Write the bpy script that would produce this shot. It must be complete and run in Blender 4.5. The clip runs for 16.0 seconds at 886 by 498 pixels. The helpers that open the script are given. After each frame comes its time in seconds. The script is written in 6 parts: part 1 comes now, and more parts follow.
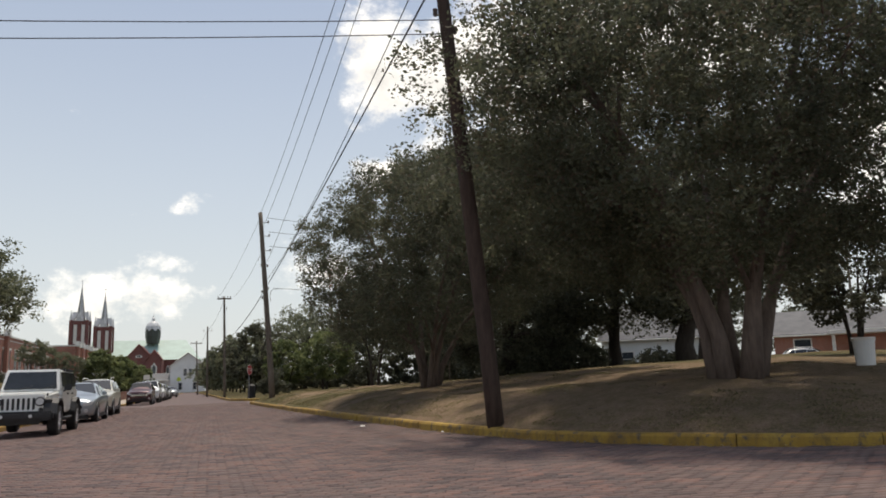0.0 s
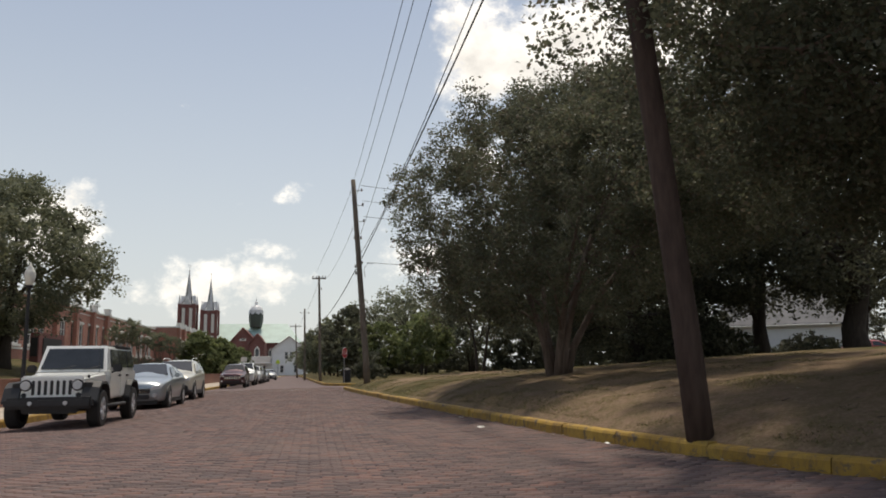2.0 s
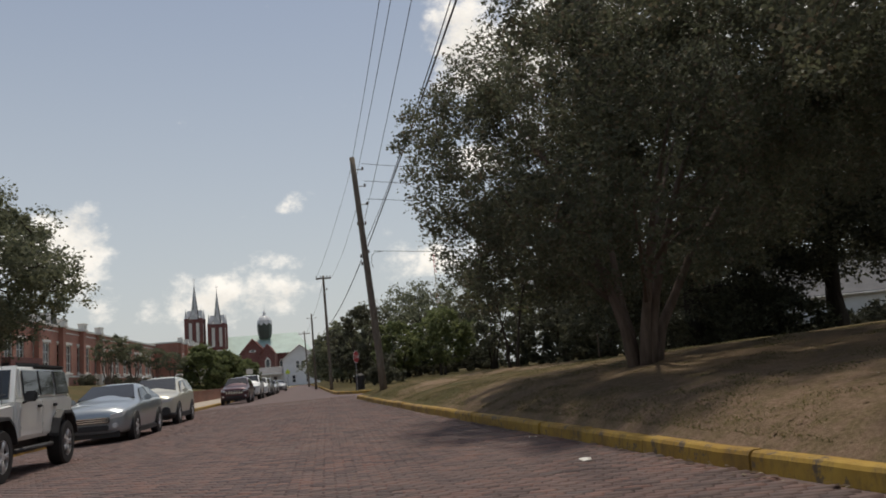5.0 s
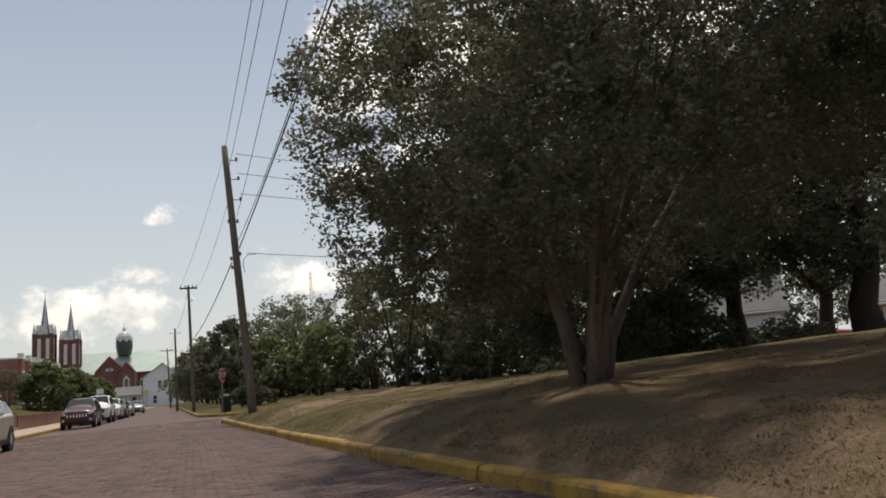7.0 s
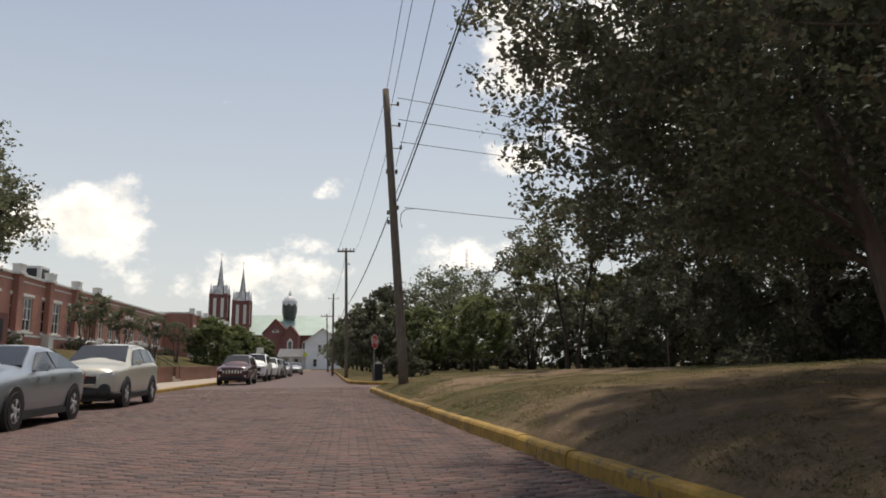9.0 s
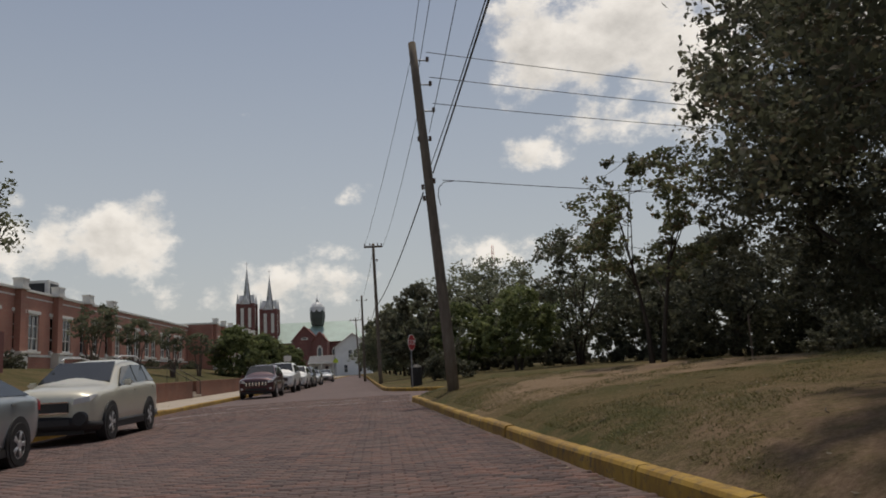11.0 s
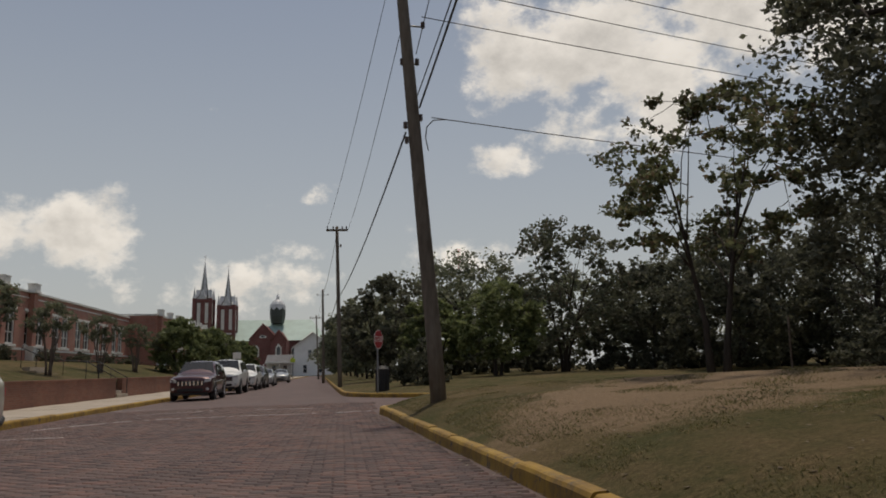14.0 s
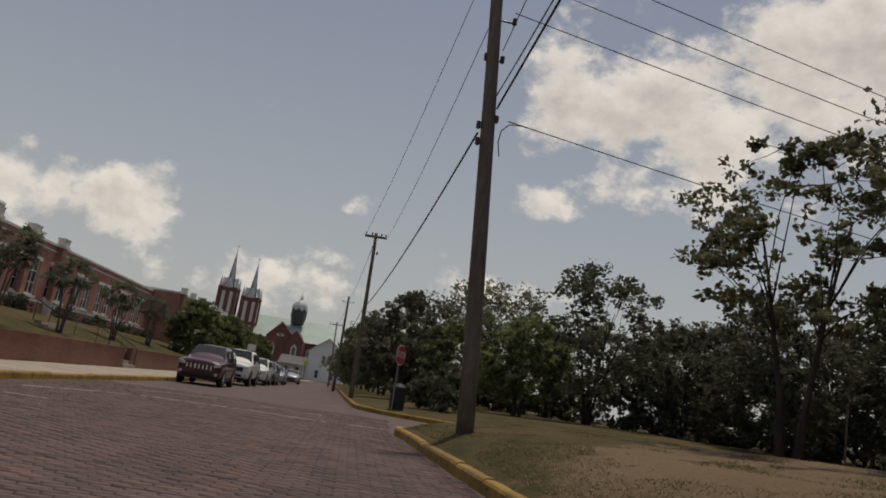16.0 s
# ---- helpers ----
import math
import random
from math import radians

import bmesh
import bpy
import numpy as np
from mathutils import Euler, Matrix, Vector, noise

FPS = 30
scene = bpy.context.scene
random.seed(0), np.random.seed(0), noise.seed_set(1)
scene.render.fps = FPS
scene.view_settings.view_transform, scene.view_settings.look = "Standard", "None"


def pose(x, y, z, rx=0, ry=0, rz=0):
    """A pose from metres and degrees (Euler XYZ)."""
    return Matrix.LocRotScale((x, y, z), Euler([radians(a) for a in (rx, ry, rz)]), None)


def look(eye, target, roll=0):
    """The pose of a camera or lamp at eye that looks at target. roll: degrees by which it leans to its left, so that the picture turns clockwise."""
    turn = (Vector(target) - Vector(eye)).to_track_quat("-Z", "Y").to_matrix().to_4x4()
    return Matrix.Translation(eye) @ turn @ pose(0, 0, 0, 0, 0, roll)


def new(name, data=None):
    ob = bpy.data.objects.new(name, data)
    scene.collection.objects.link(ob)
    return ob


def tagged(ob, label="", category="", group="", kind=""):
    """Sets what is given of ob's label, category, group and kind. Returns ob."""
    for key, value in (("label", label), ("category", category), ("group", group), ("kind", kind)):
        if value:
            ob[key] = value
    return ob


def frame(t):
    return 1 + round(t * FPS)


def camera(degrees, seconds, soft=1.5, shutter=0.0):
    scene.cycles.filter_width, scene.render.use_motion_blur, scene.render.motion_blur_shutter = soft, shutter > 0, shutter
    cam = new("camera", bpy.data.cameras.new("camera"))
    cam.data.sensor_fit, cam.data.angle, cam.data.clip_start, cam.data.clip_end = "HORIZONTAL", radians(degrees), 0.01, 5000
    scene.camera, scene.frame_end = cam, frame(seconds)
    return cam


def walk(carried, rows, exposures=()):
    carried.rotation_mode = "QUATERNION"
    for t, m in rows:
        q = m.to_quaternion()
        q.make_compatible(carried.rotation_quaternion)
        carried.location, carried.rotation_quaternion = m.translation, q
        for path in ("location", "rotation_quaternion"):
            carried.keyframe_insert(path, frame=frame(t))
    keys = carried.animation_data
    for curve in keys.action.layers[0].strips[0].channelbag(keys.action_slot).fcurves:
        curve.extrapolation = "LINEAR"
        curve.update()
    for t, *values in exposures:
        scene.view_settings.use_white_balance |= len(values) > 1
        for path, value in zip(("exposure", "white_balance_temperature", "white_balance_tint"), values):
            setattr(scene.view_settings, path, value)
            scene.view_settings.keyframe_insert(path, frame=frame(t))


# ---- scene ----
# camera and its way along the street
cam = camera(60.0, 16.0, soft=1.8)
ROWS = [
    (0, (-0.944, 3.05, 1.022), (-0.436, 4.955, 1.361), -1.7),
    (0.5, (-0.808, 4.232, 1.007), (-0.27, 6.131, 1.33), -2.8),
    (1, (-0.708, 5.486, 1.02), (-0.246, 7.402, 1.358), -2.6),
    (1.5, (-0.621, 6.81, 1.027), (-0.144, 8.727, 1.342), -2.0),
    (2, (-0.509, 8.234, 1.016), (-0.246, 10.192, 1.326), -0.8),
    (2.5, (-0.393, 9.526, 1.015), (-0.162, 11.488, 1.324), -1.3),
    (3, (-0.29, 10.566, 0.985), (-0.116, 12.531, 1.314), -2.9),
    (5.5, (-0.473, 14.391, 1.061), (-0.206, 16.349, 1.367), -4.7),
    (6, (-0.53, 15.187, 1.052), (-0.226, 17.139, 1.363), -4.2),
    (6.5, (-0.422, 16.208, 1.043), (0.049, 18.123, 1.375), -5.1),
    (7, (-0.264, 17.263, 1.064), (0.299, 19.153, 1.398), -4.5),
    (7.5, (-0.16, 18.284, 1.058), (0.281, 20.208, 1.384), -2.7),
    (8, (-0.048, 19.265, 1.065), (0.484, 21.162, 1.41), -2.9),
    (8.5, (0.023, 20.199, 1.022), (0.377, 22.141, 1.341), -0.6),
    (9, (-0.044, 21.279, 0.991), (0.121, 23.25, 1.292), 0.1),
    (11.5, (-0.478, 26.87, 1.073), (-0.359, 28.844, 1.376), -3.3),
    (12, (-0.511, 27.861, 1.073), (-0.173, 29.808, 1.38), -4.9),
    (12.5, (-0.489, 28.857, 1.069), (-0.164, 30.806, 1.38), -3.2),
    (13, (-0.535, 29.916, 1.043), (-0.316, 31.878, 1.365), -1.7),
    (13.5, (-0.531, 30.944, 1.048), (-0.25, 32.893, 1.397), -2.5),
    (14, (-0.579, 31.878, 1.037), (-0.387, 33.844, 1.346), -1.1),
    (14.5, (-0.65, 32.616, 1.026), (-0.591, 34.593, 1.321), -0.0),
    (15, (-0.679, 33.101, 1.015), (-0.49, 35.065, 1.343), 0.9),
    (15.5, (-0.822, 33.405, 0.989), (-0.689, 35.368, 1.344), 6.5),
    (16, (-0.857, 33.612, 0.95), (-0.752, 35.573, 1.326), 9.2),
]
walk(cam, [(t, look(eye, target, roll)) for t, eye, target, roll in ROWS],
     exposures=[(0, 0.33, 6950, 10), (1.5, 0.30, 7050, 10), (3, 0.10, 7000, 10), (5.5, -0.10, 6900, 10), (6.5, 0.05, 7050, 10), (8, 0.36, 7200, 11), (9, 0.22, 7100, 11), (11.5, -0.42, 6950, 11), (13.5, -0.48, 7100, 11), (14.5, -0.45, 7100, 11), (16, -0.58, 7200, 12)])

# ---- sky and sun ----
SUN_EL, SUN_AZ = 73.0, 14.0          # degrees above the horizon; to the right of straight ahead


def sky():
    world = bpy.data.worlds.new("sky")
    scene.world = world
    world.use_nodes = True
    nt = world.node_tree
    nt.nodes.clear()
    N, L = nt.nodes.new, nt.links.new
    out, bg = N("ShaderNodeOutputWorld"), N("ShaderNodeBackground")
    tex = N("ShaderNodeTexSky")
    tex.sky_type, tex.sun_disc = "NISHITA", False
    tex.sun_elevation, tex.sun_rotation = radians(SUN_EL), radians(SUN_AZ)
    tex.air_density, tex.dust_density, tex.ozone_density = 1.0, 1.5, 1.0
    bg.inputs["Strength"].default_value = 0.1
    co = N("ShaderNodeTexCoord")

    def math_node(op, a, b=None, clamp=False):
        n = N("ShaderNodeMath")
        n.operation, n.use_clamp = op, clamp
        for k, v in enumerate((a, b)):
            if v is None:
                continue
            if isinstance(v, (int, float)):
                n.inputs[k].default_value = v
            else:
                L(v, n.inputs[k])
        return n.outputs[0]

    # billowing noise that breaks the clouds' edges
    warp = N("ShaderNodeTexNoise")
    warp.inputs["Scale"].default_value, warp.inputs["Detail"].default_value, warp.inputs["Roughness"].default_value = 9.0, 9.0, 0.55
    mp = N("ShaderNodeMapping")
    mp.inputs["Scale"].default_value = (1, 1, 1.35)
    L(co.outputs["Generated"], mp.inputs["Vector"])
    L(mp.outputs[0], warp.inputs["Vector"])
    # cumulus heaps: azimuth, elevation, half width, half height, weight
    heaps = [(20, 23.5, 11, 6.2, 1.1), (31, 24.5, 10, 7, 1.1), (10.8, 22.2, 4, 3.4, 1.0), (11.0, 15.4, 3.4, 1.5, .85), (16, 17.2, 5, 2.2, .95), (25, 17, 6, 2.4, .85),
             (-3.9, 13.2, 1.6, 1.0, .66), (-4.9, 12.6, 1.4, .6, .6), (-8, 12.2, 2.0, .8, .55), (-19, 9.8, 4, 3.0, 1.0), (-26, 9.6, 5, 2.6, .85),
             (-4.3, 8.9, 2.6, .8, .65), (-13, 6.2, 11, 2.6, .66), (-27, 5.5, 9, 2, .7), (9, 8.5, 5, 1.5, .7), (45, 14, 9, 5, .9),
             (-50, 12, 10, 5, .8), (-80, 18, 14, 6, .8), (75, 20, 14, 7, .8), (110, 14, 14, 6, .8), (160, 20, 16, 8, .8), (-130, 15, 16, 7, .8),
             (-16, 23, 2.2, .6, .4)]
    total = None
    for az, el, wa, we, weight in heaps:
        a, e = radians(az), radians(el)
        c = Vector((math.sin(a) * math.cos(e), math.cos(a) * math.cos(e), math.sin(e)))
        side = Vector((math.cos(a), -math.sin(a), 0))
        up = side.cross(c)
        parts = []
        for axis, half in ((side, wa), (up, we), (c, 60)):
            sub = N("ShaderNodeVectorMath")
            sub.operation = "SUBTRACT"
            sub.inputs[1].default_value = c
            L(co.outputs["Generated"], sub.inputs[0])
            dot = N("ShaderNodeVectorMath")
            dot.operation = "DOT_PRODUCT"
            dot.inputs[1].default_value = axis / math.sin(radians(half))
            L(sub.outputs[0], dot.inputs[0])
            parts.append(math_node("MULTIPLY", dot.outputs["Value"], dot.outputs["Value"]))
        d2 = math_node("ADD", math_node("ADD", parts[0], parts[1]), parts[2])
        blob = math_node("MULTIPLY", math_node("SUBTRACT", 1.0, math_node("MULTIPLY", d2, 0.5), True), weight)
        total = blob if total is None else math_node("MAXIMUM", total, blob)
    fine = N("ShaderNodeTexNoise")
    fine.inputs["Scale"].default_value, fine.inputs["Detail"].default_value, fine.inputs["Roughness"].default_value = 34.0, 8.0, 0.65
    L(mp.outputs[0], fine.inputs["Vector"])
    dens = math_node("ADD", total, math_node("MULTIPLY", math_node("SUBTRACT", warp.outputs["Fac"], 0.5), 2.3))
    dens = math_node("ADD", dens, math_node("MULTIPLY", math_node("SUBTRACT", fine.outputs["Fac"], 0.5), 1.1))
    ramp = N("ShaderNodeMapRange")
    ramp.interpolation_type = "SMOOTHSTEP"
    ramp.inputs["From Min"].default_value, ramp.inputs["From Max"].default_value = 0.44, 0.98
    L(dens, ramp.inputs["Value"])
    # billows: tops catch the sun, undersides and hearts are greyer
    lift = N("ShaderNodeVectorMath")
    lift.operation = "ADD"
    lift.inputs[1].default_value = (0.004, 0.0, 0.022)
    L(mp.outputs[0], lift.inputs[0])
    above = N("ShaderNodeTexNoise")
    above.inputs["Scale"].default_value, above.inputs["Detail"].default_value, above.inputs["Roughness"].default_value = 9.0, 6.0, 0.55
    L(lift.outputs[0], above.inputs["Vector"])
    relief = math_node("SUBTRACT", warp.outputs["Fac"], above.outputs["Fac"])
    shade = N("ShaderNodeMapRange")
    shade.inputs["From Min"].default_value, shade.inputs["From Max"].default_value = 0.60, 1.6
    shade.inputs["To Min"].default_value, shade.inputs["To Max"].default_value = 1.06, 0.66
    L(math_node("SUBTRACT", dens, math_node("MULTIPLY", relief, 3.2)), shade.inputs["Value"])
    white = N("ShaderNodeMix")
    white.data_type, white.blend_type = "RGBA", "MULTIPLY"
    white.inputs[0].default_value = 1
    white.inputs[6].default_value = (11.0, 10.7, 10.2, 1)
    L(shade.outputs[0], white.inputs[7])
    # summer haze, whiter towards the horizon
    sep = N("ShaderNodeSeparateXYZ")
    L(co.outputs["Generated"], sep.inputs[0])
    haze = N("ShaderNodeMapRange")
    haze.inputs["From Min"].default_value, haze.inputs["From Max"].default_value = 0.0, 0.55
    haze.inputs["To Min"].default_value, haze.inputs["To Max"].default_value = 0.86, 0.12
    L(sep.outputs["Z"], haze.inputs["Value"])
    mix1, mix2 = N("ShaderNodeMix"), N("ShaderNodeMix")
    mix1.data_type = mix2.data_type = "RGBA"
    L(haze.outputs[0], mix1.inputs[0])
    L(tex.outputs[0], mix1.inputs[6])
    mix1.inputs[7].default_value = (5.9, 6.35, 6.75, 1)
    L(math_node("MULTIPLY", ramp.outputs[0], 0.86), mix2.inputs[0])
    L(mix1.outputs[2], mix2.inputs[6])
    L(white.outputs[2], mix2.inputs[7])
    L(mix2.outputs[2], bg.inputs["Color"])
    L(bg.outputs[0], out.inputs["Surface"])


sky()
sun = new("sun", bpy.data.lights.new("sun", "SUN"))
sun.data.energy, sun.data.angle, sun.data.color = 2.6, radians(3.0), (1.0, 0.93, 0.83)
_a, _e = radians(SUN_AZ), radians(SUN_EL)
sun.matrix_world = look((60 * math.sin(_a) * math.cos(_e), 60 * math.cos(_a) * math.cos(_e), 60 * math.sin(_e)), (0, 0, 0))

# ---- materials ----


def material(name, build):
    m = bpy.data.materials.new(name)
    m.use_nodes = True
    nt = m.node_tree
    bsdf = nt.nodes["Principled BSDF"]
    build(nt, bsdf)
    return m


def noise_tex(nt, scale, detail=6, rough=0.6, coord="Object", stretch=None):
    co = nt.nodes.new("ShaderNodeTexCoord")
    n = nt.nodes.new("ShaderNodeTexNoise")
    n.inputs["Scale"].default_value, n.inputs["Detail"].default_value, n.inputs["Roughness"].default_value = scale, detail, rough
    if stretch:
        mp = nt.nodes.new("ShaderNodeMapping")
        mp.inputs["Scale"].default_value = stretch
        nt.links.new(co.outputs[coord], mp.inputs["Vector"])
        nt.links.new(mp.outputs[0], n.inputs["Vector"])
    else:
        nt.links.new(co.outputs[coord], n.inputs["Vector"])
    return n.outputs["Fac"]


def ramp(nt, fac, stops):
    r = nt.nodes.new("ShaderNodeValToRGB")
    e = r.color_ramp.elements
    while len(e) < len(stops):
        e.new(0.5)
    for k, (p, c) in enumerate(stops):
        e[k].position, e[k].color = p, (*c, 1)
    nt.links.new(fac, r.inputs["Fac"])
    return r.outputs["Color"]


def mixc(nt, fac, a, b, mode="MIX"):
    m = nt.nodes.new("ShaderNodeMix")
    m.data_type, m.blend_type = "RGBA", mode
    for sock, v in ((m.inputs[0], fac), (m.inputs[6], a), (m.inputs[7], b)):
        if isinstance(v, (int, float)):
            sock.default_value = v
        elif isinstance(v, tuple):
            sock.default_value = (*v, 1)
        else:
            nt.links.new(v, sock)
    return m.outputs[2]


def bump(nt, bsdf, height, strength=0.4, distance=0.02):
    b = nt.nodes.new("ShaderNodeBump")
    b.inputs["Strength"].default_value, b.inputs["Distance"].default_value = strength, distance
    nt.links.new(height, b.inputs["Height"])
    nt.links.new(b.outputs[0], bsdf.inputs["Normal"])


def plain(name, c, rough=0.6, metal=0.0, spread=0.25, scale=4.0, fine=40.0, bumps=0.15, coat=0.0, spec=None):
    """A painted or weathered surface: large stains and fine grain over one colour."""
    def build(nt, b):
        big = ramp(nt, noise_tex(nt, scale), [(0.3, tuple(v * (1 - spread) for v in c)), (0.7, tuple(min(1, v * (1 + spread * 0.6)) for v in c))])
        grain = noise_tex(nt, fine, 3)
        col = mixc(nt, 0.25 * min(1, spread * 3), big, ramp(nt, grain, [(0.35, tuple(v * 0.6 for v in c)), (0.65, tuple(min(1, v * 1.25) for v in c))]))
        nt.links.new(col, b.inputs["Base Color"])
        b.inputs["Roughness"].default_value, b.inputs["Metallic"].default_value = rough, metal
        b.inputs["Coat Weight"].default_value = coat
        if spec is not None:
            b.inputs["Specular IOR Level"].default_value = spec
        if bumps:
            bump(nt, b, grain, bumps, 0.01)
    return material(name, build)


def leaf_material(name, dark, light, accent=None):
    def build(nt, b):
        geo = nt.nodes.new("ShaderNodeNewGeometry")
        stops = [(0.0, dark), (0.75, light)] + ([(0.93, accent)] if accent else [])
        col = ramp(nt, geo.outputs["Random Per Island"], stops)
        patch = ramp(nt, noise_tex(nt, 0.7, 3), [(0.35, (0.65, 0.65, 0.65)), (0.7, (1.15, 1.1, 1.0))])
        col = mixc(nt, 1.0, col, patch, "MULTIPLY")
        nt.links.new(col, b.inputs["Base Color"])
        b.inputs["Roughness"].default_value = 0.55
        b.inputs["Specular IOR Level"].default_value = 0.25
        tr = nt.nodes.new("ShaderNodeBsdfTranslucent")
        nt.links.new(col, tr.inputs["Color"])
        mx = nt.nodes.new("ShaderNodeMixShader")
        mx.inputs[0].default_value = 0.48
        nt.links.new(b.outputs[0], mx.inputs[1])
        nt.links.new(tr.outputs[0], mx.inputs[2])
        nt.links.new(mx.outputs[0], nt.nodes["Material Output"].inputs["Surface"])
    return material(name, build)


def bark_material(name, a, c):
    def build(nt, b):
        f = noise_tex(nt, 5.0, 8, 0.65, stretch=(2.2, 2.2, 0.45))
        big = noise_tex(nt, 1.1, 3)
        col = mixc(nt, big, ramp(nt, f, [(0.3, a), (0.7, c)]), ramp(nt, f, [(0.3, tuple(v * 0.6 for v in a)), (0.7, a)]))
        nt.links.new(col, b.inputs["Base Color"])
        b.inputs["Roughness"].default_value = 0.9
        b.inputs["Specular IOR Level"].default_value = 0.2
        bump(nt, b, f, 0.7, 0.03)
    return material(name, build)


def street_brick(name, joints):
    """Old red paving bricks, dusty and greyed by traffic; joints: laid by the material where single bricks are too far to tell apart."""
    def build(nt, b):
        info = nt.nodes.new("ShaderNodeObjectInfo")
        geo = nt.nodes.new("ShaderNodeNewGeometry")
        add = nt.nodes.new("ShaderNodeMath")
        add.operation = "FRACT"
        s2 = nt.nodes.new("ShaderNodeMath")
        nt.links.new(geo.outputs["Random Per Island"], s2.inputs[0])
        nt.links.new(info.outputs["Random"], s2.inputs[1])
        nt.links.new(s2.outputs[0], add.inputs[0])
        tones = [(0.0, (0.080, 0.057, 0.056)), (0.3, (0.130, 0.090, 0.084)), (0.6, (0.158, 0.105, 0.096)), (0.85, (0.205, 0.115, 0.096)), (1.0, (0.10, 0.080, 0.080))]
        if joints:
            co = nt.nodes.new("ShaderNodeTexCoord")
            br = nt.nodes.new("ShaderNodeTexBrick")
            br.inputs["Scale"].default_value = 1.0
            br.inputs["Brick Width"].default_value, br.inputs["Row Height"].default_value = 0.24, 0.108
            br.inputs["Mortar Size"].default_value, br.inputs["Mortar Smooth"].default_value = 0.006, 0.3
            br.inputs["Color1"].default_value, br.inputs["Color2"].default_value, br.inputs["Mortar"].default_value = (0.11, 0.076, 0.070, 1), (0.156, 0.10, 0.089, 1), (0.058, 0.046, 0.043, 1)
            nt.links.new(co.outputs["Object"], br.inputs["Vector"])
            col = br.outputs["Color"]
        else:
            col = ramp(nt, add.outputs[0], tones)
        dust = noise_tex(nt, 0.35, 6, 0.6)
        col = mixc(nt, ramp(nt, dust, [(0.42, (0, 0, 0)), (0.75, (0.45, 0.45, 0.45))]), col, (0.185, 0.135, 0.12))
        wear = noise_tex(nt, 1.3, 6, 0.7, stretch=(1, 0.25, 1))
        col = mixc(nt, ramp(nt, wear, [(0.45, (0, 0, 0)), (0.7, (0.5, 0.5, 0.5))]), col, (0.092, 0.074, 0.072))
        grain = noise_tex(nt, 60, 3)
        nt.links.new(col, b.inputs["Base Color"])
        b.inputs["Roughness"].default_value = 0.78
        b.inputs["Specular IOR Level"].default_value = 0.35
        bump(nt, b, grain, 0.25, 0.01)
    return material(name, build)


def grass_ground(name, bare=(), sand=()):
    """Thin summer lawn: green turf, straw and bare trodden earth."""
    def build(nt, b):
        fine = noise_tex(nt, 22, 6, 0.75)
        mid = noise_tex(nt, 1.6, 6, 0.65)
        big = noise_tex(nt, 0.16, 4, 0.6)
        turf = ramp(nt, fine, [(0.3, (0.034, 0.036, 0.013)), (0.5, (0.064, 0.064, 0.025)), (0.72, (0.118, 0.105, 0.048))])
        dry = ramp(nt, fine, [(0.3, (0.068, 0.048, 0.026)), (0.55, (0.152, 0.11, 0.058)), (0.75, (0.25, 0.188, 0.108))])
        col = mixc(nt, ramp(nt, mid, [(0.46, (0, 0, 0)), (0.68, (0.9, 0.9, 0.9))]), turf, dry)
        col = mixc(nt, ramp(nt, big, [(0.45, (0, 0, 0)), (0.62, (0.75, 0.75, 0.75))]), col, dry)
        # trodden earth with little grass round the myrtles' feet and along the kerb
        leafy = ramp(nt, noise_tex(nt, 3.6, 8, 0.75), [(0.42, (0, 0, 0)), (0.58, (1, 1, 1))])
        earth = mixc(nt, leafy, ramp(nt, fine, [(0.3, (0.145, 0.096, 0.066)), (0.55, (0.235, 0.164, 0.115)), (0.75, (0.31, 0.23, 0.168))]),
                     ramp(nt, fine, [(0.3, (0.09, 0.07, 0.038)), (0.55, (0.175, 0.132, 0.078)), (0.75, (0.29, 0.22, 0.148))]))
        co = nt.nodes.new("ShaderNodeTexCoord")
        pale = ramp(nt, fine, [(0.3, (0.14, 0.096, 0.062)), (0.55, (0.24, 0.172, 0.112)), (0.75, (0.33, 0.25, 0.17))])
        for cx, cy, rad, soil in [(*q, earth) for q in bare] + [(*q, pale) for q in sand]:
            dist = nt.nodes.new("ShaderNodeVectorMath")
            dist.operation = "DISTANCE"
            dist.inputs[1].default_value = (cx, cy, 0.8)
            nt.links.new(co.outputs["Object"], dist.inputs[0])
            mr = nt.nodes.new("ShaderNodeMath")
            mr.operation = "MULTIPLY_ADD"
            mr.inputs[1].default_value, mr.inputs[2].default_value = -1.0 / rad, 1.0
            nt.links.new(dist.outputs["Value"], mr.inputs[0])
            ad = nt.nodes.new("ShaderNodeMath")
            nt.links.new(mr.outputs[0], ad.inputs[0])
            nt.links.new(mid, ad.inputs[1])
            col = mixc(nt, ramp(nt, ad.outputs[0], [(0.42, (0, 0, 0)), (0.85, (0.9, 0.9, 0.9))]), col, soil)
        nt.links.new(col, b.inputs["Base Color"])
        b.inputs["Roughness"].default_value = 0.95
        b.inputs["Specular IOR Level"].default_value = 0.1
        bump(nt, b, fine, 0.8, 0.04)
    return material(name, build)


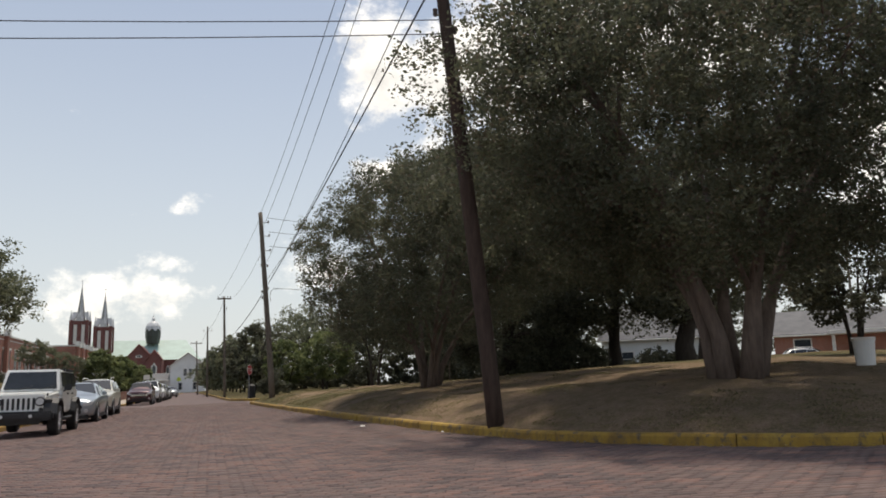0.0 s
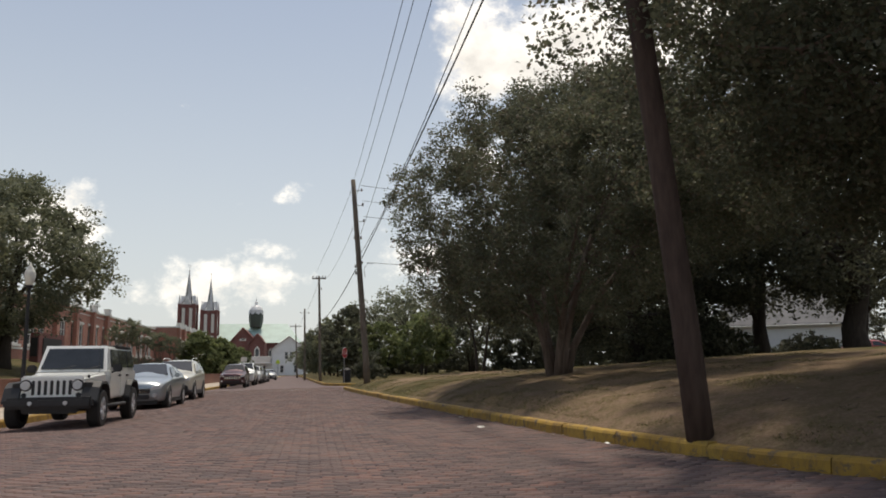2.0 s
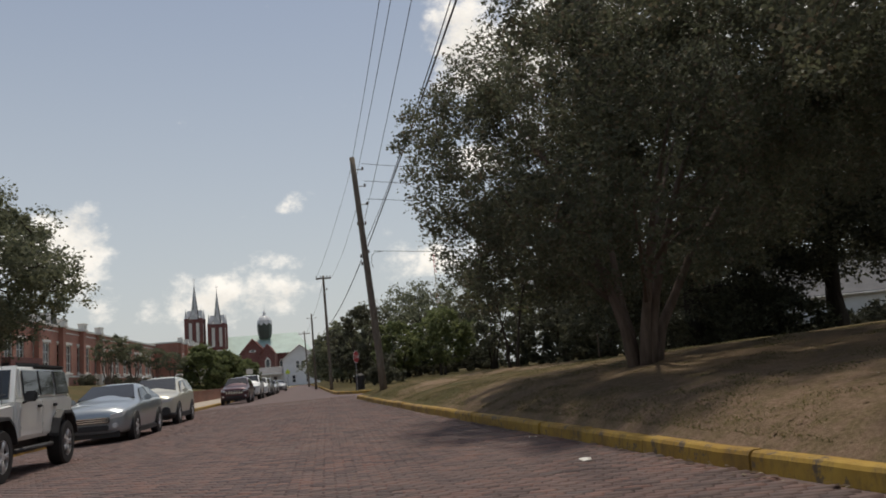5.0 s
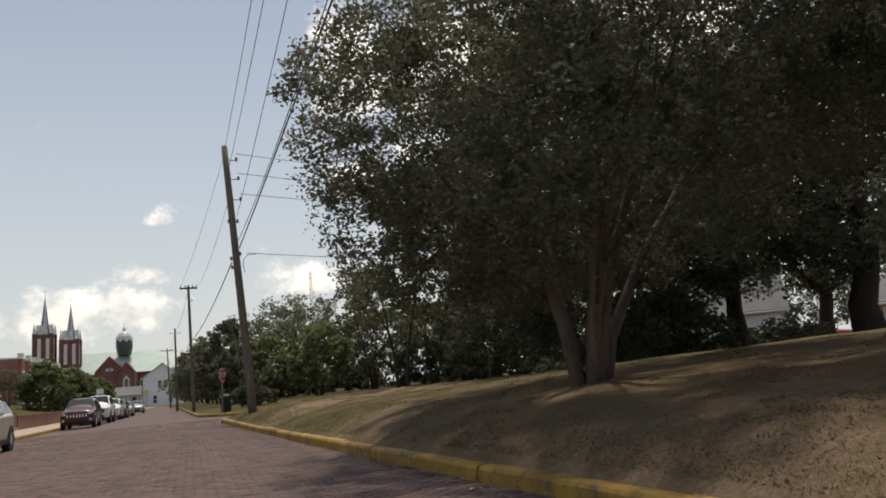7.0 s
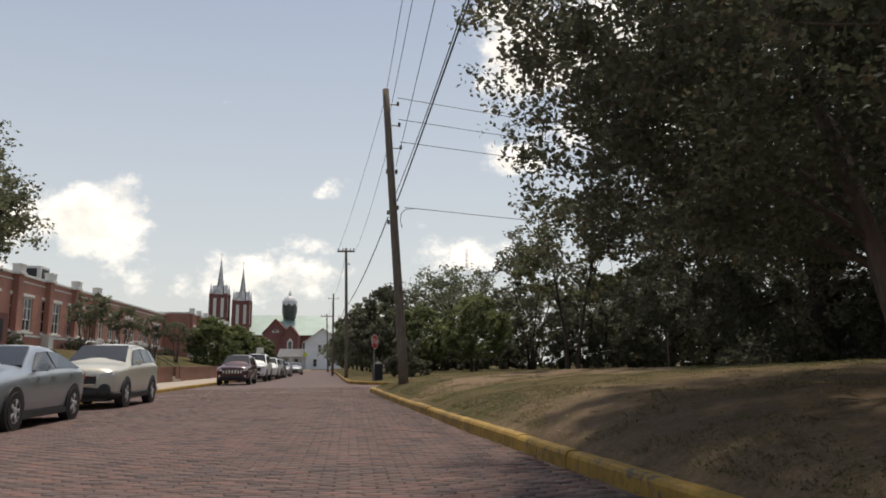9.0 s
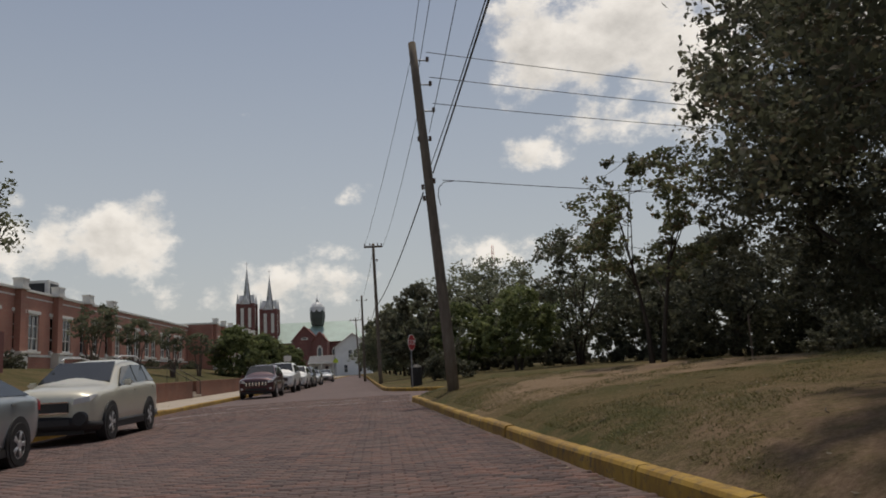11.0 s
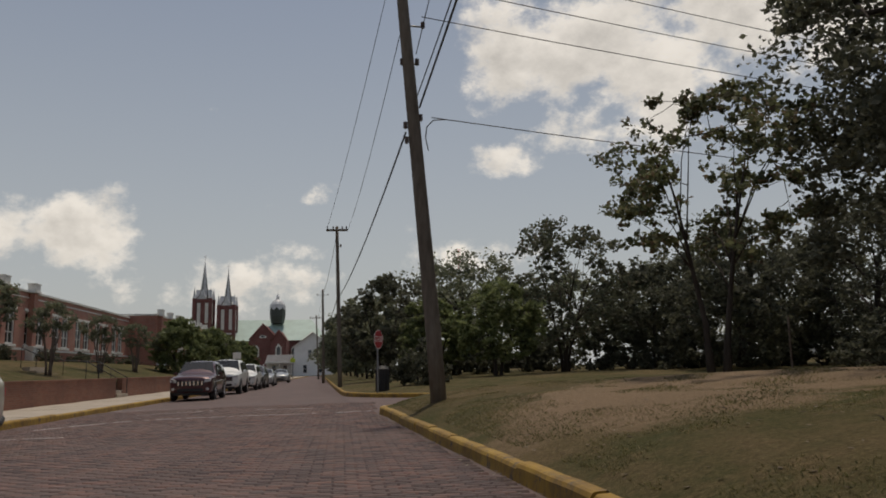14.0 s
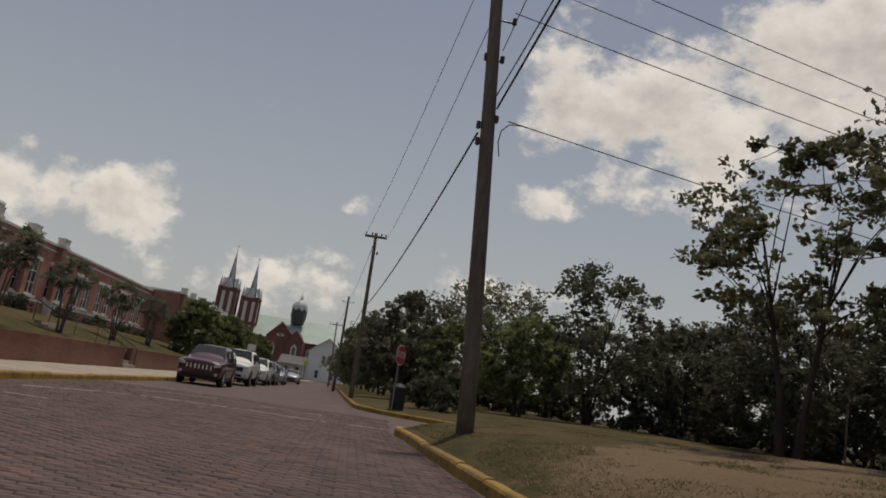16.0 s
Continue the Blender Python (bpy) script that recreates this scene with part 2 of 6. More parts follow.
def dirt_ground(name):
    def build(nt, b):
        fine = noise_tex(nt, 26, 6, 0.75)
        mid = noise_tex(nt, 1.3, 5, 0.65)
        dry = ramp(nt, fine, [(0.3, (0.17, 0.13, 0.09)), (0.55, (0.30, 0.235, 0.165)), (0.75, (0.42, 0.34, 0.25))])
        turf = ramp(nt, fine, [(0.3, (0.05, 0.05, 0.022)), (0.6, (0.11, 0.105, 0.048)), (0.75, (0.18, 0.155, 0.09))])
        col = mixc(nt, ramp(nt, mid, [(0.45, (0, 0, 0)), (0.65, (0.9, 0.9, 0.9))]), dry, turf)
        nt.links.new(col, b.inputs["Base Color"])
        b.inputs["Roughness"].default_value = 0.95
        b.inputs["Specular IOR Level"].default_value = 0.1
        bump(nt, b, fine, 0.8, 0.04)
    return material(name, build)


def kerb_paint(name):
    """Yellow road paint on concrete, chipped and dirty."""
    def build(nt, b):
        chip = noise_tex(nt, 5.5, 9, 0.72)
        dirt = noise_tex(nt, 1.4, 6, 0.65)
        yellow = ramp(nt, dirt, [(0.3, (0.17, 0.095, 0.022)), (0.5, (0.33, 0.195, 0.026)), (0.75, (0.46, 0.30, 0.05))])
        conc = ramp(nt, chip, [(0.3, (0.075, 0.058, 0.045)), (0.7, (0.19, 0.15, 0.115))])
        col = mixc(nt, ramp(nt, chip, [(0.385, (0.85, 0.85, 0.85)), (0.44, (0, 0, 0))]), yellow, conc)
        soot = noise_tex(nt, 9.0, 8, 0.7, stretch=(1, 1, 0.4))
        col = mixc(nt, ramp(nt, soot, [(0.48, (0, 0, 0)), (0.70, (0.65, 0.65, 0.65))]), col, (0.085, 0.06, 0.035))
        nt.links.new(col, b.inputs["Base Color"])
        b.inputs["Roughness"].default_value = 0.75
        bump(nt, b, chip, 0.4, 0.015)
    return material(name, build)


def wall_brick(name, c1, c2, mortar, w=0.21, h=0.075):
    def build(nt, b):
        co = nt.nodes.new("ShaderNodeTexCoord")
        sep = nt.nodes.new("ShaderNodeSeparateXYZ")
        com = nt.nodes.new("ShaderNodeCombineXYZ")
        add = nt.nodes.new("ShaderNodeMath")
        nt.links.new(co.outputs["Object"], sep.inputs[0])
        nt.links.new(sep.outputs["X"], add.inputs[0])
        nt.links.new(sep.outputs["Y"], add.inputs[1])
        nt.links.new(add.outputs[0], com.inputs["X"])
        nt.links.new(sep.outputs["Z"], com.inputs["Y"])
        br = nt.nodes.new("ShaderNodeTexBrick")
        br.inputs["Scale"].default_value = 1.0
        br.inputs["Brick Width"].default_value, br.inputs["Row Height"].default_value = w, h
        br.inputs["Mortar Size"].default_value = 0.008
        br.inputs["Color1"].default_value, br.inputs["Color2"].default_value, br.inputs["Mortar"].default_value = (*c1, 1), (*c2, 1), (*mortar, 1)
        nt.links.new(com.outputs[0], br.inputs["Vector"])
        stain = ramp(nt, noise_tex(nt, 0.5, 6), [(0.3, (0.72, 0.72, 0.72)), (0.7, (1.1, 1.08, 1.05))])
        nt.links.new(mixc(nt, 1.0, br.outputs["Color"], stain, "MULTIPLY"), b.inputs["Base Color"])
        b.inputs["Roughness"].default_value = 0.85
        bump(nt, b, br.outputs["Fac"], -0.3, 0.01)
    return material(name, build)


def glass_material(name, tint, rough=0.04):
    def build(nt, b):
        stain = ramp(nt, noise_tex(nt, 1.5, 4), [(0.35, tint), (0.7, tuple(v * 1.6 + 0.004 for v in tint))])
        nt.links.new(stain, b.inputs["Base Color"])
        b.inputs["Roughness"].default_value = rough
        b.inputs["Specular IOR Level"].default_value = 0.7
    return material(name, build)


M = {}
M["brick"] = street_brick("street_brick", False)
M["brickfar"] = street_brick("street_brick_laid", True)
M["grass"] = grass_ground("thin_lawn")
M["parkgrass"] = grass_ground("park_lawn", [(9.0, 18.5, 9.5), (5.6, 26.5, 8.5), (4.2, 20.5, 5.0)], [(3.0, 41.0, 2.3), (6.0, 42.6, 2.6), (9.0, 44.0, 2.4), (2.3, 42.3, 1.3), (3.3, 44.2, 1.9), (5.2, 45.3, 2.1), (7.4, 45.4, 2.0), (9.6, 45.2, 1.8)])
M["dirt"] = dirt_ground("bare_earth")
M["kerb"] = kerb_paint("yellow_kerb_paint")
M["concrete"] = plain("pale_concrete", (0.42, 0.36, 0.29), 0.85, spread=0.22, scale=1.2, fine=50)
M["line"] = plain("worn_white_line", (0.50, 0.47, 0.44), 0.8, spread=0.4, scale=3, fine=30)
M["wood"] = bark_material("weathered_pole_wood", (0.15, 0.122, 0.096), (0.26, 0.222, 0.182))
M["woodA"] = bark_material("dark_pole_wood", (0.06, 0.042, 0.035), (0.12, 0.085, 0.07))
M["barkpale"] = bark_material("smooth_pale_bark", (0.125, 0.095, 0.08), (0.24, 0.19, 0.162))
M["barkdark"] = bark_material("rough_dark_bark", (0.05, 0.040, 0.034), (0.10, 0.082, 0.068))
M["leaf_myrtle"] = leaf_material("myrtle_leaves", (0.098, 0.113, 0.080), (0.150, 0.166, 0.112), (0.165, 0.143, 0.108))
M["leaf_oak"] = leaf_material("oak_leaves", (0.080, 0.088, 0.066), (0.15, 0.158, 0.112))
M["leaf_light"] = leaf_material("light_leaves", (0.13, 0.165, 0.075), (0.23, 0.27, 0.125))
# for trees farther off: paler green, with the air's haze put into the colour
M["leaf_hazed"] = leaf_material("hazed_summer_leaves", (0.135, 0.155, 0.108), (0.235, 0.255, 0.17))
M["leaf_red"] = leaf_material("broad_leaves", (0.10, 0.12, 0.07), (0.19, 0.21, 0.115), (0.20, 0.16, 0.11))
M["flower"] = plain("red_blossom", (0.22, 0.03, 0.035), 0.7)
M["blade"] = leaf_material("grass_blades", (0.10, 0.105, 0.043), (0.19, 0.175, 0.08), (0.32, 0.26, 0.15))
M["litter"] = leaf_material("dry_fallen_leaves", (0.10, 0.068, 0.045), (0.24, 0.19, 0.14), (0.42, 0.38, 0.32))
M["wallbrick"] = wall_brick("red_wall_brick", (0.41, 0.16, 0.115), (0.46, 0.20, 0.145), (0.40, 0.28, 0.22))
M["churchbrick"] = wall_brick("dark_church_brick", (0.18, 0.056, 0.052), (0.23, 0.078, 0.068), (0.22, 0.15, 0.135))
M["retbrick"] = wall_brick("retaining_wall_brick", (0.22, 0.085, 0.055), (0.29, 0.12, 0.08), (0.25, 0.18, 0.14))
M["white"] = plain("white_trim", (0.74, 0.72, 0.67), 0.6, spread=0.12, scale=1.5)
M["siding"] = plain("white_siding", (0.74, 0.75, 0.74), 0.6, spread=0.1, scale=0.6)
M["copper"] = plain("pale_green_roof", (0.36, 0.50, 0.45), 0.55, spread=0.15, scale=0.4, fine=6)
M["slate"] = plain("grey_shingles", (0.15, 0.15, 0.155), 0.85, spread=0.3, scale=0.8, fine=12)
M["dome"] = plain("dark_drum", (0.055, 0.07, 0.06), 0.5, spread=0.3)
M["silver"] = plain("silver_spire", (0.66, 0.67, 0.68), 0.5, spread=0.3, scale=0.8)
M["pane"] = glass_material("window_pane", (0.035, 0.042, 0.05))
M["carglass"] = glass_material("car_glass", (0.018, 0.021, 0.024))
M["rubber"] = plain("tyre_rubber", (0.022, 0.021, 0.021), 0.85, spread=0.3, scale=12, fine=60)
M["blackplastic"] = plain("black_plastic", (0.026, 0.026, 0.028), 0.6, spread=0.25, scale=8)
M["alloy"] = plain("alloy_rim", (0.62, 0.62, 0.63), 0.36, metal=0.35, spread=0.12, bumps=0)
M["chrome"] = plain("chrome", (0.75, 0.75, 0.76), 0.12, metal=1.0, spread=0.05, bumps=0)
M["lamp"] = plain("lamp_lens", (0.60, 0.61, 0.61), 0.38, spread=0.15, scale=30, bumps=0)
M["amber"] = plain("amber_lens", (0.55, 0.2, 0.03), 0.2, bumps=0)
M["paint_white"] = plain("white_car_paint", (0.84, 0.85, 0.82), 0.32, spread=0.06, scale=1.5, bumps=0, coat=0.6)
M["paint_silver"] = plain("silver_blue_car_paint", (0.34, 0.38, 0.41), 0.30, metal=0.45, spread=0.06, scale=1.5, bumps=0, coat=0.7)
M["paint_cream"] = plain("cream_car_paint", (0.62, 0.60, 0.50), 0.30, metal=0.15, spread=0.06, scale=1.5, bumps=0, coat=0.7)
M["paint_maroon"] = plain("maroon_car_paint", (0.085, 0.03, 0.035), 0.30, metal=0.3, spread=0.1, scale=1.5, bumps=0, coat=0.7)
M["paint_dark"] = plain("dark_car_paint", (0.04, 0.042, 0.048), 0.3, metal=0.3, spread=0.1, bumps=0, coat=0.7)
M["paint_grey"] = plain("grey_car_paint", (0.42, 0.43, 0.43), 0.3, metal=0.4, spread=0.06, bumps=0, coat=0.7)
M["wire"] = plain("black_cable", (0.025, 0.025, 0.027), 0.6, bumps=0)
M["steel"] = plain("galvanised_steel", (0.30, 0.31, 0.32), 0.5, metal=0.7, spread=0.2)
M["porcelain"] = plain("brown_porcelain", (0.10, 0.06, 0.045), 0.3, bumps=0)
M["signred"] = plain("sign_red", (0.42, 0.03, 0.035), 0.45, spread=0.12)
M["signgreen"] = plain("school_sign_yellow_green", (0.55, 0.68, 0.05), 0.45, spread=0.1)
M["globe"] = plain("frosted_globe", (0.72, 0.70, 0.62), 0.35, spread=0.1)
M["iron"] = plain("black_iron", (0.022, 0.021, 0.021), 0.65)
M["redcar"] = plain("red_car_paint", (0.32, 0.03, 0.03), 0.3, coat=0.6, bumps=0)

# ---- mesh helpers ----


def obj(name, bm, mat, parent=None, label="", smooth=False):
    me = bpy.data.meshes.new(name)
    bm.normal_update()
    bm.to_mesh(me)
    bm.free()
    for m in (mat if isinstance(mat, (list, tuple)) else [mat]):
        me.materials.append(m)
    if smooth:
        me.polygons.foreach_set("use_smooth", [True] * len(me.polygons))
    ob = new(name, me)
    if parent:
        ob.parent = parent
    if label:
        ob["label"] = label
    return ob


def part(name, bm, mat, parent, label="", smooth=False):
    return obj(name, bm, mat, parent, label, smooth)


def thing(name, m, label, category, group="", kind=""):
    e = new(name)
    e.matrix_world = m
    e.empty_display_size = 0.2
    return tagged(e, label, category, group, kind)


def raw(name, verts, faces, mat, parent=None, smooth=False):
    """A mesh from number arrays: verts (n, 3), quads or triangles (m, k)."""
    verts, faces = np.asarray(verts, dtype=np.float32), np.asarray(faces, dtype=np.int32)
    me = bpy.data.meshes.new(name)
    k = faces.shape[1]
    me.vertices.add(len(verts))
    me.vertices.foreach_set("co", verts.ravel())
    me.loops.add(faces.size)
    me.loops.foreach_set("vertex_index", faces.ravel())
    me.polygons.add(len(faces))
    me.polygons.foreach_set("loop_start", np.arange(0, faces.size, k, dtype=np.int32))
    me.update(calc_edges=True)
    if smooth:
        me.polygons.foreach_set("use_smooth", [True] * len(faces))
    me.materials.append(mat)
    ob = new(name, me)
    if parent:
        ob.parent = parent
    return ob


def box(bm, sx, sy, sz, x=0, y=0, z=0, bevel=0.0, rot=None, mi=0):
    """A box centred at x, y with its foot at z."""
    m = Matrix.Translation((x, y, z + sz / 2))
    if rot:
        m = m @ Euler([radians(a) for a in rot]).to_matrix().to_4x4()
    r = bmesh.ops.create_cube(bm, size=1, matrix=m @ Matrix.Diagonal((sx, sy, sz, 1)))
    vs = r["verts"]
    faces = {f for v in vs for f in v.link_faces}
    for f in faces:
        f.material_index = mi
    if bevel:
        bmesh.ops.bevel(bm, geom=list({e for v in vs for e in v.link_edges}), offset=bevel, segments=2, affect="EDGES", material=mi)
    return vs


def cyl(bm, r1, r2, h, m=None, seg=12, mi=0):
    """A tapered cylinder from z 0 to h of the pose m."""
    m = m or Matrix()
    r = bmesh.ops.create_cone(bm, cap_ends=True, segments=seg, radius1=r1, radius2=r2, depth=h, matrix=m @ Matrix.Translation((0, 0, h / 2)))
    for f in {f for v in r["verts"] for f in v.link_faces}:
        f.material_index = mi
    return r["verts"]


def tube(bm, pts, radii, seg=6, mi=0):
    """A tapered tube along points."""
    pts = [Vector(p) for p in pts]
    rings = []
    for i, p in enumerate(pts):
        d = (pts[min(i + 1, len(pts) - 1)] - pts[max(i - 1, 0)]).normalized()
        a = d.orthogonal().normalized() if i == 0 else (rings_a - d * rings_a.dot(d)).normalized()
        rings_a = a
        c = d.cross(a)
        rings.append([bm.verts.new(p + (a * math.cos(t) + c * math.sin(t)) * radii[i]) for t in (2 * math.pi * k / seg for k in range(seg))])
    for r0, r1 in zip(rings, rings[1:]):
        for k in range(seg):
            f = bm.faces.new((r0[k], r0[(k + 1) % seg], r1[(k + 1) % seg], r1[k]))
            f.material_index = mi
            f.smooth = True
    bm.faces.new(rings[0][::-1])
    bm.faces.new(rings[-1])


def prism(bm, outline, y0, y1, axis="y", mi=0):
    """An outline of (a, b) pushed from y0 to y1: a, b are x, z for axis y and y, z for axis x."""
    put = (lambda a, b, c: (a, c, b)) if axis == "y" else (lambda a, b, c: (c, a, b))
    A = [bm.verts.new(put(a, b, y0)) for a, b in outline]
    B = [bm.verts.new(put(a, b, y1)) for a, b in outline]
    n = len(outline)
    fs = [bm.faces.new(A), bm.faces.new(B[::-1])]
    for k in range(n):
        fs.append(bm.faces.new((A[k], B[k], B[(k + 1) % n], A[(k + 1) % n])))
    for f in fs:
        f.material_index = mi
    bmesh.ops.recalc_face_normals(bm, faces=fs)
    return fs

# ---- the lie of the land ----


def smooth_line(pts, step):
    """A rounded line through points, with even steps."""
    P = np.array(pts, dtype=float)
    out = []
    for i in range(len(P) - 1):
        a, b, c, d = P[max(i - 1, 0)], P[i], P[i + 1], P[min(i + 2, len(P) - 1)]
        la, lc = np.linalg.norm(b - a) + 1e-6, np.linalg.norm(c - b)
        ld = np.linalg.norm(d - c) + 1e-6
        m1, m2 = (c - a) / (la + lc) * lc, (d - b) / (lc + ld) * lc
        for t in np.linspace(0, 1, max(3, int(lc / 0.1)), endpoint=False):
            out.append((2 * t**3 - 3 * t**2 + 1) * b + (t**3 - 2 * t**2 + t) * m1 + (-2 * t**3 + 3 * t**2) * c + (t**3 - t**2) * m2)
    out = np.array(out + [P[-1]])
    s = np.concatenate([[0], np.cumsum(np.linalg.norm(np.diff(out, axis=0), axis=1))])
    n = max(2, int(s[-1] / step) + 1)
    t = np.linspace(0, s[-1], n)
    return np.stack([np.interp(t, s, out[:, 0]), np.interp(t, s, out[:, 1])], 1)


PARK_KERB = [(130, 4.0), (60, 8.0), (30, 9.4), (16, 10.1), (11.5, 10.6), (9.2, 11.1), (7.6, 11.7), (6.45, 12.4), (5.5, 13.2), (4.75, 14.1), (4.2, 15.0), (3.8, 16.0), (3.45, 17.3), (3.12, 18.7),
             (2.87, 20.4), (2.62, 22.5), (2.35, 24.7), (2.03, 27.3), (1.70, 30.2), (1.27, 34), (0.90, 38), (0.60, 41), (0.30, 44), (0.0, 47.5), (-0.2, 49.8), (-0.36, 51.2), (-0.1, 52.0), (0.6, 52.4), (4, 52.0), (20, 50), (60, 45.5), (130, 37)]
FAR_KERB = [(130, 47), (60, 55.5), (20, 59.4), (4, 61.0), (1.5, 61.6), (-0.6, 63.0), (-1.5, 64.6), (-1.8, 66.5), (-3.0, 84), (-5.6, 124), (-8.5, 165), (-12, 215)]
KERB_H, KERB_W = 0.16, 0.17


def left_kerb(y):
    return -8.1 - (y - 28) * 0.036


def crown_drop(x, y):
    """How far the street falls from its crown towards the school's gutter."""
    return 0.15 * np.clip((-1.2 - x) / (-1.2 - left_kerb(y)), 0, 1) ** 1.3


def away(line, x, y):
    """The distance of points from a line."""
    x, y = np.atleast_1d(x).astype(float), np.atleast_1d(y).astype(float)
    best = np.full(x.shape, 1e9)
    A, B = line[:-1], line[1:]
    for (ax, ay), (bx, by) in zip(A, B):
        dx, dy = bx - ax, by - ay
        t = np.clip(((x - ax) * dx + (y - ay) * dy) / (dx * dx + dy * dy + 1e-12), 0, 1)
        best = np.minimum(best, np.hypot(x - ax - t * dx, y - ay - t * dy))
    return best


PARK_LINE, FAR_LINE = smooth_line(PARK_KERB, 0.9), smooth_line(FAR_KERB, 1.5)


def park_height(x, y):
    """The lawn's height: a bank behind the kerb, then a gentle rise."""
    s = np.maximum(0, away(PARK_LINE, x, y) - KERB_W)
    y = np.atleast_1d(y)
    full = np.clip((y + 1) / 14, 0.5, 1)
    steep = np.clip((y - 10) / 6, 0, 1) * np.clip((40 - y) / 10, 0, 1)
    h = KERB_H - 0.015 + full * (0.34 * (1 - steep) * (1 - np.exp(-s / 1.0)) + 0.22 * steep * (1 - np.exp(-s / 0.5)) + (0.36 + 0.39 * steep) * (1 - np.exp(-s / 3.3))) + 0.042 * np.clip(s - 4, 0, 34)
    x = np.atleast_1d(x)
    return h + 0.03 * np.sin(x * 1.3 + y * 0.7) * np.clip(s / 2, 0, 1) + 0.02 * np.sin(x * 2.9 - y * 2.1) * np.clip(s / 2, 0, 1)


def far_height(x, y):
    s = np.maximum(0, away(FAR_LINE, x, y) - KERB_W)
    return KERB_H - 0.015 + 0.35 * (1 - np.exp(-s / 3.0)) + 0.022 * np.clip(s - 3, 0, 45)


def block(name, line, closing, centre, height, mat, label):
    """A block of ground inside a kerb: rings that shrink towards its centre."""
    ring = np.concatenate([line, np.array(closing, dtype=float).reshape(-1, 2)])
    # the ring starts at the kerb's back
    d = np.array(centre) - ring
    ring = ring + d / np.linalg.norm(d, axis=1)[:, None] * (KERB_W - 0.02)
    us = [0, .006, .014, .024, .036, .05, .07, .09, .115, .145, .18, .22, .27, .33, .4, .48, .57, .67, .78, .89, 0.985]
    n = len(ring)
    V, Fc = [], []
    for u in us:
        p = ring + (np.array(centre) - ring) * u
        V.append(np.column_stack([p, height(p[:, 0], p[:, 1])]))
    V = np.concatenate(V)
    for k in range(len(us) - 1):
        for i in range(n):
            j = (i + 1) % n
            Fc.append((k * n + i, k * n + j, (k + 1) * n + j, (k + 1) * n + i))
    ob = raw(name, V, Fc, mat, smooth=True)
    return tagged(ob, label, "ground", kind="structure")


# the wide ground below everything, out to the horizon
bm = bmesh.new()
bm.faces.new([bm.verts.new((4200 * math.cos(a), 4200 * math.sin(a), -0.25)) for a in (2 * math.pi * k / 48 for k in range(48))])
tagged(obj("ground", bm, M["grass"]), "flat grassy ground reaching to the horizon", "ground", kind="structure")

# street bed, one sheet under kerbs and lawns
bm = bmesh.new()
cross = [-24, -14, *np.linspace(-12.5, -0.5, 13), 12, 40, 80, 132]
grid = [[bm.verts.new((x, y, -0.020 - float(crown_drop(x, y)))) for x in cross] for y in np.linspace(-45, 232, 40)]
for r0, r1 in zip(grid, grid[1:]):
    for k in range(len(r0) - 1):
        bm.faces.new((r0[k], r0[k + 1], r1[k + 1], r1[k]))
road = tagged(obj("road", bm, M["brickfar"]), "street paved with worn dusty red bricks", "street", kind="structure")

block("lawn_park", PARK_LINE, [], (26, 29), park_height, M["parkgrass"], "sloping park lawn of thin dry grass and bare earth")
block("lawn_far", FAR_LINE, [(130, 215)], (50, 120), far_height, M["grass"], "green park lawn beyond the cross street")


def kerb_run(name, line, piece, mat, label, y_range, inward, low=0.0):
    """A kerb of long cast pieces with open joints, along a line; inward: a point on the ground's side."""
    root = thing(name, Matrix.Translation((0, 0, -low)), label, "kerb", kind="structure")
    rng = random.Random(5)
    s = np.concatenate([[0], np.cumsum(np.linalg.norm(np.diff(line, axis=0), axis=1))])
    at = 0.0
    while at < s[-1] - 0.2:
        ln = piece * rng.uniform(0.8, 1.2)
        t = np.linspace(at + 0.008, min(at + ln, s[-1]) - 0.008, 5)
        p = np.stack([np.interp(t, s, line[:, 0]), np.interp(t, s, line[:, 1])], 1)
        at += ln
        if not (y_range[0] < p[2, 1] < y_range[1]):
            continue
        bm = bmesh.new()
        lift, shift = rng.uniform(-0.018, 0.012), rng.uniform(-0.012, 0.012)
        rings = []
        for q, r in zip(p, np.gradient(p, axis=0)):
            nrm = np.array((-r[1], r[0])) / (np.linalg.norm(r) + 1e-9)
            if np.dot(nrm, np.array(inward) - q) < 0:
                nrm = -nrm
            prof = [(0.0, -0.05), (0.012, KERB_H - 0.045), (0.03, KERB_H - 0.012), (0.055, KERB_H), (KERB_W - 0.02, KERB_H + 0.004), (KERB_W, KERB_H - 0.015), (KERB_W, -0.05)]
            jit = rng.uniform(-0.004, 0.004)
            rings.append([bm.verts.new((q[0] + nrm[0] * (a + shift + jit), q[1] + nrm[1] * (a + shift + jit), b + (lift + jit if b > 0 else 0))) for a, b in prof])
        for a, b in zip(rings, rings[1:]):
            for k in range(len(a) - 1):
                bm.faces.new((a[k], a[k + 1], b[k + 1], b[k]))
        bm.faces.new(rings[0][::-1])
        bm.faces.new(rings[-1])
        bmesh.ops.recalc_face_normals(bm, faces=bm.faces)
        part("kerb_piece", bm, mat, root)
    return root


kerb_run("kerb_park", smooth_line(PARK_KERB, 0.25), 1.7, M["kerb"], "chipped yellow painted concrete kerb along the park", (-2, 60), (26, 29))
kerb_run("kerb_far", smooth_line(FAR_KERB, 0.5), 3.0, M["kerb"], "yellow painted kerb round the far lawn", (50, 220), (50, 120))
LEFT_LINE = np.array([(left_kerb(y), y) for y in np.arange(-40, 216, 0.5)])
kerb_run("kerb_school", LEFT_LINE, 3.0, M["kerb"], "faded yellow kerb beside the school pavement", (-40, 215), (-60, 90), low=0.15)


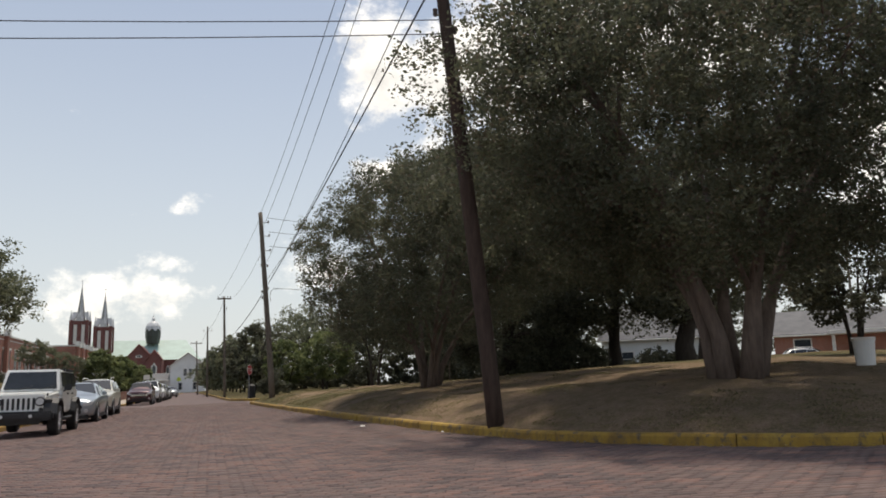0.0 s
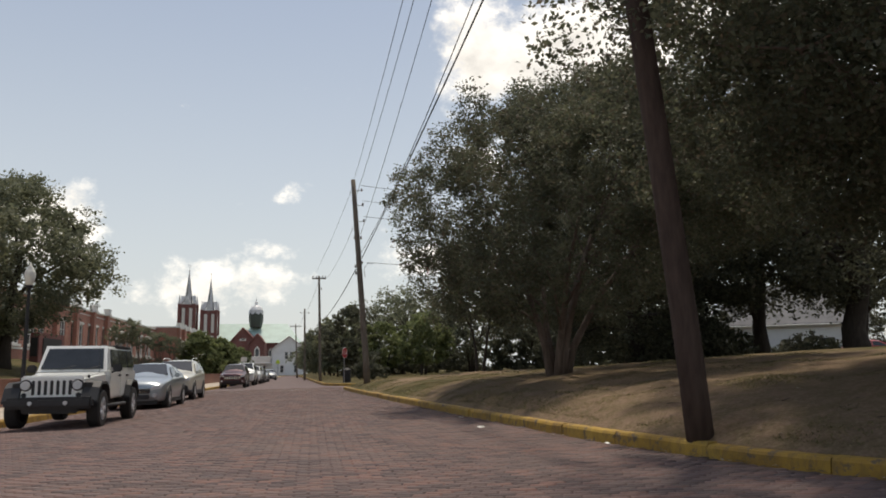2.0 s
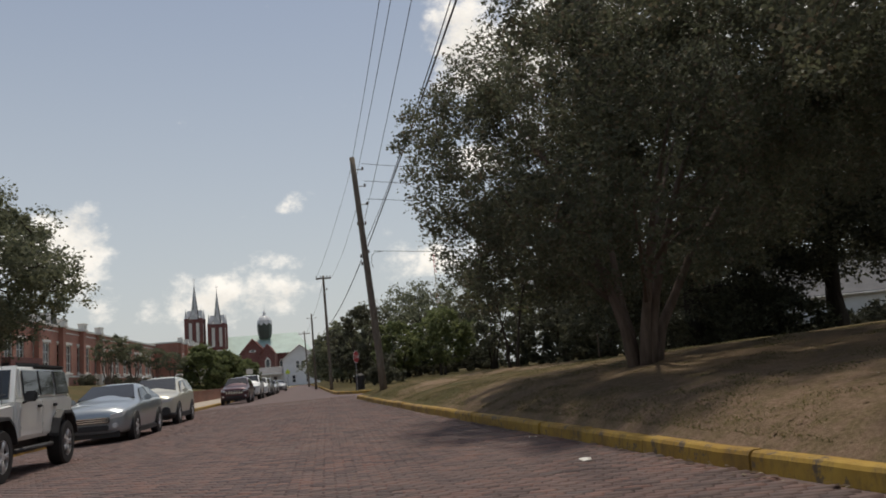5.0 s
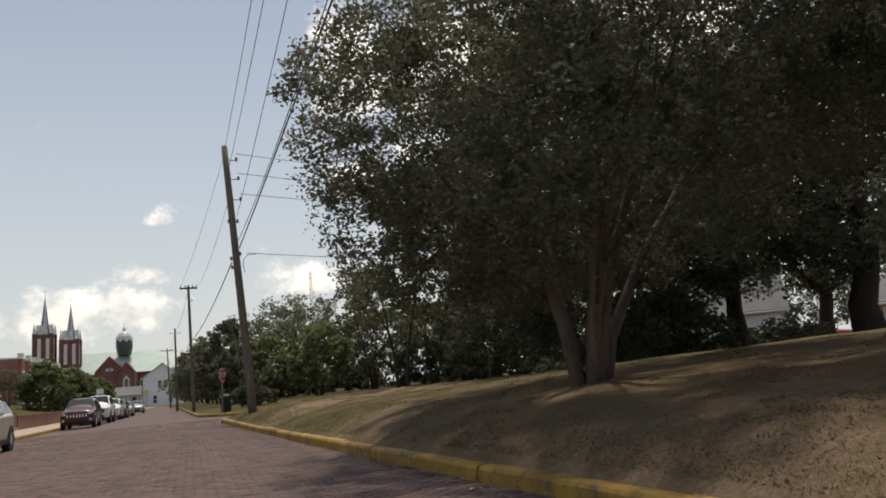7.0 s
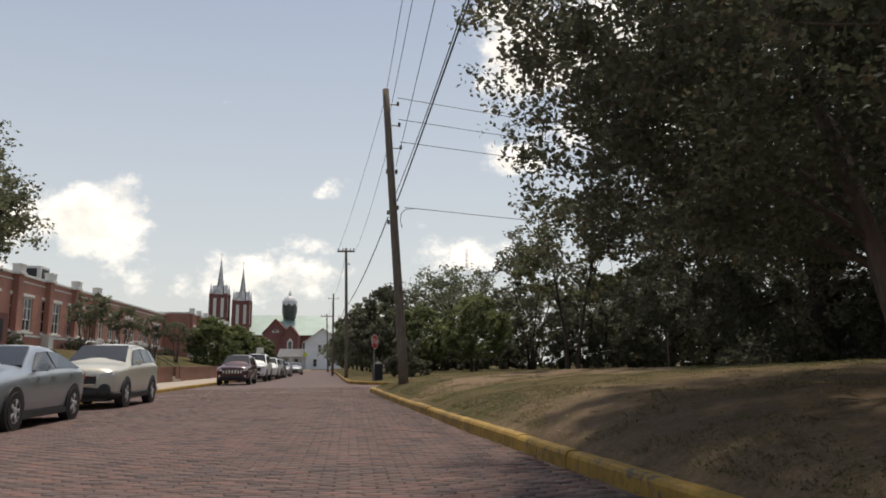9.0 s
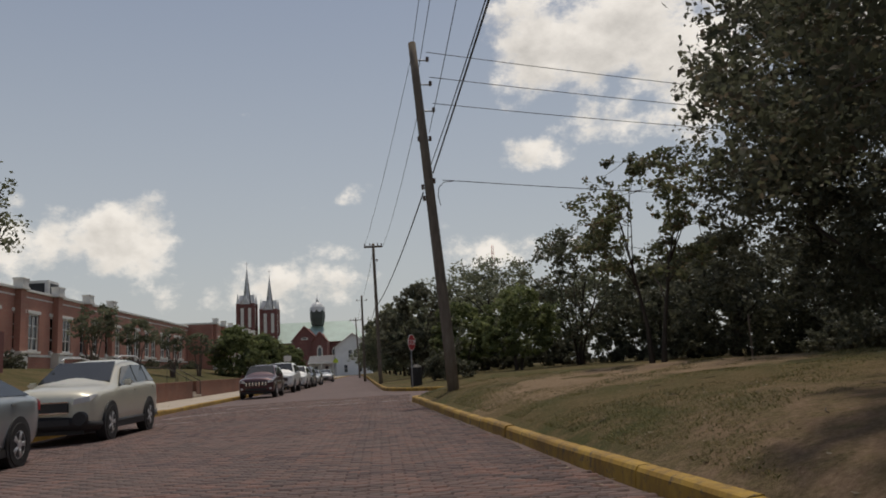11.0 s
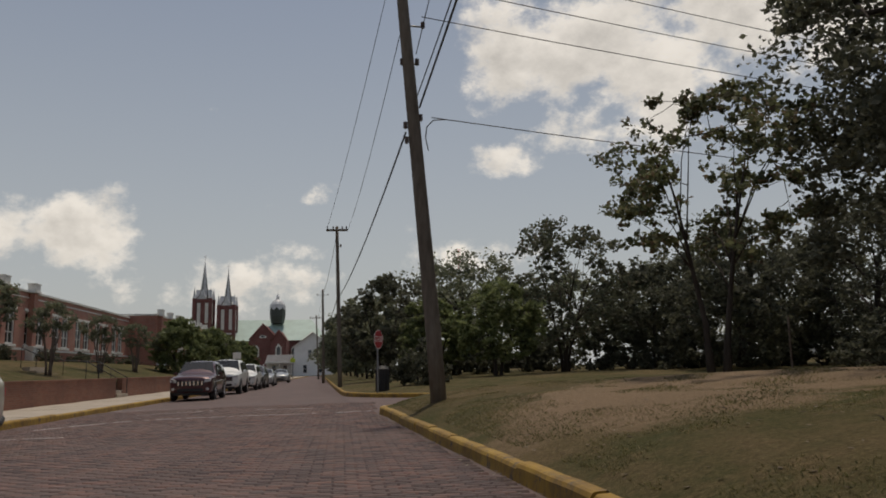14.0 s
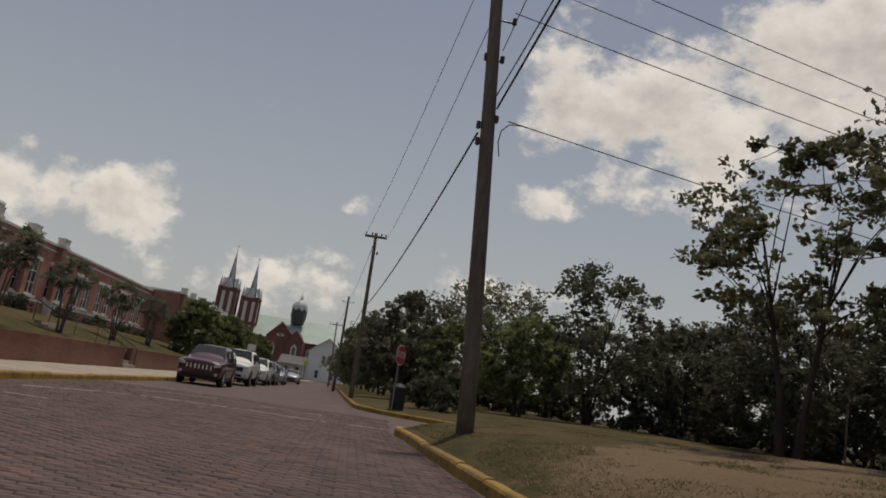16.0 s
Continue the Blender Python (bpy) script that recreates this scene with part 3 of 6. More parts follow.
def strip(name, x0, x1, z0, z1, y0, y1, mat, label, category, step=2.0):
    """A sheet along the street between two lines of x and z."""
    ys = np.arange(y0, y1 + 0.01, step)
    us = np.linspace(0, 1, 7)
    V = [(x0(y) + (x1(y) - x0(y)) * u, y, z0 + (z1 - z0) * (u * u * (3 - 2 * u)) + 0.02 * math.sin(y * 1.1 + u * 5) * u * (1 - u) * 4) for y in ys for u in us]
    F = [(i * 7 + k, i * 7 + k + 1, (i + 1) * 7 + k + 1, (i + 1) * 7 + k) for i in range(len(ys) - 1) for k in range(6)]
    ob = raw(name, V, F, mat, smooth=True)
    return tagged(ob, label, category, kind="structure")


WALL_X = lambda y: left_kerb(y) - 3.1
FACADE_X = lambda y: -19.9 - (y - 25) * 0.041
# school pavement of cast slabs
pav = thing("pavement", Matrix.Translation((0, 0, -0.15)), "pale concrete pavement slabs in front of the school", "pavement", kind="structure")
for k in range(105):
    y = -40 + 2.4 * k
    bm = bmesh.new()
    a, b = left_kerb(y + 1.2) - KERB_W + 0.004, WALL_X(y + 1.2)
    box(bm, a - b, 2.385, 0.16, (a + b) / 2, y + 1.2, -0.03 + 0.003 * math.sin(k * 2.3), bevel=0.008)
    part("slab", bm, M["concrete"], pav)
strip("lawn_school", lambda y: WALL_X(y) - 0.28, lambda y: FACADE_X(y) + 0.3, 0.80, 2.05, -40, 215, M["grass"], "grassy bank rising from the wall to the school", "lawn")
strip("lawn_behind", lambda y: FACADE_X(y) + 0.3, lambda y: FACADE_X(y) - 90, 2.05, 2.2, -40, 215, M["grass"], "ground behind the school", "lawn", 12)

# retaining wall, with a gap for the steps
STAIR_Y = (70.4, 72.2)
wall = thing("retaining_wall", Matrix(), "low red brick retaining wall with a brick cap", "wall", kind="structure")
for k, (y0, y1) in enumerate(((-40, 20), (20.1, STAIR_Y[0]), (STAIR_Y[1], 130))):
    bm = bmesh.new()
    n = int((y1 - y0) / 6) + 1
    for i in range(n):
        a, b = y0 + (y1 - y0) * i / n, y0 + (y1 - y0) * (i + 1) / n
        box(bm, 0.26, b - a, 0.94, WALL_X((a + b) / 2) - 0.13, (a + b) / 2, -0.1)
        box(bm, 0.32, b - a, 0.07, WALL_X((a + b) / 2) - 0.13, (a + b) / 2, 0.84)
    part("wall_run", bm, M["retbrick"], wall)

# steps up the bank
steps = thing("garden_steps", pose(WALL_X(71.3), 71.3, -0.03), "concrete steps with iron rails up the school bank", "steps", kind="structure")
for k in range(9):
    bm = bmesh.new()
    d = 0.32 * k + (1.5 if k > 4 else 0)
    box(bm, 0.36 if k != 4 else 1.84, 1.7, 0.17 * (k + 1), -d - (0.0 if k != 4 else 0.74), 0, 0, bevel=0.01)
    part("step", bm, M["concrete"], steps)
for side in (-0.85, 0.85):
    bm = bmesh.new()
    tube(bm, [(0.1, side, 0), (0.1, side, 0.95), (-1.3, side, 1.75), (-3.0, side, 1.85), (-4.3, side, 2.45), (-4.3, side, 1.5)], [0.022] * 6, 8)
    for x, z in ((-0.7, 0.4), (-1.3, 0.8), (-3.0, 0.9)):
        tube(bm, [(x, side, z), (x, side, z + 0.98)], [0.018, 0.018], 6)
    part("rail", bm, M["iron"], steps)

# road markings
for name, pts, w in (("stop_line", [(-7.9, 49.6), (-6.4, 51.7), (-4.1, 51.9), (-1.9, 51.6)], 0.15), ("stop_line", [(-1.4, 51.7), (-0.55, 52.3)], 0.15),
                     ("crossing_line", [(-7.1, 54.6), (-5.2, 55.7)], 0.13), ("crossing_line", [(-3.9, 54.9), (-2.2, 54.5)], 0.13), ("parking_line", [(-8.7, 47.2), (-6.2, 47.0)], 0.1),
                     ("parking_line", [(-9.0, 58.4), (-6.9, 58.2)], 0.1), ("crossing_line", [(-0.2, 55.0), (0.6, 55.2)], 0.3)):
    P = smooth_line(pts, 0.12)
    rng = random.Random(len(pts) * 7 + int(pts[0][1] * 3))
    V, Fq = [], []
    for i in range(len(P) - 1):
        if rng.random() < 0.10:
            continue
        d = (P[i + 1] - P[i]) / np.linalg.norm(P[i + 1] - P[i])
        nrm = np.array((-d[1], d[0]))
        w0, w1 = w / 2 * rng.uniform(0.6, 1.05), w / 2 * rng.uniform(0.6, 1.05)
        j = len(V)
        V += [(*q, 0.0105 - float(crown_drop(*q))) for q in (P[i] + nrm * w0, P[i] - nrm * w1, P[i + 1] - nrm * w1, P[i + 1] + nrm * w0)]
        Fq.append((j, j + 1, j + 2, j + 3))
    tagged(raw(name, V, Fq, M["line"]), "worn white painted line on the brick street", "road marking", kind="structure")

# ---- the school ----


def window(parent, x, y, z, w, h, cols, rows, face):
    """A sash window in a wall that faces along face ('x' or 'y'), its foot at z; built in the parent's frame."""
    rz = 0 if face == "x" else -90
    root = new("window")
    root.parent = parent
    root.matrix_local = pose(x, y, z, 0, 0, rz)
    bm = bmesh.new()
    for s in (-1, 1):
        box(bm, 0.09, 0.09, h, -0.1, s * (w / 2 - 0.045), 0)
    for zz in (0, h - 0.09):
        box(bm, 0.09, w - 0.18, 0.09, -0.1, 0, zz)
    for k in range(1, cols):
        box(bm, 0.06, 0.06, h - 0.18, -0.1, -w / 2 + w * k / cols, 0.09)
    for k in range(1, rows):
        box(bm, 0.055, w - 0.18, 0.05, -0.1, 0, h * k / rows)
    part("window_frame", bm, M["white"], root)
    bm = bmesh.new()
    box(bm, 0.02, w - 0.1, h - 0.1, -0.13, 0, 0.05)
    part("pane", bm, M["pane"], root)
    bm = bmesh.new()
    box(bm, 0.24, w + 0.3, 0.16, -0.02, 0, -0.16, bevel=0.015)
    part("window_sill", bm, M["white"], root)
    bm = bmesh.new()
    box(bm, 0.14, w + 0.36, 0.2, -0.03, 0, h, bevel=0.015)
    part("lintel", bm, M["white"], root)
    return root


def pilaster(parent, x, y, foot, top):
    bm = bmesh.new()
    box(bm, 0.34, 0.62, top - foot, x + 0.17, y, foot)
    p = part("pilaster", bm, M["wallbrick"], parent)
    bm = bmesh.new()
    box(bm, 0.62, 0.95, 0.16, x + 0.17, y, top, bevel=0.02)
    box(bm, 0.5, 0.8, 0.42, x + 0.17, y, top + 0.14, bevel=0.02)
    box(bm, 0.56, 0.9, 0.1, x + 0.17, y, top + 0.54, bevel=0.02)
    part("cap", bm, M["white"], p)
    bm = bmesh.new()
    box(bm, 0.52, 0.85, 0.95, x + 0.22, y, foot, bevel=0.03)
    box(bm, 0.6, 0.95, 0.12, x + 0.22, y, foot + 0.95, bevel=0.02)
    part("pedestal", bm, M["white"], p)


def openings_wall(bm, x, y0, y1, foot, top, sill, head, holes, depth=0.4):
    """A wall facing +x with window holes (centre, width)."""
    box(bm, depth, y1 - y0, sill - foot, x - depth / 2, (y0 + y1) / 2, foot)
    box(bm, depth, y1 - y0, top - head, x - depth / 2, (y0 + y1) / 2, head)
    edge = y0
    for c, w in sorted(holes) + [(y1 + 1, 2)]:
        a = min(c - w / 2, y1)
        if a - edge > 0.01:
            box(bm, depth, a - edge, head - sill, x - depth / 2, (a + edge) / 2, sill)
        edge = c + w / 2


def school():
    root = thing("school_building", pose(FACADE_X(50), 50, 0, 0, 0, 2.35), "long red brick school with white trim and parapet piers", "building")
    foot, top, sill, head = 1.9, 6.35, 3.05, 5.15
    L0, L1 = -14, 57.5
    bays = [k * 4.8 - 11.1 for k in range(15)]
    piers = [18.9, 23.9, 28.9, 33.6]
    holes = []
    for a, b in zip(bays, bays[1:]):
        m = (a + b) / 2
        holes += [(m - 0.95, 1.35), (m + 0.95, 1.35)]
    bm = bmesh.new()
    openings_wall(bm, 0, L0, L1, foot, top, sill, head, holes)
    box(bm, 12, 0.4, top - foot, -6.2, L0 + 0.2, foot)
    box(bm, 0.4, L1 - L0, top - foot, -12.4, (L0 + L1) / 2, foot)
    part("wall", bm, M["wallbrick"], root)
    bm = bmesh.new()
    box(bm, 12, L1 - L0 - 0.8, 0.2, -6.2, (L0 + L1) / 2, top - 0.5)
    part("roof", bm, M["slate"], root)
    bm = bmesh.new()
    box(bm, 0.52, L1 - L0 + 0.1, 0.16, -0.17, (L0 + L1) / 2, top, bevel=0.02)
    box(bm, 0.44, L1 - L0, 0.1, -0.2, (L0 + L1) / 2, top - 0.35, bevel=0.02)
    part("cornice", bm, M["white"], root)
    bm = bmesh.new()
    box(bm, 0.06, L1 - L0, 0.14, 0.03, (L0 + L1) / 2, sill - 0.34)
    part("string_course", bm, M["white"], root)
    for y in piers:
        pilaster(root, 0, y, foot, top)
    for c, w in holes:
        window(root, 0, c, sill, w, head - sill, 2, 3, "x")
    # the wing that stands forward, with the entrance bays
    W0, W1, wx = 57.5, 84, 2.5
    wh = [(W0 + 3.0 + 4.2 * k, 1.9) for k in range(6)]
    bm = bmesh.new()
    openings_wall(bm, wx, W0, W1, foot, top + 0.25, foot + 0.45, 5.3, wh)
    box(bm, 14, 0.4, top + 0.25 - foot, wx - 7.4, W0 + 0.2, foot)
    box(bm, 14, 0.4, top + 0.25 - foot, wx - 7.4, W1 - 0.2, foot)
    part("wing_wall", bm, M["wallbrick"], root)
    bm = bmesh.new()
    box(bm, 13.6, W1 - W0 - 0.9, 0.2, wx - 7.2, (W0 + W1) / 2, top - 0.3)
    part("wing_roof", bm, M["slate"], root)
    bm = bmesh.new()
    box(bm, 0.52, W1 - W0 + 0.2, 0.18, wx - 0.17, (W0 + W1) / 2, top + 0.25, bevel=0.02)
    box(bm, 14.2, 0.52, 0.18, wx - 7.6, W0 + 0.17, top + 0.25, bevel=0.02)
    part("wing_cornice", bm, M["white"], root)
    for k in range(7):
        pilaster(root, wx, W0 + 0.9 + 4.2 * k, foot, top + 0.25)
    for c, w in wh:
        window(root, wx, c, foot + 0.45, w, 5.3 - foot - 0.45, 2, 4, "x")
        for s in (-1, 1):
            bm = bmesh.new()
            cyl(bm, 0.16, 0.14, 3.0, Matrix.Translation((wx + 0.45, c + s * 1.25, foot)), 12)
            box(bm, 0.45, 0.45, 0.18, wx + 0.45, c + s * 1.25, foot + 3.0, bevel=0.02)
            part("column", bm, M["white"], root)
    # plant on the roof
    vent = thing("roof_unit", root.matrix_world @ pose(-2.6, 28.3, top - 0.3), "white air handling unit on the school roof", "roof unit")
    bm = bmesh.new()
    box(bm, 1.5, 1.7, 1.9, 0, 0, 0, bevel=0.04)
    part("case", bm, M["white"], vent)
    bm = bmesh.new()
    box(bm, 0.05, 1.2, 1.0, 0.77, 0, 0.7)
    box(bm, 1.0, 0.05, 1.0, 0, -0.87, 0.7)
    part("grille", bm, M["blackplastic"], vent)


school()
# the dark sign board in front of the school
sb = thing("school_sign", pose(FACADE_X(58) + 2.9, 58.5, 1.55), "brick sign with a dark panel on the school bank", "sign")
bm = bmesh.new()
box(bm, 0.5, 4.2, 1.95, 0, 0, 0, bevel=0.02)
part("brick_body", bm, M["churchbrick"], sb)
bm = bmesh.new()
box(bm, 0.05, 3.0, 1.1, 0.275, 0, 0.55)
box(bm, 3.0 / 8, 0.05, 1.1, 0, -2.125, 0.55)
part("panel", bm, M["iron"], sb)

# ---- church, white house and the houses beyond the park ----


def church():
    root = thing("church", pose(0, 0, 0), "dark red brick church with twin spires and a green roof", "church")
    bm = bmesh.new()
    box(bm, 33, 16, 10.5, -31, 275, 0)
    box(bm, 8, 10, 10.5, -31, 264, 0)
    prism(bm, [(-35, 10.5), (-27, 10.5), (-31.2, 14.8)], 259, 272)
    box(bm, 4.4, 9, 10, -26.6, 262.5, 0)
    prism(bm, [(-28.8, 10.0), (-24.4, 10.0), (-26.6, 12.9)], 258, 270)
    part("wall", bm, M["churchbrick"], root)
    bm = bmesh.new()
    prism(bm, [(266.4, 10.4), (283.6, 10.4), (275, 17.1)], -47.5, -18.5, "x")
    # the hipped end
    v = [bm.verts.new(p) for p in ((-18.5, 266.4, 10.4), (-18.5, 283.6, 10.4), (-13.5, 283.6, 10.4), (-13.5, 266.4, 10.4), (-18.5, 275, 17.1))]
    for f in ((0, 3, 4), (3, 2, 4), (2, 1, 4), (1, 0, 4)):
        bm.faces.new([v[k] for k in f])
    part("roof", bm, M["copper"], root)
    for x, peak, w, top in ((-50.0, 34.6, 4.7, 23.0), (-43.0, 31.8, 4.5, 21.0)):
        bm = bmesh.new()
        box(bm, w, w, top, x, 268, 0)
        for sx in (-1, 1):
            for sy in (-1, 1):
                box(bm, 0.9, 0.9, top + 0.2, x + sx * w / 2, 268 + sy * w / 2, 0)
        tower = part("tower", bm, M["churchbrick"], root)
        bm = bmesh.new()
        box(bm, w + 0.5, w + 0.5, 0.35, x, 268, top - 8.6)
        box(bm, 0.95, 0.2, 6.0, x - 1.0, 268 - w / 2 - 0.1, top - 7.2)
        box(bm, 0.95, 0.2, 6.0, x + 1.3, 268 - w / 2 - 0.1, top - 7.2)
        box(bm, 0.2, 0.9, 6.0, x + w / 2 + 0.1, 268, top - 7.2)
        for k in (-1.6, 0, 1.6):
            box(bm, 0.8, 0.2, 2.2, x + k, 268 - w / 2 - 0.1, top - 11.5)
        part("louvre", bm, M["white"], tower)
        bm = bmesh.new()
        cyl(bm, w * 0.27, 0.05, peak - top, Matrix.Translation((x, 268, top)), 8)
        for k in range(4):
            a = math.pi / 2 * k
            m = Matrix.Translation((x, 268, top)) @ Matrix.Rotation(a, 4, "Z")
            vs = [bm.verts.new(m @ Vector(p)) for p in ((-1.1, -w / 2, 0), (1.1, -w / 2, 0), (0, -w / 2, 3.0), (0, 0, 3.0))]
            bm.faces.new(vs[:3])
            bm.faces.new((vs[0], vs[2], vs[3]))
            bm.faces.new((vs[2], vs[1], vs[3]))
        part("spire", bm, M["silver"], tower)
        for sx in (-1, 1):
            for sy in (-1, 1):
                bm = bmesh.new()
                cyl(bm, 0.5, 0.03, 3.2, Matrix.Translation((x + sx * w / 2, 268 + sy * w / 2, top + 0.2)), 6)
                part("pinnacle", bm, M["silver"], tower)
        for k in range(8):
            a = math.pi / 8 + math.pi / 4 * k
            bm = bmesh.new()
            tube(bm, [(x + w * 0.28 * math.cos(a), 268 + w * 0.28 * math.sin(a), top), (x, 268, peak)], [0.13, 0.03], 4)
            part("spire_rib", bm, M["dome"] if k % 2 else M["silver"], tower)
        bm = bmesh.new()
        tube(bm, [(x, 268, peak - 0.3), (x, 268, peak + 2.0)], [0.07, 0.05], 6)
        box(bm, 0.9, 0.1, 0.12, x, 268, peak + 1.3)
        part("cross", bm, M["silver"], tower)
    # cupola
    cx, cy = -28.7, 272.5
    bm = bmesh.new()
    cyl(bm, 2.3, 2.85, 2.4, Matrix.Translation((cx, cy, 14.6)), 8)
    cyl(bm, 2.85, 2.85, 2.6, Matrix.Translation((cx, cy, 17.0)), 8)
    cup = part("cupola", bm, M["dome"], root)
    cup.matrix_local = Matrix.Translation((cx, cy, 15.8)) @ Matrix.Diagonal((0.84, 0.84, 1, 1)) @ Matrix.Translation((-cx, -cy, -14.6))
    bm = bmesh.new()
    prof = [(2.95, 19.5), (2.75, 20.4), (2.1, 21.3), (1.2, 21.9), (0.5, 22.2)]
    rings = [[bm.verts.new((cx + r * math.cos(math.pi * k / 8), cy + r * math.sin(math.pi * k / 8), z - (0.9 if (k % 2 and z < 19.6) else 0))) for k in range(16)] for r, z in prof]
    for a, b in zip(rings, rings[1:]):
        for k in range(16):
            bm.faces.new((a[k], a[(k + 1) % 16], b[(k + 1) % 16], b[k]))
    cyl(bm, 0.55, 0.45, 0.8, Matrix.Translation((cx, cy, 22.0)), 8)
    cyl(bm, 0.8, 0.05, 0.9, Matrix.Translation((cx, cy, 22.8)), 8)
    tube(bm, [(cx, cy, 23.6), (cx, cy, 25.0)], [0.1, 0.03], 6)
    part("dome", bm, M["silver"], cup)
    # gable trim and pointed windows
    bm = bmesh.new()
    for (x0, z0), (x1, z1), y in (((-35.2, 10.4), (-31.2, 15.0), 258.8), ((-26.9, 10.4), (-31.2, 15.0), 258.8), ((-29, 9.9), (-26.6, 13.1), 257.8), ((-24.2, 9.9), (-26.6, 13.1), 257.8)):
        tube(bm, [(x0, y, z0), (x1, y, z1)], [0.2, 0.2], 4)
    part("gable_coping", bm, M["churchbrick"], root)
    for x, y, z, w, h in ((-33.0, 258.9, 5.5, 1.5, 3.4), (-26.6, 257.9, 5.3, 1.7, 3.9), (-31.2, 258.9, 10.9, 1.9, 0.8), (-23.3, 266.9, 5.5, 1.2, 3.2), (-20.3, 266.9, 7.4, 2.0, 2.0), (-17.0, 266.9, 6.5, 1.4, 2.6)):
        bm = bmesh.new()
        prism(bm, [(x - w / 2, z), (x + w / 2, z), (x + w / 2, z + h * 0.7), (x, z + h), (x - w / 2, z + h * 0.7)], y - 0.08, y + 0.3)
        win = part("window", bm, M["white"], root)
        bm = bmesh.new()
        prism(bm, [(x - w * 0.3, z + 0.2), (x + w * 0.3, z + 0.2), (x + w * 0.3, z + h * 0.65), (x, z + h * 0.85), (x - w * 0.3, z + h * 0.65)], y - 0.14, y - 0.02)
        part("pane", bm, M["pane"], win)


church()


def gabled_house(name, m, w, d, eave, ridge, wall_mat, roof_mat, label, porch=None, windows=(), across=False):
    """A house with its gable to local -y; w wide, d deep."""
    root = thing(name, m, label, "house")
    bm = bmesh.new()
    box(bm, w, d, eave, 0, 0, 0)
    if across:
        prism(bm, [(-d / 2, eave), (d / 2, eave), (0, ridge - 0.12)], -w / 2, w / 2, "x")
    else:
        prism(bm, [(-w / 2, eave), (w / 2, eave), (0, ridge - 0.12)], -d / 2, d / 2)
    part("wall", bm, wall_mat, root)
    bm = bmesh.new()
    span = d if across else w
    over, t = 0.45, 0.16
    k = (ridge - eave) / (span / 2)
    prof = [(-span / 2 - over, eave - over * k), (0, ridge), (span / 2 + over, eave - over * k), (span / 2 + over, eave - over * k + t), (0, ridge + t), (-span / 2 - over, eave - over * k + t)]
    if across:
        prism(bm, prof, -w / 2 - 0.4, w / 2 + 0.4, "x")
    else:
        prism(bm, prof, -d / 2 - 0.4, d / 2 + 0.4)
    part("roof", bm, roof_mat, root)
    bm = bmesh.new()
    if not across:
        for s in (-1, 1):
            tube(bm, [(s * (w / 2 + over), -d / 2 - 0.42, eave - over * k), (0, -d / 2 - 0.42, ridge + 0.04)], [0.14, 0.14], 4)
    else:
        tube(bm, [(-w / 2 - 0.4, -d / 2 - over, eave - over * k), (w / 2 + 0.4, -d / 2 - over, eave - over * k)], [0.12, 0.12], 4)
    part("fascia", bm, M["white"], root)
    for x, z, ww, hh in windows:
        bm = bmesh.new()
        box(bm, ww + 0.24, 0.08, hh + 0.24, x, -d / 2 - 0.04, z - 0.12)
        win = part("window", bm, M["white"], root)
        bm = bmesh.new()
        box(bm, ww, 0.06, hh / 2 - 0.05, x, -d / 2 - 0.07, z)
        part("pane", bm, M["pane"], win)
        bm = bmesh.new()
        box(bm, ww, 0.06, hh / 2 - 0.05, x, -d / 2 - 0.07, z + hh / 2 + 0.03)
        part("pane", bm, M["pane"], win)
    if porch:
        x0, x1, dep, h = porch
        bm = bmesh.new()
        box(bm, x1 - x0 + 0.4, dep + 0.4, 0.35, (x0 + x1) / 2, -d / 2 - dep / 2, h, bevel=0.03)
        part("porch_roof", bm, M["white"], root)
        bm = bmesh.new()
        box(bm, x1 - x0, dep, 0.4, (x0 + x1) / 2, -d / 2 - dep / 2, 0)
        part("porch_floor", bm, M["concrete"], root)
        n = max(2, int((x1 - x0) / 2.2) + 1)
        for i in range(n):
            bm = bmesh.new()
            cyl(bm, 0.17, 0.14, h - 0.4, Matrix.Translation((x0 + 0.2 + (x1 - x0 - 0.4) * i / (n - 1), -d / 2 - dep + 0.2, 0.4)), 10)
            part("column", bm, M["white"], root)
    return root


gabled_house("white_house", pose(-15.0, 238, 0), 9.4, 12, 7.4, 11.0, M["siding"], M["slate"], "two-storey white timber house with a gable at the street's end",
             windows=((-0.7, 4.6, 0.8, 1.9), (0.7, 4.6, 0.8, 1.9), (1.9, 0.8, 0.8, 1.9), (-1.9, 0.8, 0.8, 1.9)))
gabled_house("white_house_wing", pose(-23.2, 238, 0), 7.0, 10, 3.4, 5.4, M["siding"], M["slate"], "low white wing of the house with a columned porch", porch=(-3.2, 3.2, 2.4, 3.2),
             windows=((-1.6, 1.0, 0.9, 1.7), (1.2, 1.0, 0.9, 1.7)), across=True)
gz = lambda x, y: float(park_height(x, y)[0])
gabled_house("brick_house", pose(58, 66, gz(58, 66) + 0.1, 0, 0, -42), 15, 9, 2.9, 5.2, M["wallbrick"], M["slate"], "single-storey red brick house with a white porch", porch=(-2.5, 2.5, 2.2, 2.6),
             windows=((-5, 0.9, 1.4, 1.4), (4.6, 0.9, 1.4, 1.4)), across=True)
gabled_house("grey_roof_house", pose(47, 84, 1.1, 0, 0, -35), 13, 9, 4.2, 8.2, M["siding"], M["slate"], "pale house with a broad grey shingle roof", windows=((-3.6, 1.0, 1.2, 1.5), (3.0, 1.0, 1.2, 1.5)), across=True)
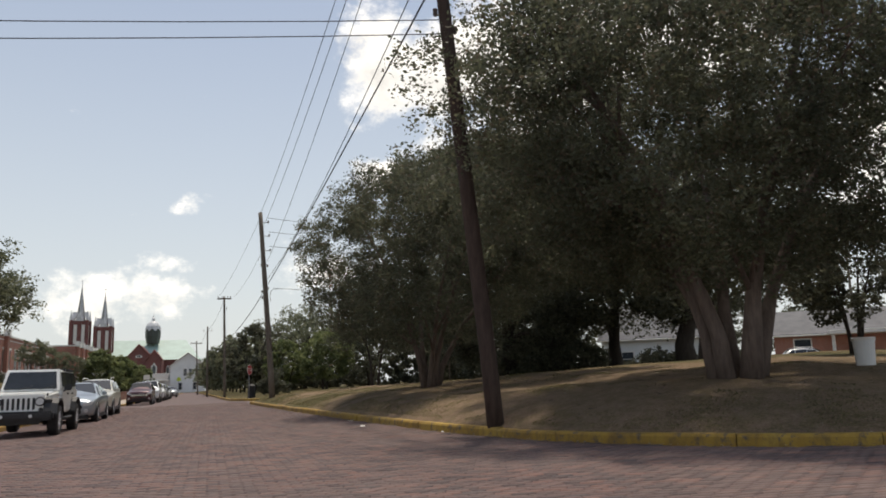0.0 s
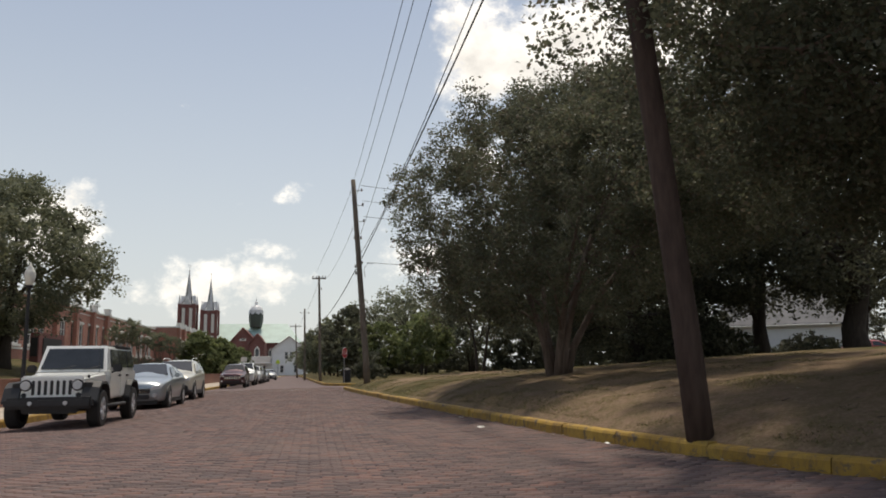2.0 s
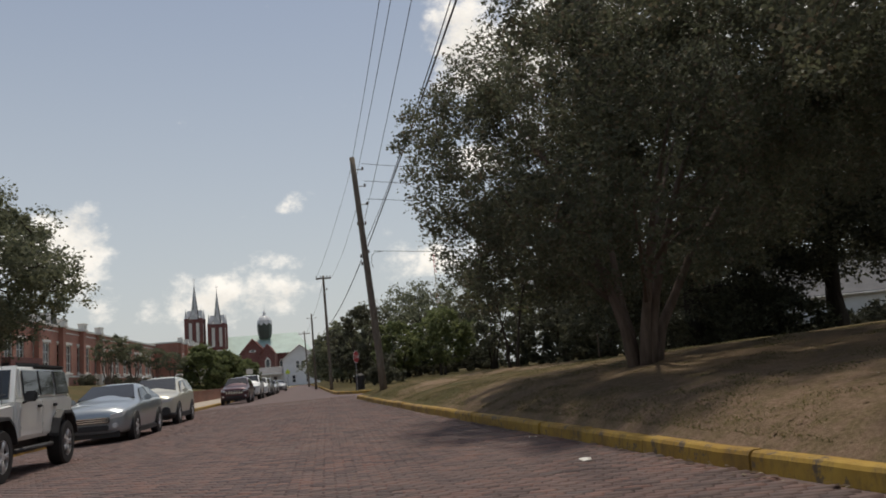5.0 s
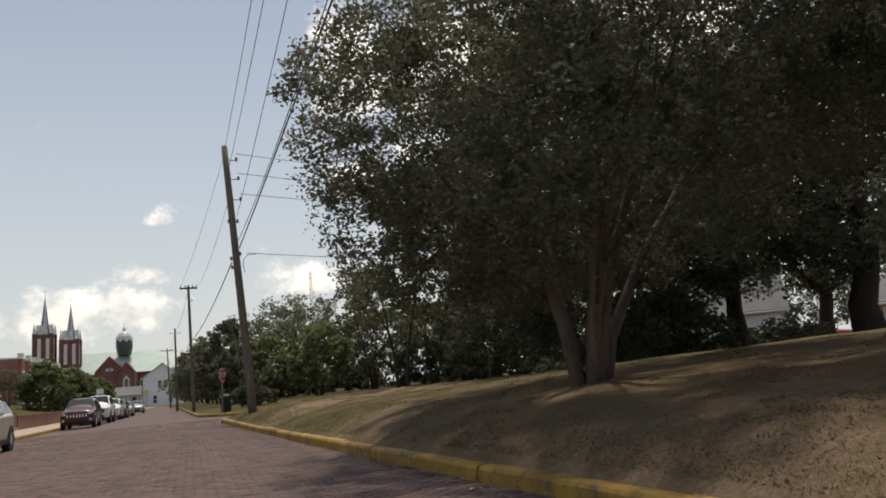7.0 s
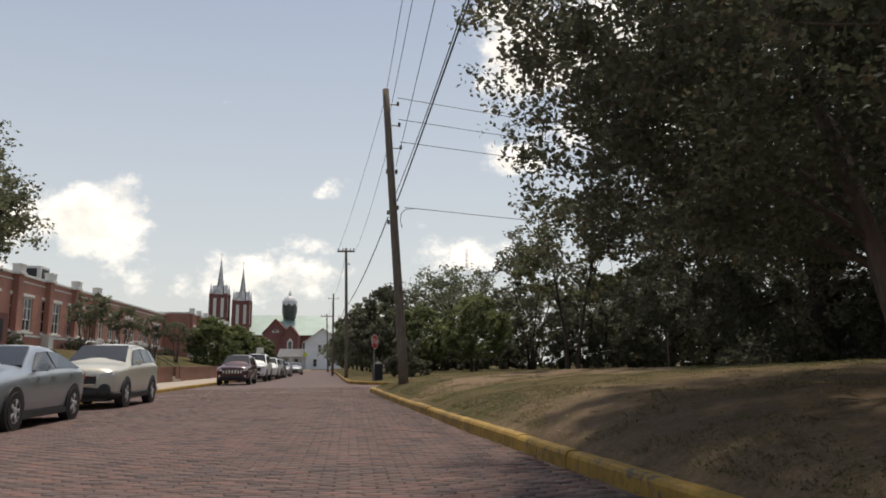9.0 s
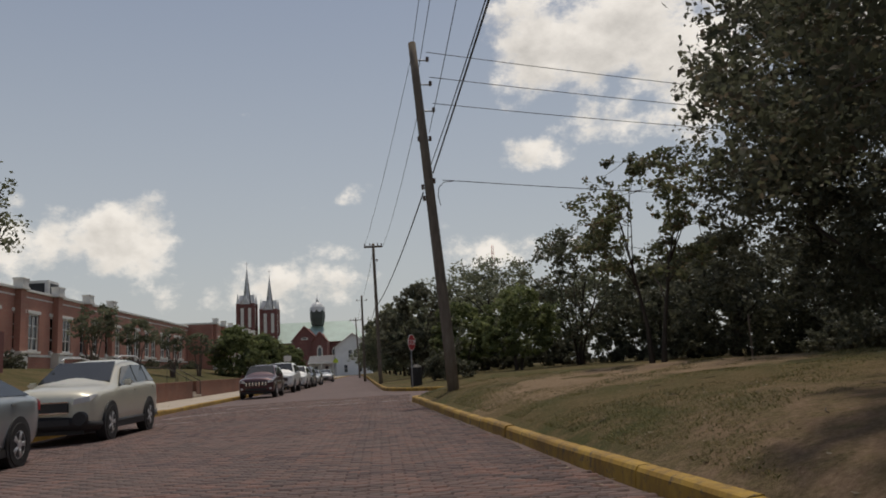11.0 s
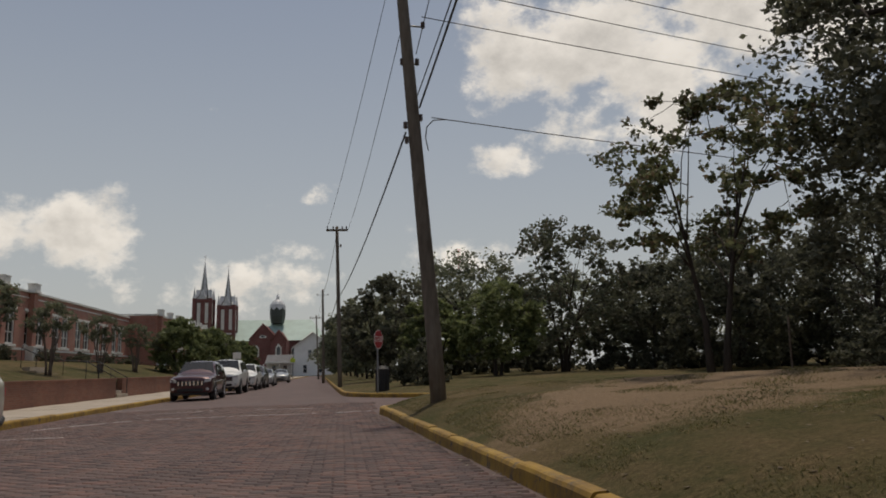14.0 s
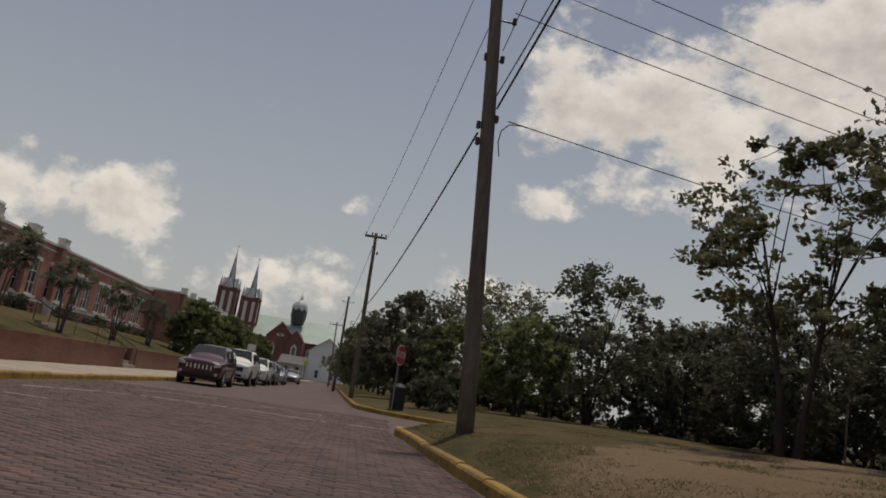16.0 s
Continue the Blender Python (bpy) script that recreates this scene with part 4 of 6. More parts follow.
gabled_house("brick_gable_house", pose(60, 71, 1.5, 0, 0, -40), 8, 9, 3.0, 5.2, M["wallbrick"], M["slate"], "red brick house with a white trimmed gable", windows=((-2, 1.0, 1.1, 1.5), (2, 1.0, 1.1, 1.5)))
# the pale street on the park's far side
bm = bmesh.new()
pts = [(34, 66), (42, 57), (52, 46), (64, 33), (84, 14)]
prev = None
for x, y in smooth_line(pts, 2.0):
    q = [bm.verts.new((x + a * 0.75, y + a * 0.66, gz(x + a * 0.75, y + a * 0.66) + 0.12)) for a in (-3.4, -1.1, 1.1, 3.4)]
    if prev:
        for k in range(3):
            bm.faces.new((prev[k], prev[k + 1], q[k + 1], q[k]))
    prev = q
tagged(obj("side_street", bm, M["concrete"]), "pale concrete street beyond the park", "street", kind="structure")


# ---- trees ----


def leaves(name, centres, spread, per, size, seed, mat, parent, flat=0.75, droop=0.3, sprigs=6):
    """A crown: leaves gathered in sprigs, the sprigs in clumps. centres (n, 3), spread (n,)."""
    r = np.random.RandomState(seed)
    n = len(centres) * per
    m = len(centres)
    u = r.normal(size=(m, sprigs, 3))
    u /= np.linalg.norm(u, axis=2)[:, :, None]
    tips = centres[:, None, :] + u * (r.uniform(0.15, 1, (m, sprigs, 1)) ** 0.5) * spread[:, None, None] * np.array((1, 1, flat))
    which = r.randint(0, sprigs, (m, per))
    c = np.take_along_axis(tips, which[:, :, None], axis=1).reshape(-1, 3)
    s = np.repeat(spread, per)[:, None]
    c = c + np.clip(r.normal(size=(n, 3)), -1.9, 1.9) * s * 0.19 * np.array((1, 1, 0.8))
    d = r.normal(size=(n, 3)) * np.array((1, 1, 0.6)) + np.array((0, 0, -droop))
    d /= np.linalg.norm(d, axis=1)[:, None]
    e = np.cross(d, r.normal(size=(n, 3)))
    e /= np.linalg.norm(e, axis=1)[:, None] + 1e-9
    nn = np.cross(d, e)
    ln = size * r.uniform(0.65, 1.3, (n, 1))
    w = ln * r.uniform(0.26, 0.36, (n, 1))
    V = np.stack([c - d * ln / 2, c + e * w + nn * w * 0.35, c + d * ln / 2, c - e * w + nn * w * 0.35], 1).reshape(-1, 3)
    F = np.arange(4 * n).reshape(n, 4)
    return raw(name, V, F, mat, parent)


def tree(name, x, y, z, height, radius, label, seed, trunks=1, trunk_r=0.2, clear=0.3, leaf=0.16, clumps=120, per=160, leaf_mat="leaf_oak", bark="barkdark",
         shape=(1, 1), clump=0.85, splay=0.4, fork=0.35, gaps=0.0, flowers=0, group="", lean=(0, 0), flat=0.75, low=3.2, high=1.9, tilt=0.0, sprigs=6):
    """A tree: trunks that splay and fork into limbs, and a crown of leaf clumps at the limbs' ends.
    clear: the part of the height below the crown; fork: where the trunks begin to branch; gaps: how open the crown is; low, high: how square the crown's foot and head are; tilt: how far its foot rises per metre to the east."""
    rng = random.Random(seed)
    root = thing(name, Matrix.Translation((x, y, z)), label, "tree", group)
    h0 = height * clear
    mid, half = (height + h0) / 2, (height - h0) / 2
    C, S = [], []
    while len(C) < clumps:
        uz = rng.uniform(-1, 1)
        ang = rng.uniform(0, 2 * math.pi)
        fill = rng.uniform(0.25, 1) ** (0.5 if not gaps else 0.35)
        wide = math.sqrt(max(0.0, 1 - abs(uz) ** (low if uz < 0 else high))) * fill
        deep = uz if abs(uz) > 0.75 else uz * (0.7 + 0.3 * fill)
        p = Vector((math.cos(ang) * radius * shape[0] * wide + lean[0], math.sin(ang) * radius * shape[1] * wide + lean[1], mid + deep * half))
        wob = 1 + 0.35 * noise.noise(p * 0.45 + Vector((seed, 0, 0)))
        p = Vector(((p.x - lean[0]) * wob + lean[0], (p.y - lean[1]) * wob + lean[1], mid + (p.z - mid) * (0.85 + 0.15 * wob)))
        p.z += tilt * max(0.0, p.x + 0.3) * max(0.0, (mid + half - p.z) / (2 * half))
        if gaps and noise.noise(p * 0.8 + Vector((0, seed, 3))) < gaps - 0.35:
            continue
        C.append(p)
        S.append(clump * rng.uniform(0.6, 1.25))
    # trunks
    stems = []
    for k in range(trunks):
        a = 2 * math.pi * k / max(1, trunks) + rng.uniform(-0.4, 0.4)
        out = Vector((math.cos(a), math.sin(a), 0))
        foot = out * (trunk_r * rng.uniform(1.5, 2.4) if trunks > 1 else 0)
        reach = radius * splay * rng.uniform(0.6, 1.2) if trunks > 1 else radius * 0.12
        tip = Vector((out.x * reach + lean[0] * 0.8, out.y * reach + lean[1] * 0.8, mid + half * rng.uniform(0.0, 0.35)))
        pts = []
        for i in range(9):
            t = i / 8
            q = foot.lerp(tip, t)
            q.x, q.y = foot.x + (tip.x - foot.x) * (0.45 * t + 0.55 * t * t), foot.y + (tip.y - foot.y) * (0.45 * t + 0.55 * t * t)
            q += Vector((rng.uniform(-1, 1), rng.uniform(-1, 1), 0)) * trunk_r * 0.35 * (1 if 0 < i else 0)
            pts.append(q)
        pts[0].z = -0.25
        rad = [trunk_r * (1.35 if i == 0 else 1.0 if i == 1 else 1 - 0.1 * i) for i in range(9)]
        tb = bmesh.new()
        tube(tb, pts, rad, 9)
        part("trunk", tb, M[bark], root, smooth=True)
        stems.append((pts, rad))
    bm = bmesh.new()
    order = list(range(len(C)))
    rng.shuffle(order)
    limbs = []
    for i in order[:min(len(order), 90)]:
        p = C[i]
        pts, rad = min(stems, key=lambda s: (s[0][6] - p).length)
        lo = int(8 * fork)
        j = max(lo, min(7, lo + int((8 - lo) * max(0, (p.z - pts[lo].z)) / max(0.1, height - pts[lo].z) * 0.8)))
        a = pts[j].copy()
        b0 = rad[j] * 0.55
        m1 = a.lerp(p, 0.35) + Vector((0, 0, 0.10 * (p - a).length))
        m2 = a.lerp(p, 0.7) + Vector((rng.uniform(-.2, .2), rng.uniform(-.2, .2), 0.10 * (p - a).length))
        if len(limbs) > 12 and rng.random() < 0.92:
            a2 = min(limbs, key=lambda q: (q - p).length)
            if (a2 - p).length < (a - p).length * 0.95:
                a, b0 = a2, trunk_r * 0.16
                m1, m2 = a.lerp(p, 0.35), a.lerp(p, 0.7) + Vector((0, 0, 0.05))
        tube(bm, [a, m1, m2, p], [b0, b0 * 0.7, b0 * 0.42, 0.008], 5)
        limbs += [m1, m2]
    part("branching", bm, M[bark], root, smooth=True)["kind"] = "stuff"
    leaves("crown", np.array([tuple(c) for c in C]), np.array(S), per, leaf, seed, M[leaf_mat], root, flat=flat, sprigs=sprigs)
    if flowers:
        top = [c for c in C if c.z > mid]
        pick = [top[rng.randrange(len(top))] + Vector((rng.uniform(-.7, .7), rng.uniform(-.7, .7), rng.uniform(.2, .7))) for _ in range(flowers)]
        leaves("blossom", np.array([tuple(c) for c in pick]), np.full(len(pick), 0.09), 14, 0.05, seed + 1, M["flower"], root)
    return root


MYRTLE = "multi-trunk crape myrtle with smooth pale bark on the lawn"
G = gz
tree("crape_myrtle", 8.7, 16.6, G(8.7, 16.6), 9.2, 5.6, MYRTLE, 11, lean=(0.3, 0.5), trunks=7, trunk_r=0.16, clear=0.25, leaf=0.09, clumps=640, per=360, leaf_mat="leaf_myrtle", bark="barkpale", splay=0.62, clump=0.95, group="park trees")
tree("crape_myrtle", 5.2, 28.2, G(5.2, 28.2), 7.7, 5.4, "crape myrtle with pale trunks and red blossom near the kerb", 12, lean=(1.3, 0.3), low=7.0, high=2.5, tilt=0.36, trunks=6, trunk_r=0.105, clear=0.17, leaf=0.078, clumps=760, per=330, leaf_mat="leaf_myrtle", bark="barkpale", splay=0.55, clump=0.72, flowers=9, group="park trees")
OAK = "tall dark oak with a dense crown in the park"
tree("oak_tree", 22.0, 39.4, G(22.0, 39.4), 17.0, 8.2, OAK, 13, trunk_r=0.5, clear=0.20, leaf=0.20, clumps=330, per=170, clump=1.5, group="park trees")
tree("oak_tree", 30.1, 50.3, G(30.1, 50.3), 14.0, 7.0, OAK, 14, trunk_r=0.45, clear=0.28, leaf=0.24, clumps=170, per=130, clump=1.5, group="park trees")
tree("oak_tree", 13.4, 43.8, G(13.4, 43.8), 13.5, 5.6, "tall dark oak with a dense crown near the cross street", 15, trunk_r=0.40, clear=0.04, tilt=0.16, leaf=0.16, clumps=560, per=230, clump=1.1, low=5.0, group="park trees")
tree("oak_tree", 27.0, 71.5, 1.2, 9.0, 4.6, OAK, 16, trunk_r=0.3, clear=0.06, leaf=0.26, clumps=150, per=110, clump=1.1, group="park trees")
tree("oak_tree", 20.6, 45.2, G(20.6, 45.2), 12.5, 5.6, OAK, 21, trunk_r=0.42, clear=0.28, leaf=0.22, clumps=170, per=130, clump=1.1, group="park trees")
tree("oak_tree", 20.0, 73.0, 1.1, 7.4, 3.8, OAK, 22, trunk_r=0.25, clear=0.06, leaf=0.26, clumps=120, per=110, clump=0.95, group="park trees")
tree("small_tree", 17.2, 22.6, G(17.2, 22.6), 4.3, 2.1, "small dense round-headed tree on the lawn", 17, trunks=4, trunk_r=0.07, clear=0.28, leaf=0.14, clumps=70, per=150, clump=0.6, group="park trees")
tree("oak_tree", 19.5, 14.5, G(19.5, 14.5), 12.5, 4.6, "tall tree with open bluish foliage near the corner", 18, trunk_r=0.3, clear=0.33, leaf=0.2, clumps=130, per=110, clump=1.1, gaps=0.25, group="park trees")
tree("redbud_tree", 6.6, 47.2, G(6.6, 47.2), 6.2, 2.6, "open-crowned tree with large drooping leaves", 19, trunks=2, trunk_r=0.075, clear=0.42, leaf=0.14, clumps=100, per=66, clump=0.45, leaf_mat="leaf_red", bark="barkdark", splay=0.45, gaps=0.30, flat=0.42, group="park trees", lean=(0.1, 0), sprigs=4)

# dark undergrowth along the park's far side


def bush(x, y, z, w, h, seed, label, mat="leaf_oak", leaf=0.13, clumps=40, per=130, name="bush"):
    rng = random.Random(seed)
    root = thing(name, Matrix.Translation((x, y, z)), label, "bush", "shrubs")
    C = []
    for _ in range(clumps):
        a, r = rng.uniform(0, 2 * math.pi), math.sqrt(rng.random()) * w
        top = h * (1 - 0.55 * (r / w) ** 2)
        C.append((r * math.cos(a), r * math.sin(a), rng.uniform(0.12, 1) * top))
    bm = bmesh.new()
    for c in C[:14]:
        tube(bm, [(c[0] * 0.12, c[1] * 0.12, -0.1), (c[0] * 0.5, c[1] * 0.5, c[2] * 0.6), c], [0.03, 0.02, 0.006], 5)
    part("stem", bm, M["barkdark"], root)
    leaves("foliage", np.array(C), np.full(clumps, max(0.3, w * 0.28)), per, leaf, seed, M[mat], root)
    return root


rng = random.Random(3)
for k in range(7):
    x = 21 + k * 1.9 + rng.uniform(-.5, .5)
    y = 62 - k * 1.35 + rng.uniform(-.8, .8)
    bush(x, y, (G(x, y) if y < 45 else 0.9), 1.7, rng.uniform(1.8, 2.8) * (0.6 if 2 <= k <= 8 else 1), 200 + k, "dark evergreen shrub in a row along the park", leaf=0.2, clumps=36, per=90)
for k, (x, y, h) in enumerate(((17.6, 44.2, 2.4), (15.4, 45.0, 1.8), (24.6, 46.5, 2.0))):
    bush(x, y, G(x, y), 1.9, h, 230 + k, "dark evergreen shrub in a row along the park", leaf=0.18, clumps=44, per=100)
FAR = lambda x, y: float(far_height(x, y)[0])
row = [(0.4, 82, 6.4, 3.0, "leaf_oak", 2), (6.0, 90, 8.8, 5.6, "leaf_hazed", 1), (11.5, 79, 9.0, 4.0, "leaf_myrtle", 4), (6.6, 75, 5.0, 2.5, "leaf_light", 3), (3.4, 79, 4.6, 2.2, "leaf_light", 3),
       (17.5, 80, 6.6, 3.6, "leaf_oak", 3), (21.5, 84, 7.4, 4.2, "leaf_oak", 2), (26.5, 80, 7.6, 4.0, "leaf_oak", 3), (31.5, 83, 8.0, 4.4, "leaf_oak", 2), (36.5, 80, 3.2, 2.0, "leaf_oak", 2),
       (57, 82, 8.4, 4.6, "leaf_oak", 2), (60, 74, 8.6, 5, "leaf_oak", 2), (-0.6, 98, 6.6, 3.6, "leaf_hazed", 2), (-1.6, 112, 6.4, 3.6, "leaf_hazed", 2), (-2.6, 128, 6.4, 3.8, "leaf_hazed", 2), (-3.6, 146, 6.6, 4.2, "leaf_hazed", 2),
       (-5.2, 168, 7, 4.6, "leaf_hazed", 2), (-6.5, 192, 7, 5, "leaf_hazed", 2), (8, 104, 8.2, 5.0, "leaf_hazed", 2), (16, 98, 8.0, 4.8, "leaf_hazed", 2), (25, 98, 8.4, 5, "leaf_hazed", 2)]
for k, (x, y, h, r, lm, tr) in enumerate(row):
    tree("park_tree", x, y, FAR(x, y), h, r, {"leaf_light": "light green leafy tree beyond the cross street", "leaf_myrtle": "crape myrtle beyond the cross street"}.get(lm, "dark leafy tree in the far park"), 40 + k,
         trunks=tr, trunk_r=0.10 if tr > 1 else 0.28, clear=0.22 if y < 95 else 0.12, leaf=0.26 if y < 95 else 0.36, clumps=90, per=85, leaf_mat=lm, clump=r * 0.23, splay=0.55, group="far park trees")
bush(1.7, 66.5, FAR(1.7, 66.5), 1.25, 2.0, 300, "round clipped shrub near the stop sign", leaf=0.14, clumps=45, per=110)
for k in range(30):
    x, y = 1.5 + k * 1.75, (86 if k < 7 else 78) + 1.5 * math.sin(k * 1.9)
    bush(x, y, FAR(x, y), 1.6, 2.6 + 0.6 * math.sin(k * 2.7) - (1.2 if 18 <= k <= 27 else 0), 320 + k, "dark shrub below the far park trees", leaf=0.24, clumps=30, per=70)

# the school's side
tree("live_oak", -15.9, 46.3, 1.2, 8.8, 4.3, "dense green live oak on the school bank", 70, trunk_r=0.3, clear=0.22, leaf=0.16, clumps=280, per=170, clump=0.9, leaf_mat="leaf_hazed", group="school trees")
tree("live_oak", -17.5, 40.0, 1.5, 8.4, 4.0, "dense green live oak on the school bank", 69, trunk_r=0.3, clear=0.22, leaf=0.18, clumps=170, per=140, clump=0.9, leaf_mat="leaf_hazed", group="school trees")
for k, (x, y, h, r) in enumerate(((-15.0, 62.5, 3.5, 1.15), (-15.6, 70.0, 3.3, 1.1), (-16.6, 80, 3.3, 1.15), (-17.2, 89, 3.2, 1.15), (-17.5, 97, 3.0, 1.1))):
    tree("young_myrtle", x, y, 0.8 + (WALL_X(y) - x) / 8.4 * 1.1, h, r, "small round-headed crape myrtle on the school bank", 80 + k, trunks=5, trunk_r=0.05, clear=0.55, leaf=0.11, clumps=54, per=70, clump=0.27, flat=0.6, leaf_mat="leaf_hazed", bark="barkpale", splay=0.6, group="school trees")
for k, (x, y, h, r, lm) in enumerate(((-16.2, 98, 4.9, 2.5, "leaf_light"), (-15.2, 105, 4.4, 2.3, "leaf_light"), (-14.5, 116, 3.6, 2.0, "leaf_light"), (-23, 160, 5.2, 3.4, "leaf_oak"), (-34, 215, 5.5, 4, "leaf_oak"), (-44, 220, 7, 5, "leaf_oak"))):
    tree("street_tree", x, y, 0.5 if y < 200 else 0.0, h, r, "green leafy tree between the school and the street", 90 + k, trunks=2, trunk_r=0.12, clear=0.08, leaf=0.28, clumps=100, per=90, clump=r * 0.25, leaf_mat=lm, group="school trees")
for k, y in enumerate((66.5, 77, 84, 91, 98, 104)):
    bush(FACADE_X(y) + 1.0, y, 1.9, 0.9, 0.9, 350 + k, "low clipped shrub against the school wall", leaf=0.12, clumps=22, per=90)

# ---- utility poles and wires ----


def pole(base, top, r0, r1, mat, label, arms=(), brackets=()):
    base, top = Vector(base), Vector(top)
    root = thing("utility_pole", Matrix.Translation(base), label, "utility pole", "utility poles")
    bm = bmesh.new()
    n = 9
    v = top - base
    tube(bm, [v * (k / (n - 1)) - (Vector((0, 0, 0.4)) if k == 0 else Vector()) for k in range(n)], [r0 + (r1 - r0) * k / (n - 1) for k in range(n)], 16)
    part("pole_shaft", bm, mat, root)
    for z, half, ang in arms:
        p = v * (z / v.z)
        bm = bmesh.new()
        box(bm, half * 2, 0.1, 0.12, p.x, p.y - 0.16, z, bevel=0.01, rot=(0, 0, ang))
        arm = part("crossarm", bm, M["wood"], root)
        for s in (-0.9, -0.35, 0.5, 0.9):
            bm = bmesh.new()
            a = radians(ang)
            cyl(bm, 0.03, 0.02, 0.08, Matrix.Translation((p.x + s * half * math.cos(a), p.y - 0.16 + s * half * math.sin(a), z + 0.12)), 8)
            cyl(bm, 0.055, 0.03, 0.09, Matrix.Translation((p.x + s * half * math.cos(a), p.y - 0.16 + s * half * math.sin(a), z + 0.19)), 8)
            part("insulator", bm, M["porcelain"], arm)
    for z, dx, dy in brackets:
        p = v * (z / v.z)
        bm = bmesh.new()
        tube(bm, [p, p + Vector((dx, dy, 0.0))], [0.022, 0.022], 6)
        br = part("bracket", bm, M["steel"], root)
        bm = bmesh.new()
        for k in range(3):
            cyl(bm, 0.05, 0.05, 0.03, Matrix.Translation(p + Vector((dx, dy, -0.02 + 0.05 * k))), 10)
        cyl(bm, 0.03, 0.03, 0.16, Matrix.Translation(p + Vector((dx, dy, -0.04))), 8)
        part("insulator", bm, M["porcelain"], br)
    return root


A0, A1 = (3.74, 17.05, G(3.74, 17.05) - 0.03), (2.72, 17.1, 11.2)
B0, B1 = (0.86, 47.9, G(0.86, 47.9) - 0.03), (0.10, 48.7, 11.15)
C0, C1 = (-2.2, 75.4, FAR(-2.2, 75.4)), (-2.4, 75.4, 9.2)
D0, D1 = (-4.85, 105, FAR(-4.0, 105)), (-4.95, 105, 8.7)
E0, E1 = (-8.2, 150, 0.1), (-8.6, 150, 9.5)
pole(A0, A1, 0.165, 0.115, M["woodA"], "dark leaning wooden utility pole at the kerb", arms=((10.85, 1.35, 0),), brackets=((7.9, 0.2, 0.1), (8.2, -0.2, 0)))
pole(B0, B1, 0.17, 0.12, M["wood"], "tall weathered grey wooden utility pole at the corner",
     brackets=((10.2, 0.42, 0.05), (9.38, 0.42, 0.05), (8.5, 0.42, 0.05), (7.55, 0.2, 0.0), (7.55, -0.14, 0), (6.2, 0.16, 0), (6.0, -0.2, -0.05), (5.65, -0.2, -0.05)))
pole(C0, C1, 0.13, 0.085, M["wood"], "wooden utility pole with a short crossarm", arms=((8.75, 0.6, -4),), brackets=((7.9, 0.2, 0),))
pole(D0, D1, 0.14, 0.09, M["wood"], "distant slender wooden utility pole", brackets=((8.0, 0.5, 0), (8.0, -0.5, 0)))
pole(E0, E1, 0.14, 0.09, M["wood"], "distant wooden utility pole with a crossarm", arms=((8.9, 1.0, 0),))
pole((58, 66.5, 1.6), (58, 66.5, 13.0), 0.16, 0.11, M["wood"], "far wooden utility pole with a crossarm", arms=((10.4, 1.0, 60),))
pole((-42, 17, 1.8), (-42, 17, 8.0), 0.16, 0.11, M["wood"], "wooden utility pole on the far side of the street")
pole((15, -30, 0.4), (15, -30, 11.4), 0.16, 0.11, M["wood"], "wooden utility pole behind the corner")


def wire(a, b, sag, r, label="black overhead wire between utility poles"):
    a, b = Vector(a), Vector(b)
    bm = bmesh.new()
    n = 18
    tube(bm, [a.lerp(b, k / n) - Vector((0, 0, sag * 4 * (k / n) * (1 - k / n))) for k in range(n + 1)], [r] * (n + 1), 5)
    tagged(obj("overhead_wire", bm, M["wire"], smooth=True), label, "wire", "overhead wires")


def on(base, top, z):
    base, top = Vector(base), Vector(top)
    return base + (top - base) * ((z - base.z) / (top.z - base.z))


offs = Vector((0.42, 0.05, 0))
for za, zb, dx, bx in ((11.05, 11.2, -1.2, 0.05), (11.05, 10.3, -0.95, 0.12), (11.05, 8.16, -0.65, 0.2)):
    wire(on(A0, A1, za) + Vector((dx, 0, 0)), on(B0, B1, zb) + Vector((bx, 0, 0)), 0.35, 0.010)
    wire(on(A0, A1, za) + Vector((dx, 0, 0)), (15 + dx, -30, 11.0), 0.4, 0.011)
wire(on(A0, A1, 9.7) + Vector((-0.16, 0, 0)), on(B0, B1, 7.12) + Vector((0.13, 0, 0)), 0.6, 0.013)
wire(on(A0, A1, 9.1) + Vector((-0.12, 0, 0)), on(B0, B1, 6.85) + Vector((0.16, 0, 0)), 0.15, 0.022, "thick black telephone cable between utility poles")
wire(on(B0, B1, 6.25) + Vector((-0.2, 0, 0)), on(C0, C1, 5.1), 0.35, 0.022, "thick black telephone cable between utility poles")
wire(on(B0, B1, 10.9), on(C0, C1, 8.95) + Vector((-0.6, 0, 0)), 0.35, 0.009)
wire(on(B0, B1, 8.6) + Vector((-0.14, 0, 0)), on(C0, C1, 8.95) + Vector((0.6, 0, 0)), 0.35, 0.009)
wire(on(C0, C1, 8.9), on(D0, D1, 8.3), 0.5, 0.012)
wire(on(C0, C1, 5.3), on(D0, D1, 5.0), 0.5, 0.02)
wire(on(D0, D1, 8.3), on(E0, E1, 8.9), 0.6, 0.012)
for z, far in ((10.85, 11.5), (10.0, 11.0), (9.12, 10.5), (6.63, 8.0)):
    wire(on(B0, B1, z) + offs, (58, 66.5, far + 0.8), 0.9, 0.012)
for z, y in ((8.25, 16.9), (7.95, 17.2)):
    wire(on(A0, A1, z), (-42, y, z - 1.6), 0.9, 0.011)
